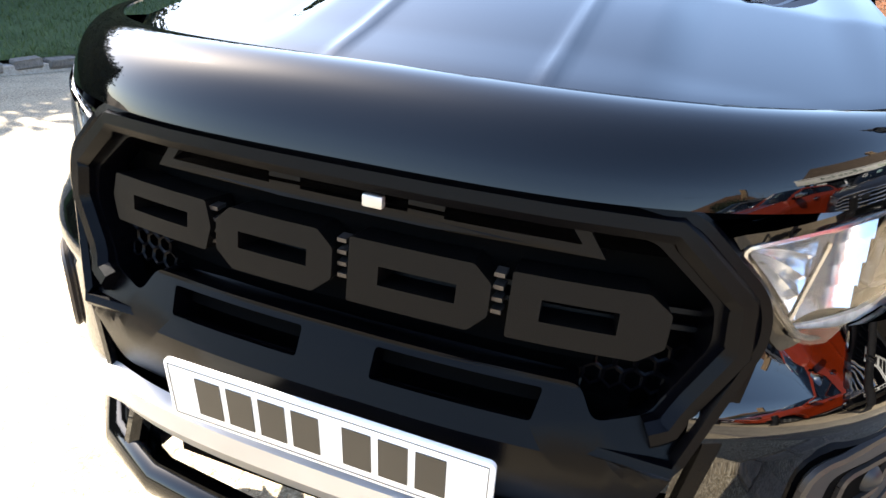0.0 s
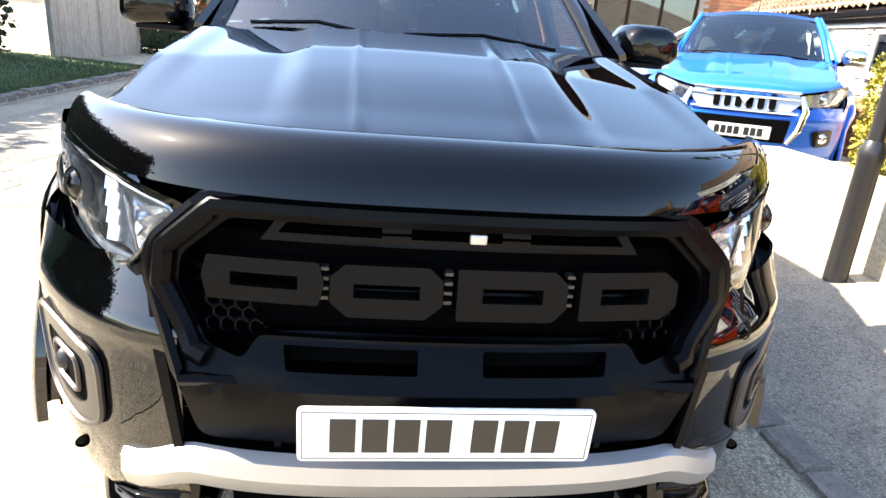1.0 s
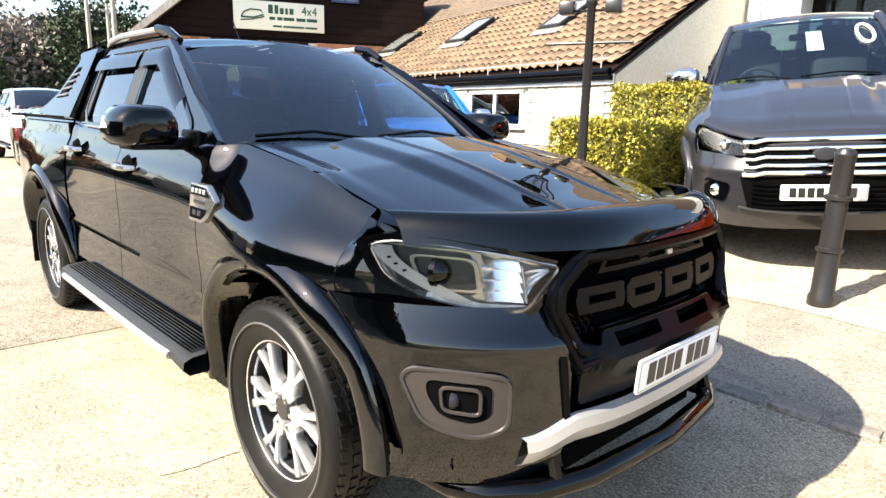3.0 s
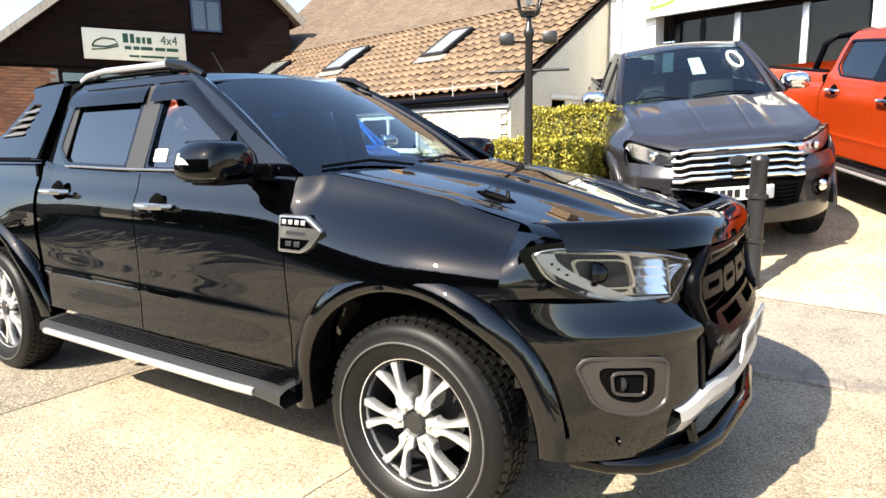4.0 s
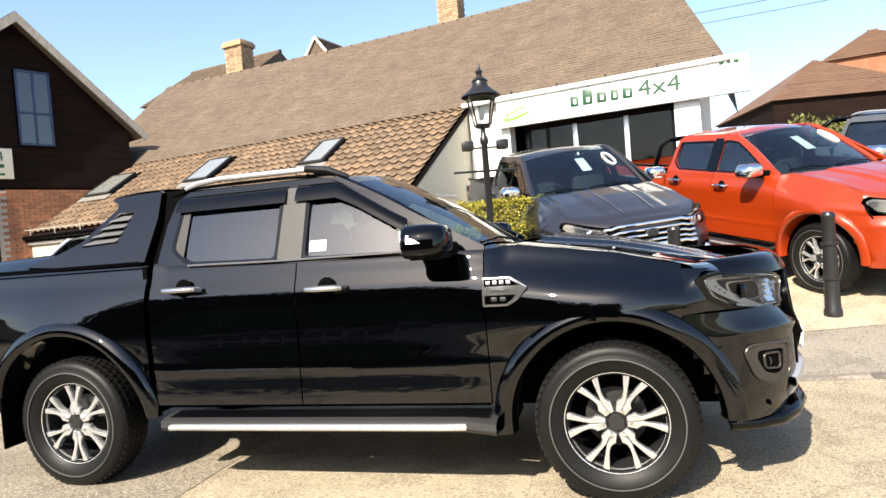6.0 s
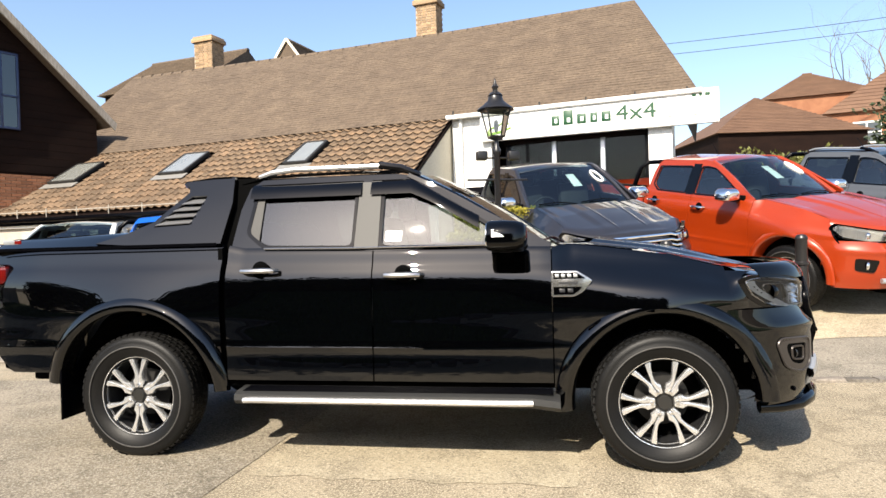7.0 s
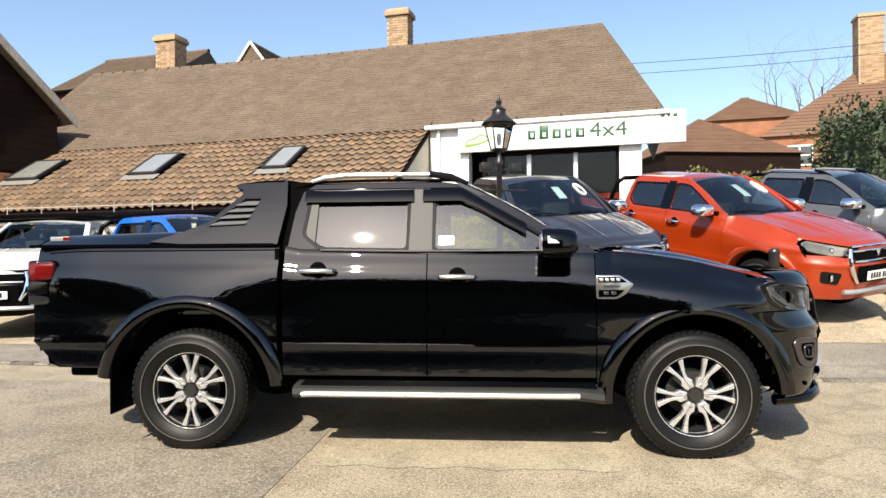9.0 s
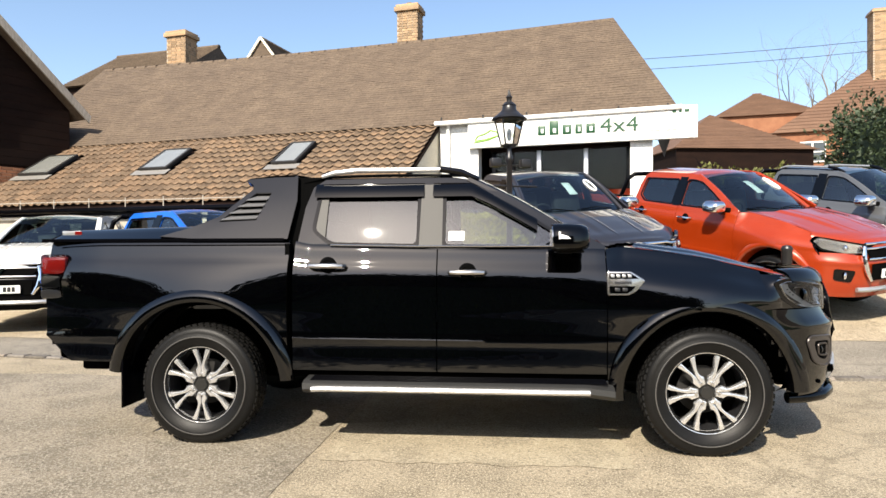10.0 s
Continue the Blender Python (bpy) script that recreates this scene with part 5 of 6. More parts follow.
        for sgn in (-1, 1):
            part("shield_blade", tube([(g(sgn * 0.46, 0.98) + 0.01, sgn * 0.46, 0.985), (g(sgn * 0.50, 0.86) + 0.012, sgn * 0.50, 0.86), (g(sgn * 0.47, 0.70) + 0.012, sgn * 0.47, 0.70), (g(sgn * 0.40, 0.60) + 0.012, sgn * 0.40, 0.58)], [0.02, 0.032, 0.03, 0.018], 8), CHROME, gr)
        em = part("emblem", lathe([(0.0, 0.02), (0.05, 0.018), (0.055, 0.0)], "z", 3), CHROME, gr, "plain bright triangle")
        em.matrix_local = pose(g(0, 0.93) + 0.012, 0, 0.93, 0, 86, 0)
        low = rounded([(-0.40, 0.78), (0.40, 0.78), (0.38, 0.58), (-0.38, 0.58)], 0.02)
        skin(low, car, "lower_grille", SHADE_BLACK, g)
        part("skid_trim", tube([(g(y, 0.47) + 0.004, y, 0.47) for y in span(-0.55, 0.55, 14)], 0.03, 8), SILVER, car)
    number_plate(car, g(0, 0.68) + 0.02, 0.66, 0)
    return car


# ---- vehicles ----


def parked(x, y, heading, drop=0.0):
    """A pose on the sloping ground: front axle at x, y, nose along heading."""
    d = radians(heading)
    f = Vector((math.cos(d), math.sin(d)))
    l = Vector((-f.y, f.x))
    h = lambda u, v: rise(x + f.x * u + l.x * v, y + f.y * u + l.y * v) + 0.012
    fore, aft = h(0, 0), h(-3.2, 0)
    ax = Vector((3.2 * f.x, 3.2 * f.y, fore - aft)).normalized()
    ay = Vector((1.6 * l.x, 1.6 * l.y, h(-1.6, 0.8) - h(-1.6, -0.8))).normalized()
    az = ax.cross(ay).normalized()
    ay = az.cross(ax)
    m = Matrix((ax, ay, az)).transposed().to_4x4()
    m.translation = (x, y, fore - drop)
    return m


main = pickup(Matrix(), BLACK, "glossy black double-cab pickup with block-pattern grille and load cover", "blocky", BRONZE, canopy=True, rails=True, group="")
front_blocky(main, BLACK)
GREYPAINT = paint_mat("grey_paint", (0.017, 0.016, 0.019), metal=0.15, coat_ior=1.36)
ORANGEPAINT = paint_mat("orange_paint", (0.27, 0.026, 0.002), metal=0.1, coat_ior=1.36)
BLUEPAINT = paint_mat("blue_paint", (0.006, 0.11, 0.52), metal=0.25)
WHITEPAINT = paint_mat("white_car_paint", (0.62, 0.62, 0.60))
PALEGREY = paint_mat("pale_grey_paint", (0.10, 0.104, 0.11), metal=0.4)
front_plain(pickup(parked(0.09, 3.96, -66), GREYPAINT, "dark grey double-cab pickup with chrome barred grille on the forecourt", "barred", hoop=False, sheet_at=0.12), GREYPAINT, "barred")
front_plain(pickup(parked(2.95, 4.20, -58), ORANGEPAINT, "bright orange double-cab pickup with chrome shield grille on the forecourt", "shield", sheet_at=-0.05), ORANGEPAINT, "shield")
front_plain(pickup(parked(5.5, 5.35, -55), PALEGREY, "mid grey double-cab truck with roof rails beside the orange one", "shield", rails=True), PALEGREY, "shield")
front_plain(pickup(parked(-4.35, 3.62, -30), BLUEPAINT, "bright blue double-cab pickup with slotted chrome grille", "slots"), BLUEPAINT, "slots")
front_plain(pickup(parked(-8.6, 4.4, -72), WHITEPAINT, "white double-cab pickup with black grille at the lot's edge", "shield"), WHITEPAINT, "shield", MATT)

# ---- shop building ----
TURN_B = -11.5
BM = pose(-2.45, 8.75, 0, 0, 0, TURN_B)   # u along the front, v backwards, z up


def built(name, bm, mat, label, cat, smooth=False):
    ob = part(name, bm, mat, None, "", smooth)
    ob.matrix_world = BM
    return tagged(ob, label, cat, kind="structure")


def brick_face(parent, u0, u1, z0, z1, y, holes=(), limit=300, mat=None, pale=None, flip=False, m=None):
    """Single bricks in stretcher bond, proud of a mortar sheet; the surplus is joined."""
    bw, bh, j = 0.215, 0.065, 0.010
    me = bpy.data.meshes.new("brick")
    b = box((0, 0, 0), (bw, 0.03, bh), 0.004)
    b.to_mesh(me)
    b.free()
    me.materials.append(mat or BRICK)
    rest, n, row = bmesh.new(), 0, 0
    z = z0 + bh / 2
    while z < z1:
        u = u0 + (bw / 2 if row % 2 else 0)
        while u < u1:
            if not any(a - bw / 2 < u < c + bw / 2 and d - bh / 2 < z < e + bh / 2 for a, c, d, e in holes):
                if n < limit:
                    o = new("brick", me)
                    o.parent = parent
                    o.location = (u, y + random.uniform(-0.002, 0.002), z)
                else:
                    add_box(rest, (u, y, z), (bw, 0.03, bh))
                n += 1
            u += bw + j
        z += bh + j
        row += 1
    if rest.verts:
        r = part("brickwork", rest, mat or BRICK, parent, smooth=False)
        tagged(r, kind="stuff")
    else:
        rest.free()


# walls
# Inner wall is coloured near-black to stand for the shaded shop interior.
shell = built("wall_shop", add_prism(add_box(bmesh.new(), (1.88, 3.25, 1.75), (4.66, 0.25, 4.3)), [(-12.2, -0.4), (-12.2, 3.9), (-0.45, 3.9), (-0.45, -0.4)], 1, 0.0, 0.25), STAIN_AND_SHADE, "inner wall of the shop, coloured dark to stand for shade", "wall")
built("wall_front", add_box(add_box(add_box(bmesh.new(), (0.34, 0.0, 1.75), (0.84, 0.30, 4.4)), (4.02, 0.0, 1.75), (0.42, 0.30, 4.4)), (2.3, 0.05, 3.68), (3.4, 0.25, 0.60)), WHITE, "white painted shop front wall", "wall")
built("wall_shop_end", box((4.10, 1.64, 1.75), (0.25, 2.97, 4.4)), WHITE, "white painted end wall", "wall")
built("shop_floor", box((1.97, 1.7, 0.66), (4.0, 2.85, 0.9)), PAVE, "dark shop floor", "floor")
door = built("door_1", box((1.45, 0.10, 2.0), (0.06, 0.08, 2.6)), MATT, "dark framed sliding shop doors", "door")
for u in (1.05, 2.0, 2.95, 3.78):
    p = part("door_post", box((u, 0.08, 2.2), (0.09, 0.10, 2.3), 0.008), MATT if u in (1.05, 3.78) else SILVER, door)
for u in (1.52, 2.47, 3.37):
    part("pane", box((u, 0.10, 2.2), (0.86, 0.008, 2.25)), SHOPGLASS, door)
part("door_head", box((2.4, 0.08, 3.30), (2.85, 0.12, 0.10), 0.006), STAIN_AND_SHADE, door)
tagged(part("display_desk", add_box(box((1.9, 2.0, 1.55), (1.4, 0.6, 0.75), 0.02), (3.2, 2.6, 1.8), (0.5, 0.4, 1.3), 0.02), STAIN_AND_SHADE), "dark desk and cabinet inside the shop", "desk").matrix_world = BM

# pent roof wall
pent_wall = built("wall_pent", add_box(bmesh.new(), (-6.1, -2.73, 0.95), (11.9, 0.22, 2.1)), MORTAR, "painted brick wall under the low roof", "wall")
PAINTBRICK = rough_mat("whitewashed_brick", (0.62, 0.55, 0.43), (0.74, 0.68, 0.56), 0.88, 1.5, 45, 0.4, 0.008, island=True)
brick_face(pent_wall, -4.9, -0.25, 0.95, 1.95, -2.852, [(-3.75, -2.0, 1.15, 1.85)], 300, PAINTBRICK)
brick_face(pent_wall, -6.6, -0.25, 0.10, 0.93, -2.852, [], 0, BRICK)
built("wall_pent_end", prism([(-2.84, -0.2), (-2.84, 1.98), (0.0, 3.80), (0.0, -0.2)], 0, -0.33, -0.12), CREAM, "cream rendered end wall of the low roof", "wall")
win = built("window_1", box((-2.87, -2.865, 1.20), (1.66, 0.10, 0.05), 0.008), WHITE, "white casement window in the brick wall", "window")
for u in (-3.62, -2.87, -2.12):
    part("window_frame", box((u, -2.865, 1.51), (0.06, 0.06, 0.60), 0.006), WHITE, win)
for z in (1.235, 1.79):
    part("window_rail", box((-2.87, -2.865, z), (1.56, 0.06, 0.05), 0.006), WHITE, win)
for u in (-3.245, -2.495):
    part("pane", box((u, -2.865, 1.51), (0.70, 0.006, 0.52)), DARKGLASS, win)
win2 = built("window_2", box((-0.225, -1.4, 2.05), (0.26, 0.9, 0.06), 0.008), WHITE, "small window in the cream end wall", "window")
part("pane", box((-0.118, -1.4, 1.6), (0.006, 0.8, 0.8)), DARKGLASS, win2)

# pantiled low roof
PP = radians(32.5)
PT = lambda u, d, h=0.0: (u, -d * math.cos(PP) - h * math.sin(PP) * 0.0, 3.95 - d * math.sin(PP) + h)
low_roof = built("roof_low", sheet(lambda u, d: PT(u, d, -0.03), (-12.4, -0.08), (0.0, 3.5), thick=0.05), STAIN_AND_SHADE, "low pent roof of weathered clay pantiles", "roof")
tile = bpy.data.meshes.new("pantile")
tw, tl = 0.205, 0.255
tb = sheet(lambda u, d: (u, -d, 0.022 * math.cos(2 * math.pi * (u + tw / 2) / tw * 0.98) + 0.030 - 0.018 + 0.030 * d / tl), span(-tw / 2, tw / 2 + 0.02, 7), (-0.03, tl), thick=0.012)
tb.to_mesh(tile)
tb.free()
tile.materials.append(PANTILE)
tile.shade_smooth()
# Opaque pale grey stands in for sky shine on the rooflight glass.
SKYPANE = plain_mat("sky_shine_pane", (0.22, 0.225, 0.21), 0.2, relief=0.0, vary=0.15, coat=1.0)
SKY_U = ((-9.98, -9.12), (-6.5, -5.83), (-3.2, -2.68))
count, rest = 0, bmesh.new()
cols, rows_n = int(12.2 / tw), int(3.5 / tl)
for i in range(cols):
    u = -0.22 - tw * i
    for k in range(rows_n):
        d = 0.06 + tl * k
        if any(a - 0.12 < u < b + 0.12 and 0.85 < d + 0.15 < 2.0 for a, b in SKY_U):
            continue
        lm = Matrix.Translation(PT(u + random.uniform(-0.006, 0.006), d, random.uniform(0, 0.008))) @ Matrix.Rotation(PP, 4, "X") @ Matrix.Rotation(random.uniform(-0.02, 0.02), 4, "Z")
        if u > -6.5 and count < 300:
            o = new("pantile", tile)
            o.parent, o.matrix_local = low_roof, lm
            count += 1
        else:
            before = len(rest.verts)
            rest.from_mesh(tile)
            rest.verts.ensure_lookup_table()
            bmesh.ops.transform(rest, matrix=lm, verts=rest.verts[before:])
rp = part("pantiles", rest, PANTILE, low_roof, "weathered pantiles")
tagged(rp, kind="stuff")
for a, b in SKY_U:
    s = built("roof_window", bmesh.new(), GREYTRIM, "grey framed rooflight in the pantiles", "window")
    w = (b - a)
    for c, sz in (((0, -0.03, 0.06), (w, 0.06, 0.09)), ((0, -1.0, 0.06), (w, 0.06, 0.09)), ((-w / 2, -0.52, 0.06), (0.07, 1.0, 0.09)), ((w / 2, -0.52, 0.06), (0.07, 1.0, 0.09))):
        part("window_frame", box(c, sz, 0.01), GREYTRIM, s)
    part("pane", box((0, -0.52, 0.085), (w - 0.06, 0.95, 0.02)), SKYPANE, s)
    part("flashing", box((0, -1.12, 0.04), (w + 0.24, 0.22, 0.012)), LEADGREY, s)
    s.matrix_world = BM @ Matrix.Translation(PT((a + b) / 2, 0.93, 0.02)) @ Matrix.Rotation(PP, 4, "X")
built("gutter", add_tube(tube([(-12.3, -2.98, 2.02), (-0.10, -2.98, 2.02)], 0.055, 10), [(-12.3, -2.94, 1.94), (-0.10, -2.94, 1.94)], 0.04, 4), MATT, "black gutter under the low roof", "gutter", True)
g2 = built("snow_guard", tube([(-12.2, -2.95, 2.20), (-0.15, -2.95, 2.20)], 0.010, 6), GREYWOOD, "pale grey rail along the roof's edge", "rail", True)
for k in range(14):
    part("guard_post", tube([(-12.0 + 0.9 * k, -2.95, 2.03), (-12.0 + 0.9 * k, -2.95, 2.26)], 0.012, 5), GREYWOOD, g2)
built("fascia", box((-6.2, -2.90, 1.93), (12.2, 0.03, 0.14)), WHITE, "white fascia board under the gutter", "trim")
built("flashing", box((-6.2, -0.02, 3.985), (12.0, 0.10, 0.05), 0.01), LEADGREY, "pale lead flashing where the two roofs meet", "trim")

# main roof: courses of plain tiles
RH, RN = 2.98, 3.20


def roof_course(k, n):
    a, b = k / n, (k + 1) / n
    left = lambda t: -12.25
    right = lambda t: 4.72 - 1.33 * t
    lo = (left(a), right(a), -0.25 + (RN + 0.25) * a, 3.86 + (RH + 0.1) * a)
    hi = (left(b), right(b), -0.25 + (RN + 0.25) * b, 3.86 + (RH + 0.1) * b)
    return lo, hi


bm = bmesh.new()
NC = 44
for k in range(NC):
    (l0, r0, v0, z0), (l1, r1, v1, z1) = roof_course(k, NC)
    sag = lambda u: -0.10 * math.sin(math.pi * (u + 12.25) / 17) * (k / NC)
    us = span(l0, r0, 100)
    vs = []
    for u in us:
        f = (u - l0) / (r0 - l0)
        uu = l1 + f * (r1 - l1)
        jit = random.uniform(-0.004, 0.006)
        vs.append([bm.verts.new((u, v0, z0 + sag(u) - 0.002 + jit)), bm.verts.new((u, v0 - 0.006, z0 + sag(u) + 0.005 + jit)), bm.verts.new((uu, v1, z1 + sag(uu) + 0.004))])
    for a, b in zip(vs, vs[1:]):
        bm.faces.new((a[0], b[0], b[1], a[1])), bm.faces.new((a[1], b[1], b[2], a[2]))
main_roof = built("roof_main", bm, ROOFTILE, "long steep roof of dark weathered plain tiles", "roof")
built("roof_back", sheet(lambda u, t: (u, 3.2 + 3.4 * t, 6.80 - 2.9 * t), (-12.25, 3.39), (0, 1)), ROOFTILE, "far slope of the tiled roof", "roof")
built("roof_hip", sheet(lambda s, t: ((4.72 + (3.39 - 4.72) * t), -0.25 + 6.85 * s + ((3.2 - (-0.25 + 6.85 * s)) * t), 3.86 + 2.96 * t), (0, 0.5, 1), (0, 1)), ROOFTILE, "hipped end of the tiled roof", "roof")
ridge = built("ridge", bmesh.new(), ROOFTILE, "row of rounded ridge tiles", "ridge")
rt_me = bpy.data.meshes.new("ridge_tile")
rb = sheet(lambda x, a: (x, 0.13 * math.cos(a), 0.11 * math.sin(a) - 0.02 + 0.02 * (x > 0)), (-0.2, 0.2), span(-0.2, math.pi + 0.2, 8), thick=0.012)
rb.to_mesh(rt_me)
rb.free()
rt_me.materials.append(ROOFTILE)
for k in range(38):
    u = -12.05 + 0.41 * k
    o = new("ridge_tile", rt_me)
    o.parent, o.location = ridge, (u, 3.2, 6.83 - 0.10 * math.sin(math.pi * (u + 12.25) / 17))
built("wall_gable_end", prism([(-0.1, -0.4), (-0.1, 3.9), (3.2, 6.75), (6.5, 3.9), (6.5, -0.4)], 0, -12.2, -12.0), STAIN_AND_SHADE, "dark boarded gable end", "wall")
built("roof_gutter", add_tube(tube([(-0.15, -0.30, 3.86), (4.75, -0.30, 3.90)], 0.05, 8), [(0.12, -0.20, 3.84), (0.12, -0.20, 1.0)], 0.04, 8), WHITE, "gutter and white downpipe on the shop front", "gutter", True)
for k in range(6):
    part("gutter_bracket", box((0.0 + 0.9 * k, -0.30, 3.93), (0.03, 0.03, 0.12)), GREYTRIM, bpy.data.objects["roof_gutter"])


def words(body, size, m, mat, parent, name="lettering"):
    c = bpy.data.curves.new(name, "FONT")
    c.body, c.size, c.extrude, c.align_x, c.align_y = body, size, 0.006, "LEFT", "BOTTOM_BASELINE"
    o = new(name, c)
    c.materials.append(mat)
    o.parent, o.matrix_local = parent, m
    return o


# shop sign
sign = tagged(new("shop_sign"), "long white shop fascia sign with green lettering", "sign")
sign.matrix_world = BM @ pose(0, -0.24, 0)
part("board", add_box(bmesh.new(), (2.80, 0, 3.62), (4.46, 0.10, 0.62), 0.01), WHITE, sign)
SM = lambda u, z: Matrix.Translation((u, -0.056, z)) @ Matrix.Rotation(math.pi / 2, 4, "X")
u = 2.03
for h, w in ((0.19, 0.15), (0.28, 0.18), (0.19, 0.17), (0.19, 0.13), (0.19, 0.17)):
    q = part("letter_bar", add_box(bmesh.new(), (u + w / 2, -0.054, 3.50 + h / 2), (w, 0.012, h), 0.004), GREEN, sign)
    part("letter_gap", add_box(bmesh.new(), (u + w / 2 + 0.01, -0.0612, 3.50 + 0.085), (w * 0.34, 0.003, 0.085)), WHITE, q)
    u += w + 0.08
words("4x4", 0.40, SM(3.24, 3.50) @ Matrix.Diagonal((1.22, 1, 1, 1)), GREEN, sign)
for u0, u1, z0, h, mt in ((1.50, 1.58, 3.50, 0.07, PALEGREEN), (1.60, 1.68, 3.50, 0.07, PALEGREEN), (1.70, 1.78, 3.50, 0.07, PALEGREEN), (4.16, 4.25, 3.47, 0.08, PALEGREEN), (4.27, 4.36, 3.47, 0.08, PALEGREEN), (4.47, 4.56, 3.47, 0.08, PALEGREEN), (4.58, 4.67, 3.47, 0.11, PALEGREEN), (4.58, 4.65, 3.80, 0.06, GREEN), (4.70, 4.75, 3.80, 0.06, GREEN), (4.80, 4.88, 3.80, 0.06, GREEN)):
    part("small_mark", add_box(bmesh.new(), ((u0 + u1) / 2, -0.054, z0 + h / 2), (u1 - u0, 0.010, h), 0.002), mt, sign)
part("vehicle_drawing", add_tube(tube([(0.72, -0.056, 3.46), (0.78, -0.056, 3.55), (0.95, -0.056, 3.60), (1.05, -0.056, 3.66), (1.18, -0.056, 3.62), (1.20, -0.056, 3.55), (0.95, -0.056, 3.48), (0.72, -0.056, 3.46)], 0.014, 5), [(0.70, -0.056, 3.42), (1.0, -0.056, 3.46), (1.22, -0.056, 3.54)], 0.012, 5), LIME, sign, "lime outline drawing")

# chimneys and roofs behind
def chimney(x, y, z, w, h):
    c = thing("chimney", pose(x, y, z, 0, 0, TURN_B), "brick chimney stack with a corbelled top", "chimney", "chimneys")
    part("shaft", box((0, 0, h / 2), (w, w * 0.8, h)), MORTAR, c)
    bh = 0.075
    bm = bmesh.new()
    for k in range(int(h / bh)):
        for i in range(4):
            o = 0.5 * (k % 2)
            for sy in (-1, 1):
                add_box(bm, ((i - 1.5 + o * 0.4) * w / 4, sy * w * 0.4, bh * (k + 0.5)), (w / 4 - 0.012, 0.03, bh - 0.012))
            for sx in (-1, 1):
                add_box(bm, (sx * w * 0.5, (i - 1.5) * w * 0.2, bh * (k + 0.5)), (0.03, w * 0.2 - 0.012, bh - 0.012))
    tagged(part("brickwork", bm, PALEBRICK, c, smooth=False), kind="stuff")
    part("cap", add_box(box((0, 0, h + 0.02), (w + 0.16, w * 0.8 + 0.16, 0.14), 0.01), (0, 0, h + 0.12), (w + 0.08, w * 0.8 + 0.08, 0.08), 0.01), PALEBRICK, c)
    part("pot", lathe([(0.09, h + 0.15), (0.11, h + 0.17), (0.10, h + 0.26), (0.08, h + 0.26)], "z", 14), PANTILE, c)
    return c


chimney(-4.0, 14.2, 6.2, 0.62, 2.15)
chimney(-12.4, 16.5, 6.6, 0.75, 2.0)


def far_house(name, m, w, d, eave, ridge_z, wall_mat, label, hip=0.0, tiles=None):
    """A plain house: walls, tiled roof with a hip or gables."""
    tiles = tiles or ROOFTILE2
    h = thing(name, m, label, "house")
    part("wall", box((0, 0, eave / 2 - 1), (w - 0.4, d - 0.4, eave + 2)), wall_mat, h)
    hw, hd = w / 2, d / 2
    v = [(-hw, -hd, eave), (hw, -hd, eave), (hw, hd, eave), (-hw, hd, eave), (-hw + hip, 0, ridge_z), (hw - hip, 0, ridge_z)]
    from_lists("roof", v, [(0, 1, 5, 4), (2, 3, 4, 5), (1, 2, 5), (3, 0, 4), (3, 2, 1, 0)], tiles, h)
    bm = bmesh.new()
    n = 24
    for k in range(n):
        t = k / n
        x0, x1, y, z = -hw + hip * t, hw - hip * t, -hd * (1 - t), eave + (ridge_z - eave) * t
        add_box(bm, ((x0 + x1) / 2, y, z + 0.02), (x1 - x0 + 0.04, 0.03, 0.03))
    tagged(part("tile_course", bm, tiles, h, smooth=False), kind="stuff")
    part("ridge_roll", tube([(-hw + hip, 0, ridge_z), (hw - hip, 0, ridge_z)], 0.10, 8), tiles, h)
    return h


ROOFTILE2 = rough_mat("red_brown_tile", (0.115, 0.062, 0.038), (0.165, 0.092, 0.056), 0.9, 0.8, 18, 0.5, 0.01, stretch=(1, 1, 3))


def house_window(h, x, y, z, w, ht, mullions=2):
    f = part("window", add_box(bmesh.new(), (x, y, z), (w, 0.08, ht), 0.01), WHITE, h, "white framed window")
    for k in range(mullions):
        cx = x - w / 2 + w * (k + 0.5) / mullions
        for zz in (z - ht * 0.23, z + ht * 0.23):
            part("pane", add_box(bmesh.new(), (cx, y - 0.043, zz), (w / mullions - 0.08, 0.01, ht * 0.40)), DARKGLASS, f)


far_house("rear_house", pose(-15.5, 21.2, 0, 0, 0, TURN_B), 5.2, 6.0, 7.6, 9.6, STAIN_AND_SHADE, "dark tiled house roof behind the shop", 0.0, ROOFTILE)
gb = far_house("gabled_house", pose(-9.6, 22.0, 0, 0, 0, 78), 7.0, 2.2, 7.75, 9.15, STAIN_AND_SHADE, "small gable with pale barge boards behind the roofs", 0.0, ROOFTILE)
part("barge_board", add_tube(tube([(-3.55, -1.15, 7.7), (-3.55, 0.0, 9.20)], 0.06, 4), [(-3.55, 0.0, 9.20), (-3.55, 1.15, 7.7)], 0.06, 4), CREAM, gb)
lr = far_house("low_house", pose(11.3, 35.0, 0, 0, 0, 10), 8.2, 8.2, 6.5, 9.15, STAIN_AND_SHADE, "low dark house with a brown pyramid roof", 4.1)
bh = far_house("brick_house", pose(17.1, 43.0, 0, 0, 0, -12), 6.6, 8.0, 9.9, 12.1, BRICK, "red brick house with a hipped tile roof", 3.0)
rh = far_house("tall_house", pose(24.6, 35.6, 0, 0, 0, -14), 19.0, 9.0, 7.7, 13.0, BRICK, "tall red brick house with a steep tile roof", 7.4)
chimney(21.3, 35.2, 10.3, 1.3, 4.7)
house_window(rh, -7.4, -4.35, 6.55, 1.35, 1.2)

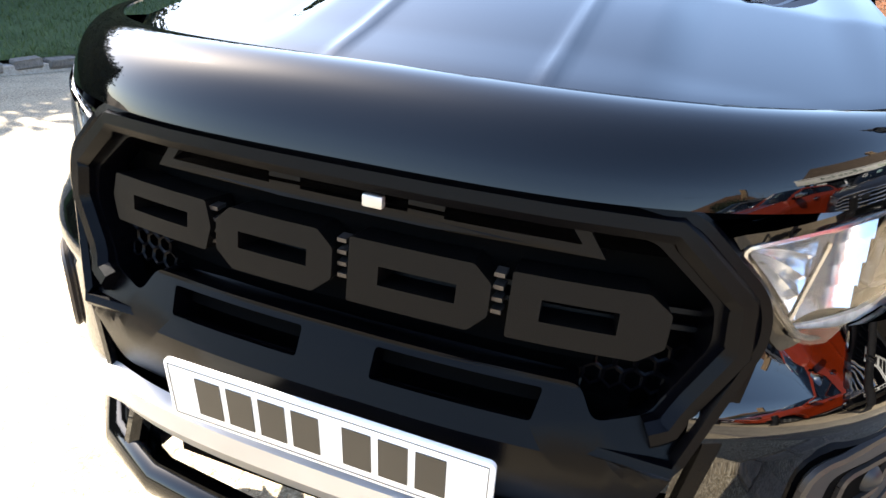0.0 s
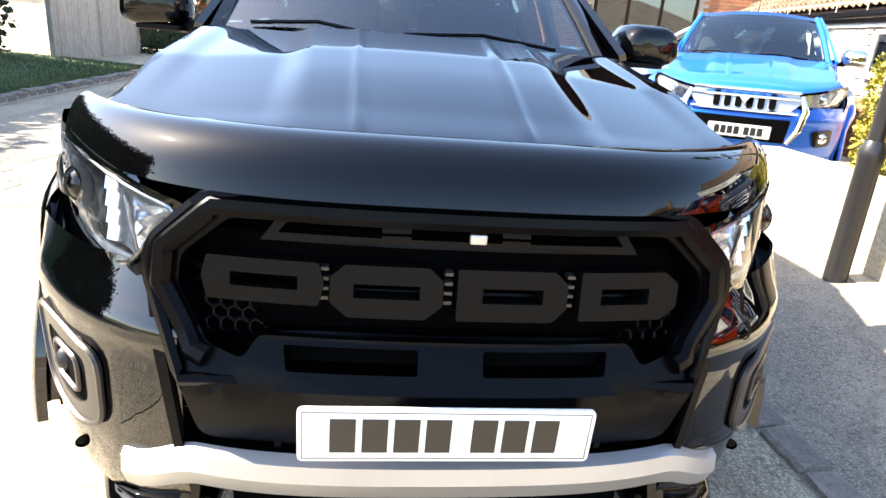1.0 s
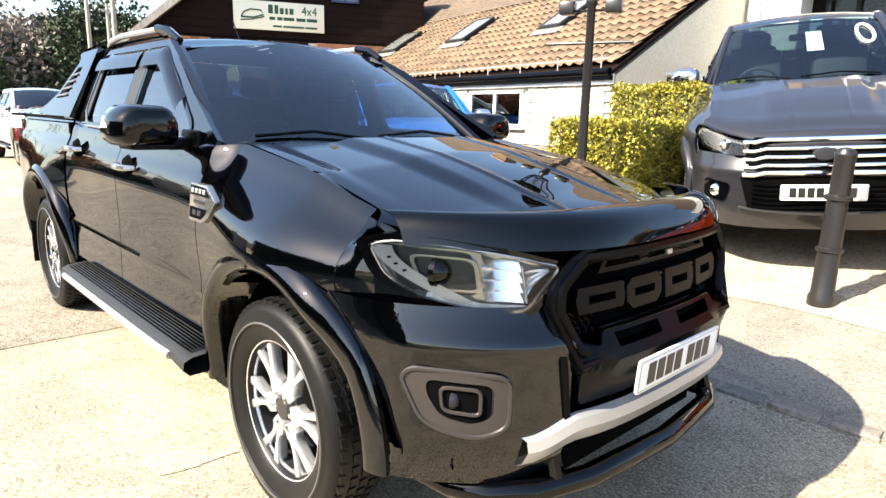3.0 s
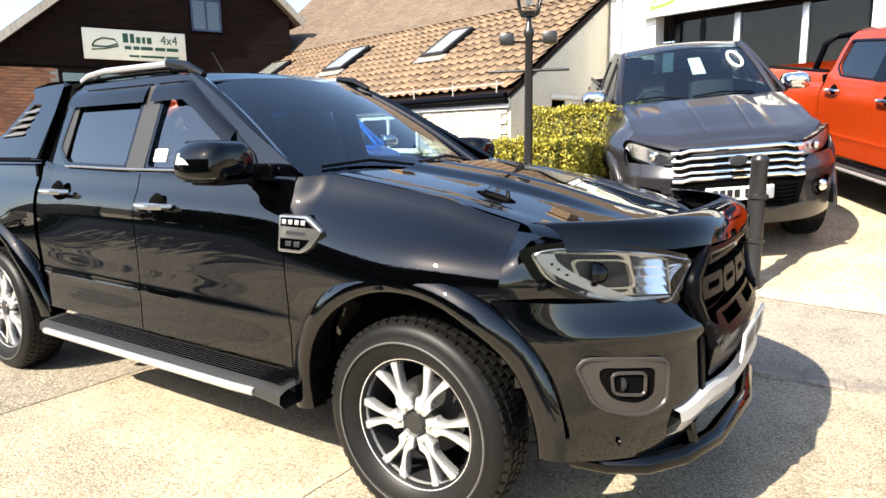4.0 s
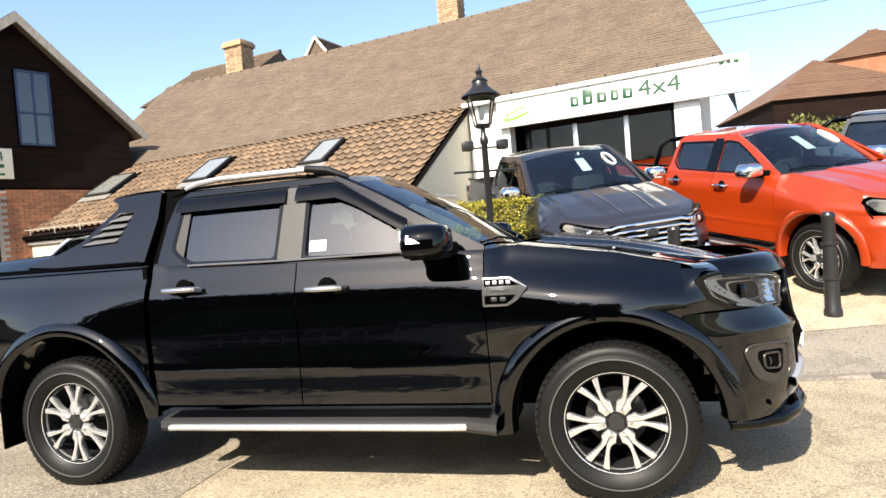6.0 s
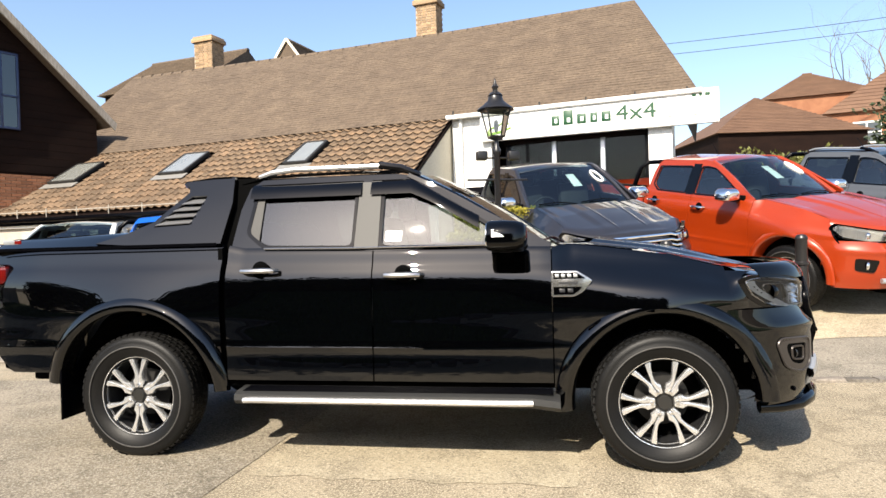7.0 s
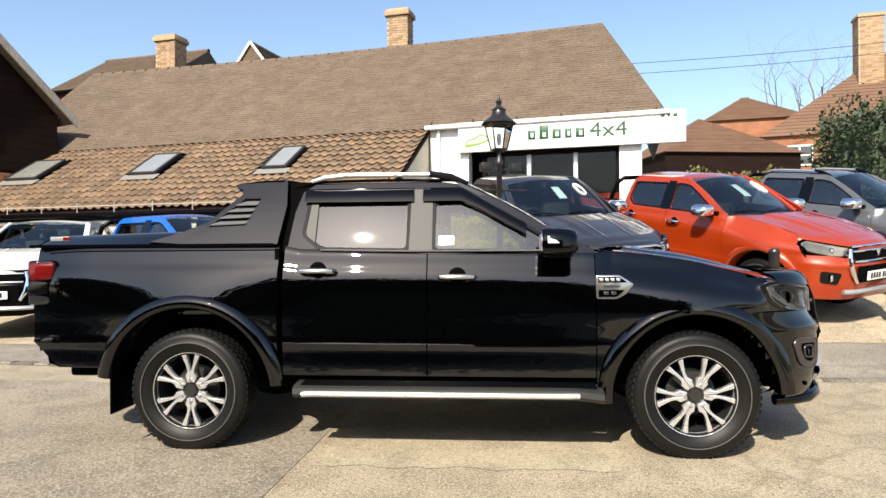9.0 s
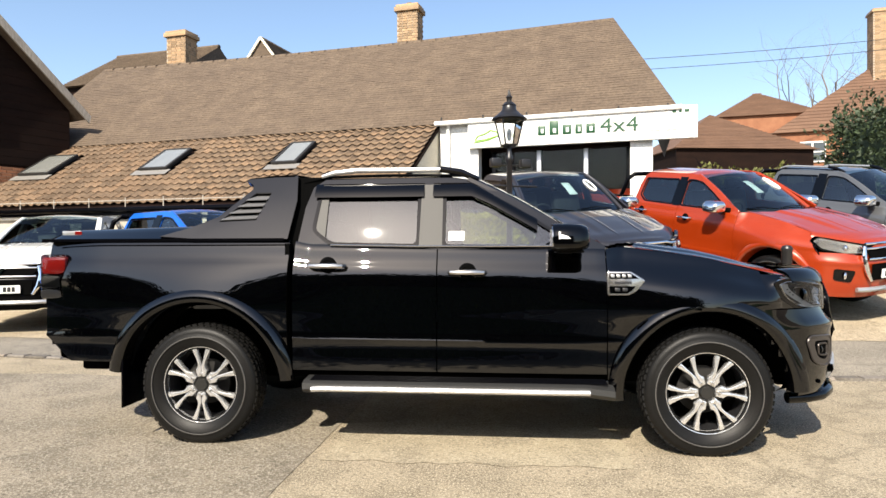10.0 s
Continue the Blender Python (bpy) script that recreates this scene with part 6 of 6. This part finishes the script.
# ---- dark barn ----
WM = pose(-14.33, 5.82, 0, 0, 0, 65.8)   # x along the gable, y into it


def barn_piece(name, bm, mat, label, cat):
    ob = part(name, bm, mat, None, "", False)
    ob.matrix_world = WM
    return tagged(ob, label, cat, kind="structure")


GABLE = lambda z: (-2.6 + max(0.0, z - 2.85) / 0.836, 5.05 - max(0.0, z - 4.78) / 0.93)
barn = barn_piece("wall_barn", prism([(-2.6, -0.3), (-2.6, 2.85), (2.52, 7.14), (5.05, 4.78), (5.05, -0.3)], 1, 0.0, 7.0), STAIN_AND_SHADE, "dark stained boarded barn gable", "wall")
for k in range(22):
    z = 3.24 + 0.19 * k
    a, b = GABLE(z + 0.19)
    if b - a > 0.3:
        part("board", add_box(bmesh.new(), ((a + b) / 2, -0.02, z + 0.09), (b - a, 0.03, 0.185), 0.004, Matrix.Rotation(0.0, 4, "X")), STAIN_AND_SHADE, barn, smooth=False)
brk = barn_piece("wall_barn_base", box((1.22, -0.06, 1.5), (7.64, 0.10, 3.3)), MORTAR, "brick lower wall of the barn", "wall")
brick_face(brk, -2.55, 4.9, 0.1, 3.2, -0.117, [(-0.6, 1.85, 0.6, 3.2)], 0, BRICK)
barn_piece("roof_barn", add_prism(prism([(-2.85, 2.66), (2.52, 7.14), (2.52, 7.32), (-2.95, 2.76)], 1, -0.35, 7.2), [(2.52, 7.14), (5.3, 4.55), (5.4, 4.66), (2.52, 7.32)], 1, -0.35, 7.2), ROOFTILE, "tiled barn roof", "roof")
barn_piece("barge_boards", add_prism(prism([(-2.9, 2.60), (2.52, 7.06), (2.52, 7.30), (-2.95, 2.74)], 1, -0.40, -0.352), [(2.52, 7.06), (5.35, 4.46), (5.4, 4.64), (2.52, 7.30)], 1, -0.40, -0.352), GREYWOOD, "pale barge boards along the gable", "trim")
bw = barn_piece("window_3", box((2.83, -0.06, 5.12), (0.78, 0.08, 1.82), 0.01), SHADE_BLACK, "tall blue-framed barn window with four panes", "window")
BLUEFRAME = plain_mat("slate_blue_frame", (0.02, 0.035, 0.09), 0.4)
for u in (2.48, 2.83, 3.18):
    part("window_frame", box((u, -0.11, 5.12), (0.05, 0.05, 1.78), 0.005), BLUEFRAME, bw)
for z in (4.25, 5.0, 5.99):
    part("window_rail", box((2.83, -0.11, z), (0.75, 0.05, 0.05), 0.005), BLUEFRAME, bw)
for u in (2.655, 3.005):
    for z, h in ((4.625, 0.69), (5.495, 0.93)):
        part("pane", box((u, -0.108, z), (0.30, 0.006, h)), DARKGLASS, bw)
shopw = barn_piece("window_4", box((0.62, -0.12, 1.9), (2.4, 0.06, 2.5)), SHADE_BLACK, "dark framed barn shop window", "window")
for u in (-0.55, 0.23, 1.01, 1.79):
    part("window_frame", box((u, -0.17, 1.9), (0.08, 0.06, 2.5), 0.005), STAIN_AND_SHADE, shopw)
for z in (0.7, 2.75, 3.12):
    part("window_rail", box((0.62, -0.17, z), (2.4, 0.06, 0.08), 0.005), STAIN_AND_SHADE, shopw)
for u in (-0.16, 0.62, 1.40):
    part("pane", box((u, -0.165, 1.72), (0.70, 0.006, 1.95)), GLASS, shopw)
    part("fanlight", box((u, -0.165, 2.94), (0.70, 0.006, 0.26)), GLASS, shopw)
part("shelf", box((0.62, -0.155, 1.45), (2.2, 0.006, 0.05)), SIGNCREAM, shopw)
bs = tagged(new("barn_sign"), "cream painted sign board with dark green lettering on the barn", "sign")
bs.matrix_world = WM @ pose(-0.02, -0.10, 3.42) @ Matrix.Diagonal((0.84, 1, 0.98, 1))
part("board", box((1.36, 0, 0.36), (2.72, 0.05, 0.72), 0.006), SIGNCREAM, bs)
words("4x4", 0.32, Matrix.Translation((2.02, -0.028, 0.42)) @ Matrix.Rotation(math.pi / 2, 4, "X"), GREEN, bs)
for u0, u1, z0, h in ((1.02, 1.16, 0.42, 0.22), (1.21, 1.32, 0.42, 0.22), (1.37, 1.48, 0.42, 0.15), (1.53, 1.61, 0.42, 0.15), (1.66, 1.78, 0.42, 0.15), (1.05, 1.22, 0.26, 0.08), (1.28, 1.44, 0.26, 0.08), (1.47, 1.80, 0.26, 0.08), (1.86, 2.14, 0.26, 0.08), (2.18, 2.50, 0.26, 0.08), (1.15, 1.42, 0.08, 0.05), (1.46, 2.10, 0.08, 0.05), (2.14, 2.50, 0.08, 0.05)):
    part("letter_bar", add_box(bmesh.new(), ((u0 + u1) / 2, -0.028, z0 + h / 2), (u1 - u0, 0.008, h)), GREEN, bs)
part("vehicle_drawing", add_tube(tube([(0.22, -0.03, 0.30), (0.30, -0.03, 0.42), (0.50, -0.03, 0.50), (0.80, -0.03, 0.48), (0.88, -0.03, 0.38), (0.60, -0.03, 0.30), (0.22, -0.03, 0.30)], 0.02, 5), [(0.20, -0.03, 0.22), (0.55, -0.03, 0.25), (0.90, -0.03, 0.33)], 0.016, 5), GREEN, bs, "green outline drawing")

# ---- street things ----


def lamp_post(x, y):
    z0 = rise(x, y) - 0.18
    p = thing("street_lamp", pose(x, y, z0, 0, 0, 20), "black iron lamp post with a four-sided lantern", "lamp post")
    part("base", lathe([(0.0, 0.0), (0.075, 0.0), (0.075, 0.10), (0.062, 0.16), (0.060, 0.85), (0.066, 0.88), (0.066, 0.92), (0.045, 0.97)], "z", 20), IRON, p)
    part("shaft", lathe([(0.040, 0.95), (0.032, 2.25), (0.045, 2.27), (0.045, 2.31), (0.025, 2.35), (0.020, 2.42)], "z", 16), IRON, p)
    part("cross_bar", add_tube(tube([(-0.34, 0, 1.98), (0.34, 0, 1.98)], 0.012, 8), [(0.0, 0, 1.98), (0.0, 0, 2.02)], 0.03, 8), IRON, p)
    for s in (-1, 1):
        part("flood_lamp", add_box(add_tube(bmesh.new(), [(0, 0, 2.22), (s * 0.13, 0, 2.22)], 0.01, 6), (s * 0.18, -0.03, 2.24), (0.12, 0.10, 0.10), 0.015), IRON, p, "small black floodlight")
    lan = part("lantern", lathe([(0.07, 2.42), (0.075, 2.44), (0.06, 2.45)], "z", 4), IRON, p, "glazed lantern with a domed cap")
    lo, hi, zb, zt = 0.085, 0.150, 2.45, 2.74
    for k in range(4):
        a, b = math.pi / 2 * k + math.pi / 4, math.pi / 2 * (k + 1) + math.pi / 4
        c = [(lo * 1.2 * math.cos(a), lo * 1.2 * math.sin(a), zb), (hi * 1.2 * math.cos(a), hi * 1.2 * math.sin(a), zt), (hi * 1.2 * math.cos(b), hi * 1.2 * math.sin(b), zt), (lo * 1.2 * math.cos(b), lo * 1.2 * math.sin(b), zb)]
        part("lantern_bar", tube([c[0], c[1]], 0.009, 6), IRON, lan)
        part("pane", filled([(0, 0), (0, 1), (1, 1), (1, 0)], [], lambda s, t: tuple((c[0][i] * (1 - t) + c[1][i] * t) * (1 - s) + (c[3][i] * (1 - t) + c[2][i] * t) * s for i in range(3))), CLEAR, lan)
        part("lantern_rail", tube([c[1], c[2]], 0.012, 6), IRON, lan)
        part("lantern_sill", tube([c[0], c[3]], 0.010, 6), IRON, lan)
    part("cap", lathe([(0.205, 2.745), (0.19, 2.765), (0.14, 2.80), (0.085, 2.85), (0.075, 2.90), (0.085, 2.905), (0.05, 2.94), (0.028, 2.95), (0.028, 2.98), (0.040, 3.0), (0.018, 3.03), (0.012, 3.07), (0.0, 3.10)], "z", 20), IRON, lan)
    part("bulb", lathe([(0.0, 2.50), (0.02, 2.51), (0.03, 2.58), (0.02, 2.63), (0.0, 2.64)], "z", 12), WHITE, lan)


lamp_post(-1.16, 2.48)


def bollard(m):
    b = thing("bollard", m, "black iron bollard with raised rings on the forecourt edge", "bollard", "bollards")
    part("post", lathe([(0.0, 0.0), (0.085, 0.0), (0.085, 0.06), (0.072, 0.09), (0.068, 0.38), (0.062, 0.70), (0.060, 0.97), (0.066, 0.985), (0.066, 1.0), (0.045, 1.03), (0.0, 1.04)], "z", 18), IRON, b)
    for z in (0.38, 0.72):
        part("ring", lathe([(0.066, z - 0.02), (0.082, z - 0.012), (0.082, z + 0.012), (0.064, z + 0.02)], "z", 18), IRON, b)
    return b


b0 = bollard(pose(0.63, 2.73, rise(0.63, 2.73), 0, 1.0, 0))
for x, y, tilt in ((2.09, 2.95, 0.5), (3.75, 3.35, -0.5)):
    copy_thing(b0, pose(x, y, rise(x, y), tilt, 0, 30))

# planter and golden hedge
pl = thing("planter", pose(0, 0, 0), "pale rendered planter wall with a raised bed", "planter")
part("front_wall", prism([(-2.35, 2.62), (-0.94, 2.66), (-0.98, 2.82), (-2.35, 2.78)], 2, 0.02, 0.74, 0.01), CONCRETE, pl)
part("side_wall", prism([(-0.94, 2.66), (-0.78, 4.9), (-0.92, 4.9), (-1.08, 2.80)], 2, 0.05, 0.76, 0.01), CONCRETE, pl)
part("soil", prism([(-2.35, 2.75), (-0.98, 2.78), (-0.86, 4.9), (-2.35, 4.9)], 2, 0.02, 0.66), BARK, pl)


def leaf_shell(name, lo, hi, n, size, mat, label, cat, seed, lump=0.05, core=True, kind=""):
    """A clipped hedge: a leafy crust of small blades over a dark core that stands for inner shade."""
    rnd = random.Random(seed)
    verts, faces = [], []
    ext = [hi[i] - lo[i] for i in range(3)]
    areas = [ext[1] * ext[2]] * 2 + [ext[0] * ext[2]] * 2 + [ext[0] * ext[1]]
    tot = sum(areas)
    for _ in range(n):
        r, side = rnd.uniform(0, tot), 0
        while r > areas[side]:
            r -= areas[side]
            side += 1
        p = [rnd.uniform(lo[i], hi[i]) for i in range(3)]
        ax = side // 2
        p[ax] = hi[ax] if side in (1, 3, 4) else lo[ax]
        q = Vector(p)
        nz = noise.noise(q * 3.0) * lump * 1.6 + noise.noise(q * 9.0) * lump * 0.8
        nrm = Vector((0, 0, 0))
        nrm[ax] = 1 if side in (1, 3, 4) else -1
        q += nrm * (nz - rnd.random() ** 2 * size * 2.2)
        d = (nrm * 0.7 + Vector((rnd.gauss(0, 1), rnd.gauss(0, 1), rnd.gauss(0, 1) + 0.4))).normalized()
        s = d.orthogonal().normalized()
        s.rotate(Matrix.Rotation(rnd.uniform(0, 6.3), 3, d))
        L = size * rnd.uniform(0.7, 1.5)
        k = len(verts)
        up = d.cross(s) * 0.12 * L
        verts += [q, q + d * L * 0.5 + s * L * 0.34 + up, q + d * L, q + d * L * 0.5 - s * L * 0.34 + up]
        faces += [(k, k + 1, k + 2), (k, k + 2, k + 3)]
    t = thing(name, Matrix(), label, cat, kind=kind)
    from_lists("foliage", verts, faces, mat, t)
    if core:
        # Dark box whose colour stands in for the shade between the leaves.
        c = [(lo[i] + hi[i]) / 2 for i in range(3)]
        part("inner_core", box(c, [max(0.05, e - size * 3.0) for e in ext], min(ext) * 0.1), CONIFER if mat is not HEDGELEAF else HEDGE_DEPTH_SHADE, t)
    return t


# Darkened leaf colour, for shade in the depth of the golden hedge.
HEDGE_DEPTH_SHADE = rough_mat("hedge_inner_shade", (0.05, 0.05, 0.008), (0.09, 0.08, 0.012), 0.8, 4, 30, 0.8, 0.02)
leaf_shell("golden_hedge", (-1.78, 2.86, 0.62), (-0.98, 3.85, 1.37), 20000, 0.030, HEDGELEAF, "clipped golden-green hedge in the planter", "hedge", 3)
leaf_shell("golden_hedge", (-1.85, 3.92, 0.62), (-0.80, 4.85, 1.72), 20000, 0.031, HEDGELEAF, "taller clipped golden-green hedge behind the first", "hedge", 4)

# kerb of granite setts
kerb = tagged(part("kerb", sheet(lambda x, v: (x, kerb_y(x) + 0.14 * v, 0.008 + rise(x, kerb_y(x) + 0.14 * v)), span(-14, 14, 112), (0, 1)), PAVE, None, "", False), "flush granite sett kerb beside the road", "kerb", kind="structure")
sett = []
for k in range(4):
    me = bpy.data.meshes.new("sett")
    b = box((0, 0, 0), (0.205 + 0.02 * k, 0.125, 0.05), 0.012)
    for v in b.verts:
        v.co += Vector((random.uniform(-0.006, 0.006), random.uniform(-0.006, 0.006), random.uniform(-0.004, 0.004)))
    b.to_mesh(me)
    b.free()
    me.materials.append(STONE)
    sett.append(me)
x = -9.0
while x < 9.0:
    o = new("sett", random.choice(sett))
    o.parent = kerb
    y = kerb_y(x) + 0.07
    o.matrix_local = pose(x, y, rise(x, y) + random.uniform(-0.006, 0.004), random.uniform(-2, 2), random.uniform(-2, 2), math.degrees(math.atan2(kerb_y(x + 0.1) - kerb_y(x - 0.1), 0.2)))
    x += 0.262

# verge over the road
def verge_y(x):
    return -4.80 - 1.6 * step(-3.2, 0.5, x) + 0.55 * step(-9.5, -22, x)


def verge_z(x, d):
    return 0.11 + 0.16 * min(d, 2.4) ** 0.8 * (1 - 0.7 * step(-9.0, -12.0, x))


vg = tagged(part("verge", sheet(lambda x, d: (x, verge_y(x) - 0.12 - d, verge_z(x, d)), span(-13.0, 10, 92), (0, 0.2, 0.5, 0.9, 1.5, 2.4, 4, 8, 20, 60)), GRASS), "mown grass verge across the road", "grass", kind="structure")
rnd = random.Random(11)
verts, faces = [], []
for _ in range(26000):
    x, d = rnd.uniform(-12.8, 1.0), rnd.random() ** 1.6 * 3.6
    q = Vector((x, verge_y(x) - 0.13 - d, verge_z(x, d)))
    h, a = rnd.uniform(0.025, 0.075), rnd.uniform(0, 6.3)
    s = Vector((math.cos(a), math.sin(a), 0)) * 0.006
    k = len(verts)
    verts += [q - s, q + s, q + Vector((rnd.gauss(0, 0.02), rnd.gauss(0, 0.02), h))]
    faces.append((k, k + 1, k + 2))
tagged(from_lists("grass", verts, faces, BLADE), "short green grass blades on the verge", "grass", kind="stuff")
vk = tagged(part("verge_kerb", sheet(lambda x, k: (x, verge_y(x) - (0, 0.0, 0.13, 0.13)[k], (-0.02, 0.075, 0.075, -0.02)[k]), span(-30, 4, 136), range(4)), MORTAR, None, "", False), "low stone kerb along the verge", "kerb", kind="structure")
x = -16.0
while x < 2.0:
    o = new("kerb_stone", random.choice(sett))
    o.parent = vk
    o.matrix_local = pose(x, verge_y(x) - 0.06, 0.072 + random.uniform(-0.01, 0.015), random.uniform(-4, 4), random.uniform(-4, 4), math.degrees(math.atan2(verge_y(x + 0.1) - verge_y(x - 0.1), 0.2))) @ Matrix.Diagonal((1.0, 1.1, 1.6, 1))
    x += 0.27
tagged(part("driveway", sheet(lambda x, d: (x, verge_y(x) - 0.13 - d, 0.08 + 0.02 * d), span(-19, -13, 12), span(0, 8, 8)), LOT), "pale gravel driveway beside the verge", "driveway", kind="structure")


def fence_panel(x0, x1, y0, y1, h, mat, label, horizontal=False):
    f = thing("fence", pose(0, 0, 0), label, "fence", "fences")
    L = math.hypot(x1 - x0, y1 - y0)
    m = pose(x0, y0, 0.1, 0, 0, math.degrees(math.atan2(y1 - y0, x1 - x0)))
    n = max(1, int(L / (1.8 if not horizontal else 2.2)))
    for k in range(n + 1):
        part("post", box((0, 0, h / 2), (0.11, 0.11, h + 0.15), 0.01, m @ pose(L * k / n, 0, 0)), mat, f, smooth=False)
    if horizontal:
        for k in range(4):
            part("rail", box((0, 0, 0), (L, 0.05, 0.12), 0.008, m @ pose(L / 2, -0.04, h * (0.2 + 0.24 * k))), mat, f, smooth=False)
    else:
        k, x = 0, 0.0
        while x < L:
            part("plank", box((0, 0, 0), (0.145, 0.022, h), 0.004, m @ pose(x + 0.07, random.uniform(-0.004, 0.004), h / 2)), mat, f, smooth=False)
            x += 0.15


fence_panel(-12.6, -17.0, -6.7, -6.5, 1.9, GREYWOOD, "tall weathered grey board fence")
fence_panel(-20.5, -27.5, -5.4, -4.2, 1.7, FENCEWOOD, "brown post and rail fence before the copper hedge", True)
leaf_shell("copper_hedge", (-30.0, -5.4, 0.1), (-21.0, -4.4, 2.3), 15000, 0.13, BEECH, "copper-leaved beech hedge along the lane", "hedge", 5, 0.25).matrix_world = pose(-25.5, -4.9, 0, 0, 0, -11) @ pose(25.5, 4.9, 0)
leaf_shell("copper_hedge", (-46.0, -3.6, 0.1), (-29.5, -2.4, 2.6), 14000, 0.17, BEECH, "long copper-leaved hedge further down the lane", "hedge", 6, 0.3).matrix_world = pose(-30.0, -3.0, 0, 0, 0, -12) @ pose(30.0, 3.0, 0)
leaf_shell("dark_shrub", (-19.6, -7.6, 0.1), (-17.2, -5.6, 1.2), 5000, 0.10, CONIFER, "dark evergreen shrub by the driveway", "shrub", 7, 0.3)
leaf_shell("evergreen_hedge", (-12.4, -9.6, 0.2), (1.5, -7.5, 3.6), 26000, 0.13, CONIFER, "tall dark evergreen hedge behind the verge", "hedge", 8, 0.35)
leaf_shell("evergreen_hedge", (-60.0, 1.8, 0.0), (-50.0, 6.5, 4.2), 12000, 0.28, CONIFER, "dark clipped evergreen hedge at the lane's end", "hedge", 9, 0.4)
leaf_shell("evergreen_tree", (-66.0, 9.0, 0.0), (-58.0, 15.0, 5.5), 12000, 0.40, CONIFER, "broad dark evergreen at the end of the lane", "tree", 10, 1.6)
leaf_shell("evergreen_shrub", (11.9, 18.5, 1.0), (16.5, 22.0, 6.1), 16000, 0.16, CONIFER, "large dark green shrub beside the brick house", "shrub", 12, 0.9)
leaf_shell("garden_hedge", (5.9, 19.0, 1.0), (9.8, 20.2, 3.9), 9000, 0.13, OLIVE, "yellow-green garden hedge before the houses", "hedge", 13, 0.3)


def bare_tree(x, y, z, h, seed, mat=BARK, ivy=False, depth=5):
    """A leafless tree: tapered trunk, limbs and fine twigs."""
    rnd = random.Random(seed)
    t = thing("bare_tree", pose(x, y, z), "leafless tree with fine twigs" + (" and an ivy-clad trunk" if ivy else ""), "tree", "bare trees")
    bm_t, bm_b = bmesh.new(), bmesh.new()

    def grow(p, d, L, r, level):
        pts, rs = [p.copy()], [r]
        n = 3
        for k in range(n):
            d = (d + Vector((rnd.gauss(0, 0.16), rnd.gauss(0, 0.16), rnd.gauss(0.04, 0.08)))).normalized()
            p = p + d * L / n
            pts.append(p.copy())
            rs.append(r * (1 - 0.38 * (k + 1) / n))
        add_tube(bm_t if level == 0 else bm_b, pts, rs, 8 if level < 2 else 4 if level < 4 else 3, level < 2)
        if level >= depth:
            return
        for _ in range(4 if level == 0 else 3):
            i = rnd.choice((1, 2, 3, 3))
            a = rnd.uniform(0, 6.3)
            side = d.orthogonal().normalized()
            side.rotate(Matrix.Rotation(a, 3, d))
            nd = (d * rnd.uniform(0.6, 1.0) + side * rnd.uniform(0.5, 0.9)).normalized()
            grow(pts[i], nd, L * rnd.uniform(0.55, 0.75), rs[i] * rnd.uniform(0.45, 0.65), level + 1)
    grow(Vector((0, 0, 0)), Vector((0, 0, 1)), h * 0.42, h * 0.028, 0)
    part("trunk", bm_t, mat, t)
    part("crown", bm_b, mat, t)


bare_tree(27.0, 52.0, 2.0, 19.0, 21)
bare_tree(29.5, 50.0, 2.0, 19.5, 22)
leaf_shell("evergreen_tree", (-56.0, 10.6, 0.0), (-50.0, 16.2, 7.4), 14000, 0.34, CONIFER, "dark conifer clump behind the lane's hedge", "tree", 14, 1.7)
leaf_shell("brown_thicket", (-60.0, 2.6, 0.0), (-53.0, 10.4, 6.6), 16000, 0.34, TWIG, "brown leafless thicket at the lane's end", "shrub", 15, 1.9)
bare_tree(-26.5, 19.0, 0, 9.5, 23, TWIG)
for k in range(9):
    bare_tree(-70 - 6 * (k % 3), 2 + 5.0 * k, 0, 11 + (k * 37 % 5), 30 + k, TWIG, depth=4)
for k in range(5):
    bare_tree(-58 - 7 * (k % 2), -8 - 7.0 * k, 0, 10 + (k * 17 % 4), 50 + k, TWIG, depth=4)


def pole(x, y, h):
    p = thing("telegraph_pole", pose(x, y, 0), "weathered wooden telegraph pole", "pole", "poles")
    part("shaft", lathe([(0.0, -0.2), (0.13, -0.2), (0.10, h), (0.0, h)], "z", 10), GREYWOOD, p)
    part("cross_arm", box((0, 0, h - 0.4), (0.1, 1.0, 0.1), 0.01), GREYWOOD, p)


for x, y, h in ((-40.0, 9.2, 8.5), (-46.0, 12.0, 8.0), (-34.0, 8.8, 9.5)):
    pole(x, y, h)
for y0, z0 in ((28.0, 10.6), (28.5, 10.2)):
    pts = [(4.5 + 40 * s, y0 + 3 * s, z0 + 6.0 * s - 1.2 * math.sin(math.pi * s)) for s in span(0, 1, 16)]
    tagged(part("overhead_cable", tube(pts, 0.016, 4), INK), "thin dark overhead cable", "cable")
BACKHILL = rough_mat("far_woods", (0.16, 0.13, 0.10), (0.24, 0.20, 0.15), 0.95, 0.05, 0.6, 0.4, 0.3)
hill = tagged(part("backdrop", sheet(lambda a, k: ((180 + 30 * k) * math.cos(a), (180 + 30 * k) * math.sin(a), (-3, 14 + 4 * math.sin(7 * a) + 2.0 * math.sin(23 * a), 9)[k]), span(0.2, 2 * math.pi + 0.2, 160), range(3)), BACKHILL), "distant brown wooded hills", "hill", kind="structure")
front_plain(pickup(parked(-15.5, 1.9, 0), WHITEPAINT, "white double-cab pickup parked down the lane", "shield"), WHITEPAINT, "shield")
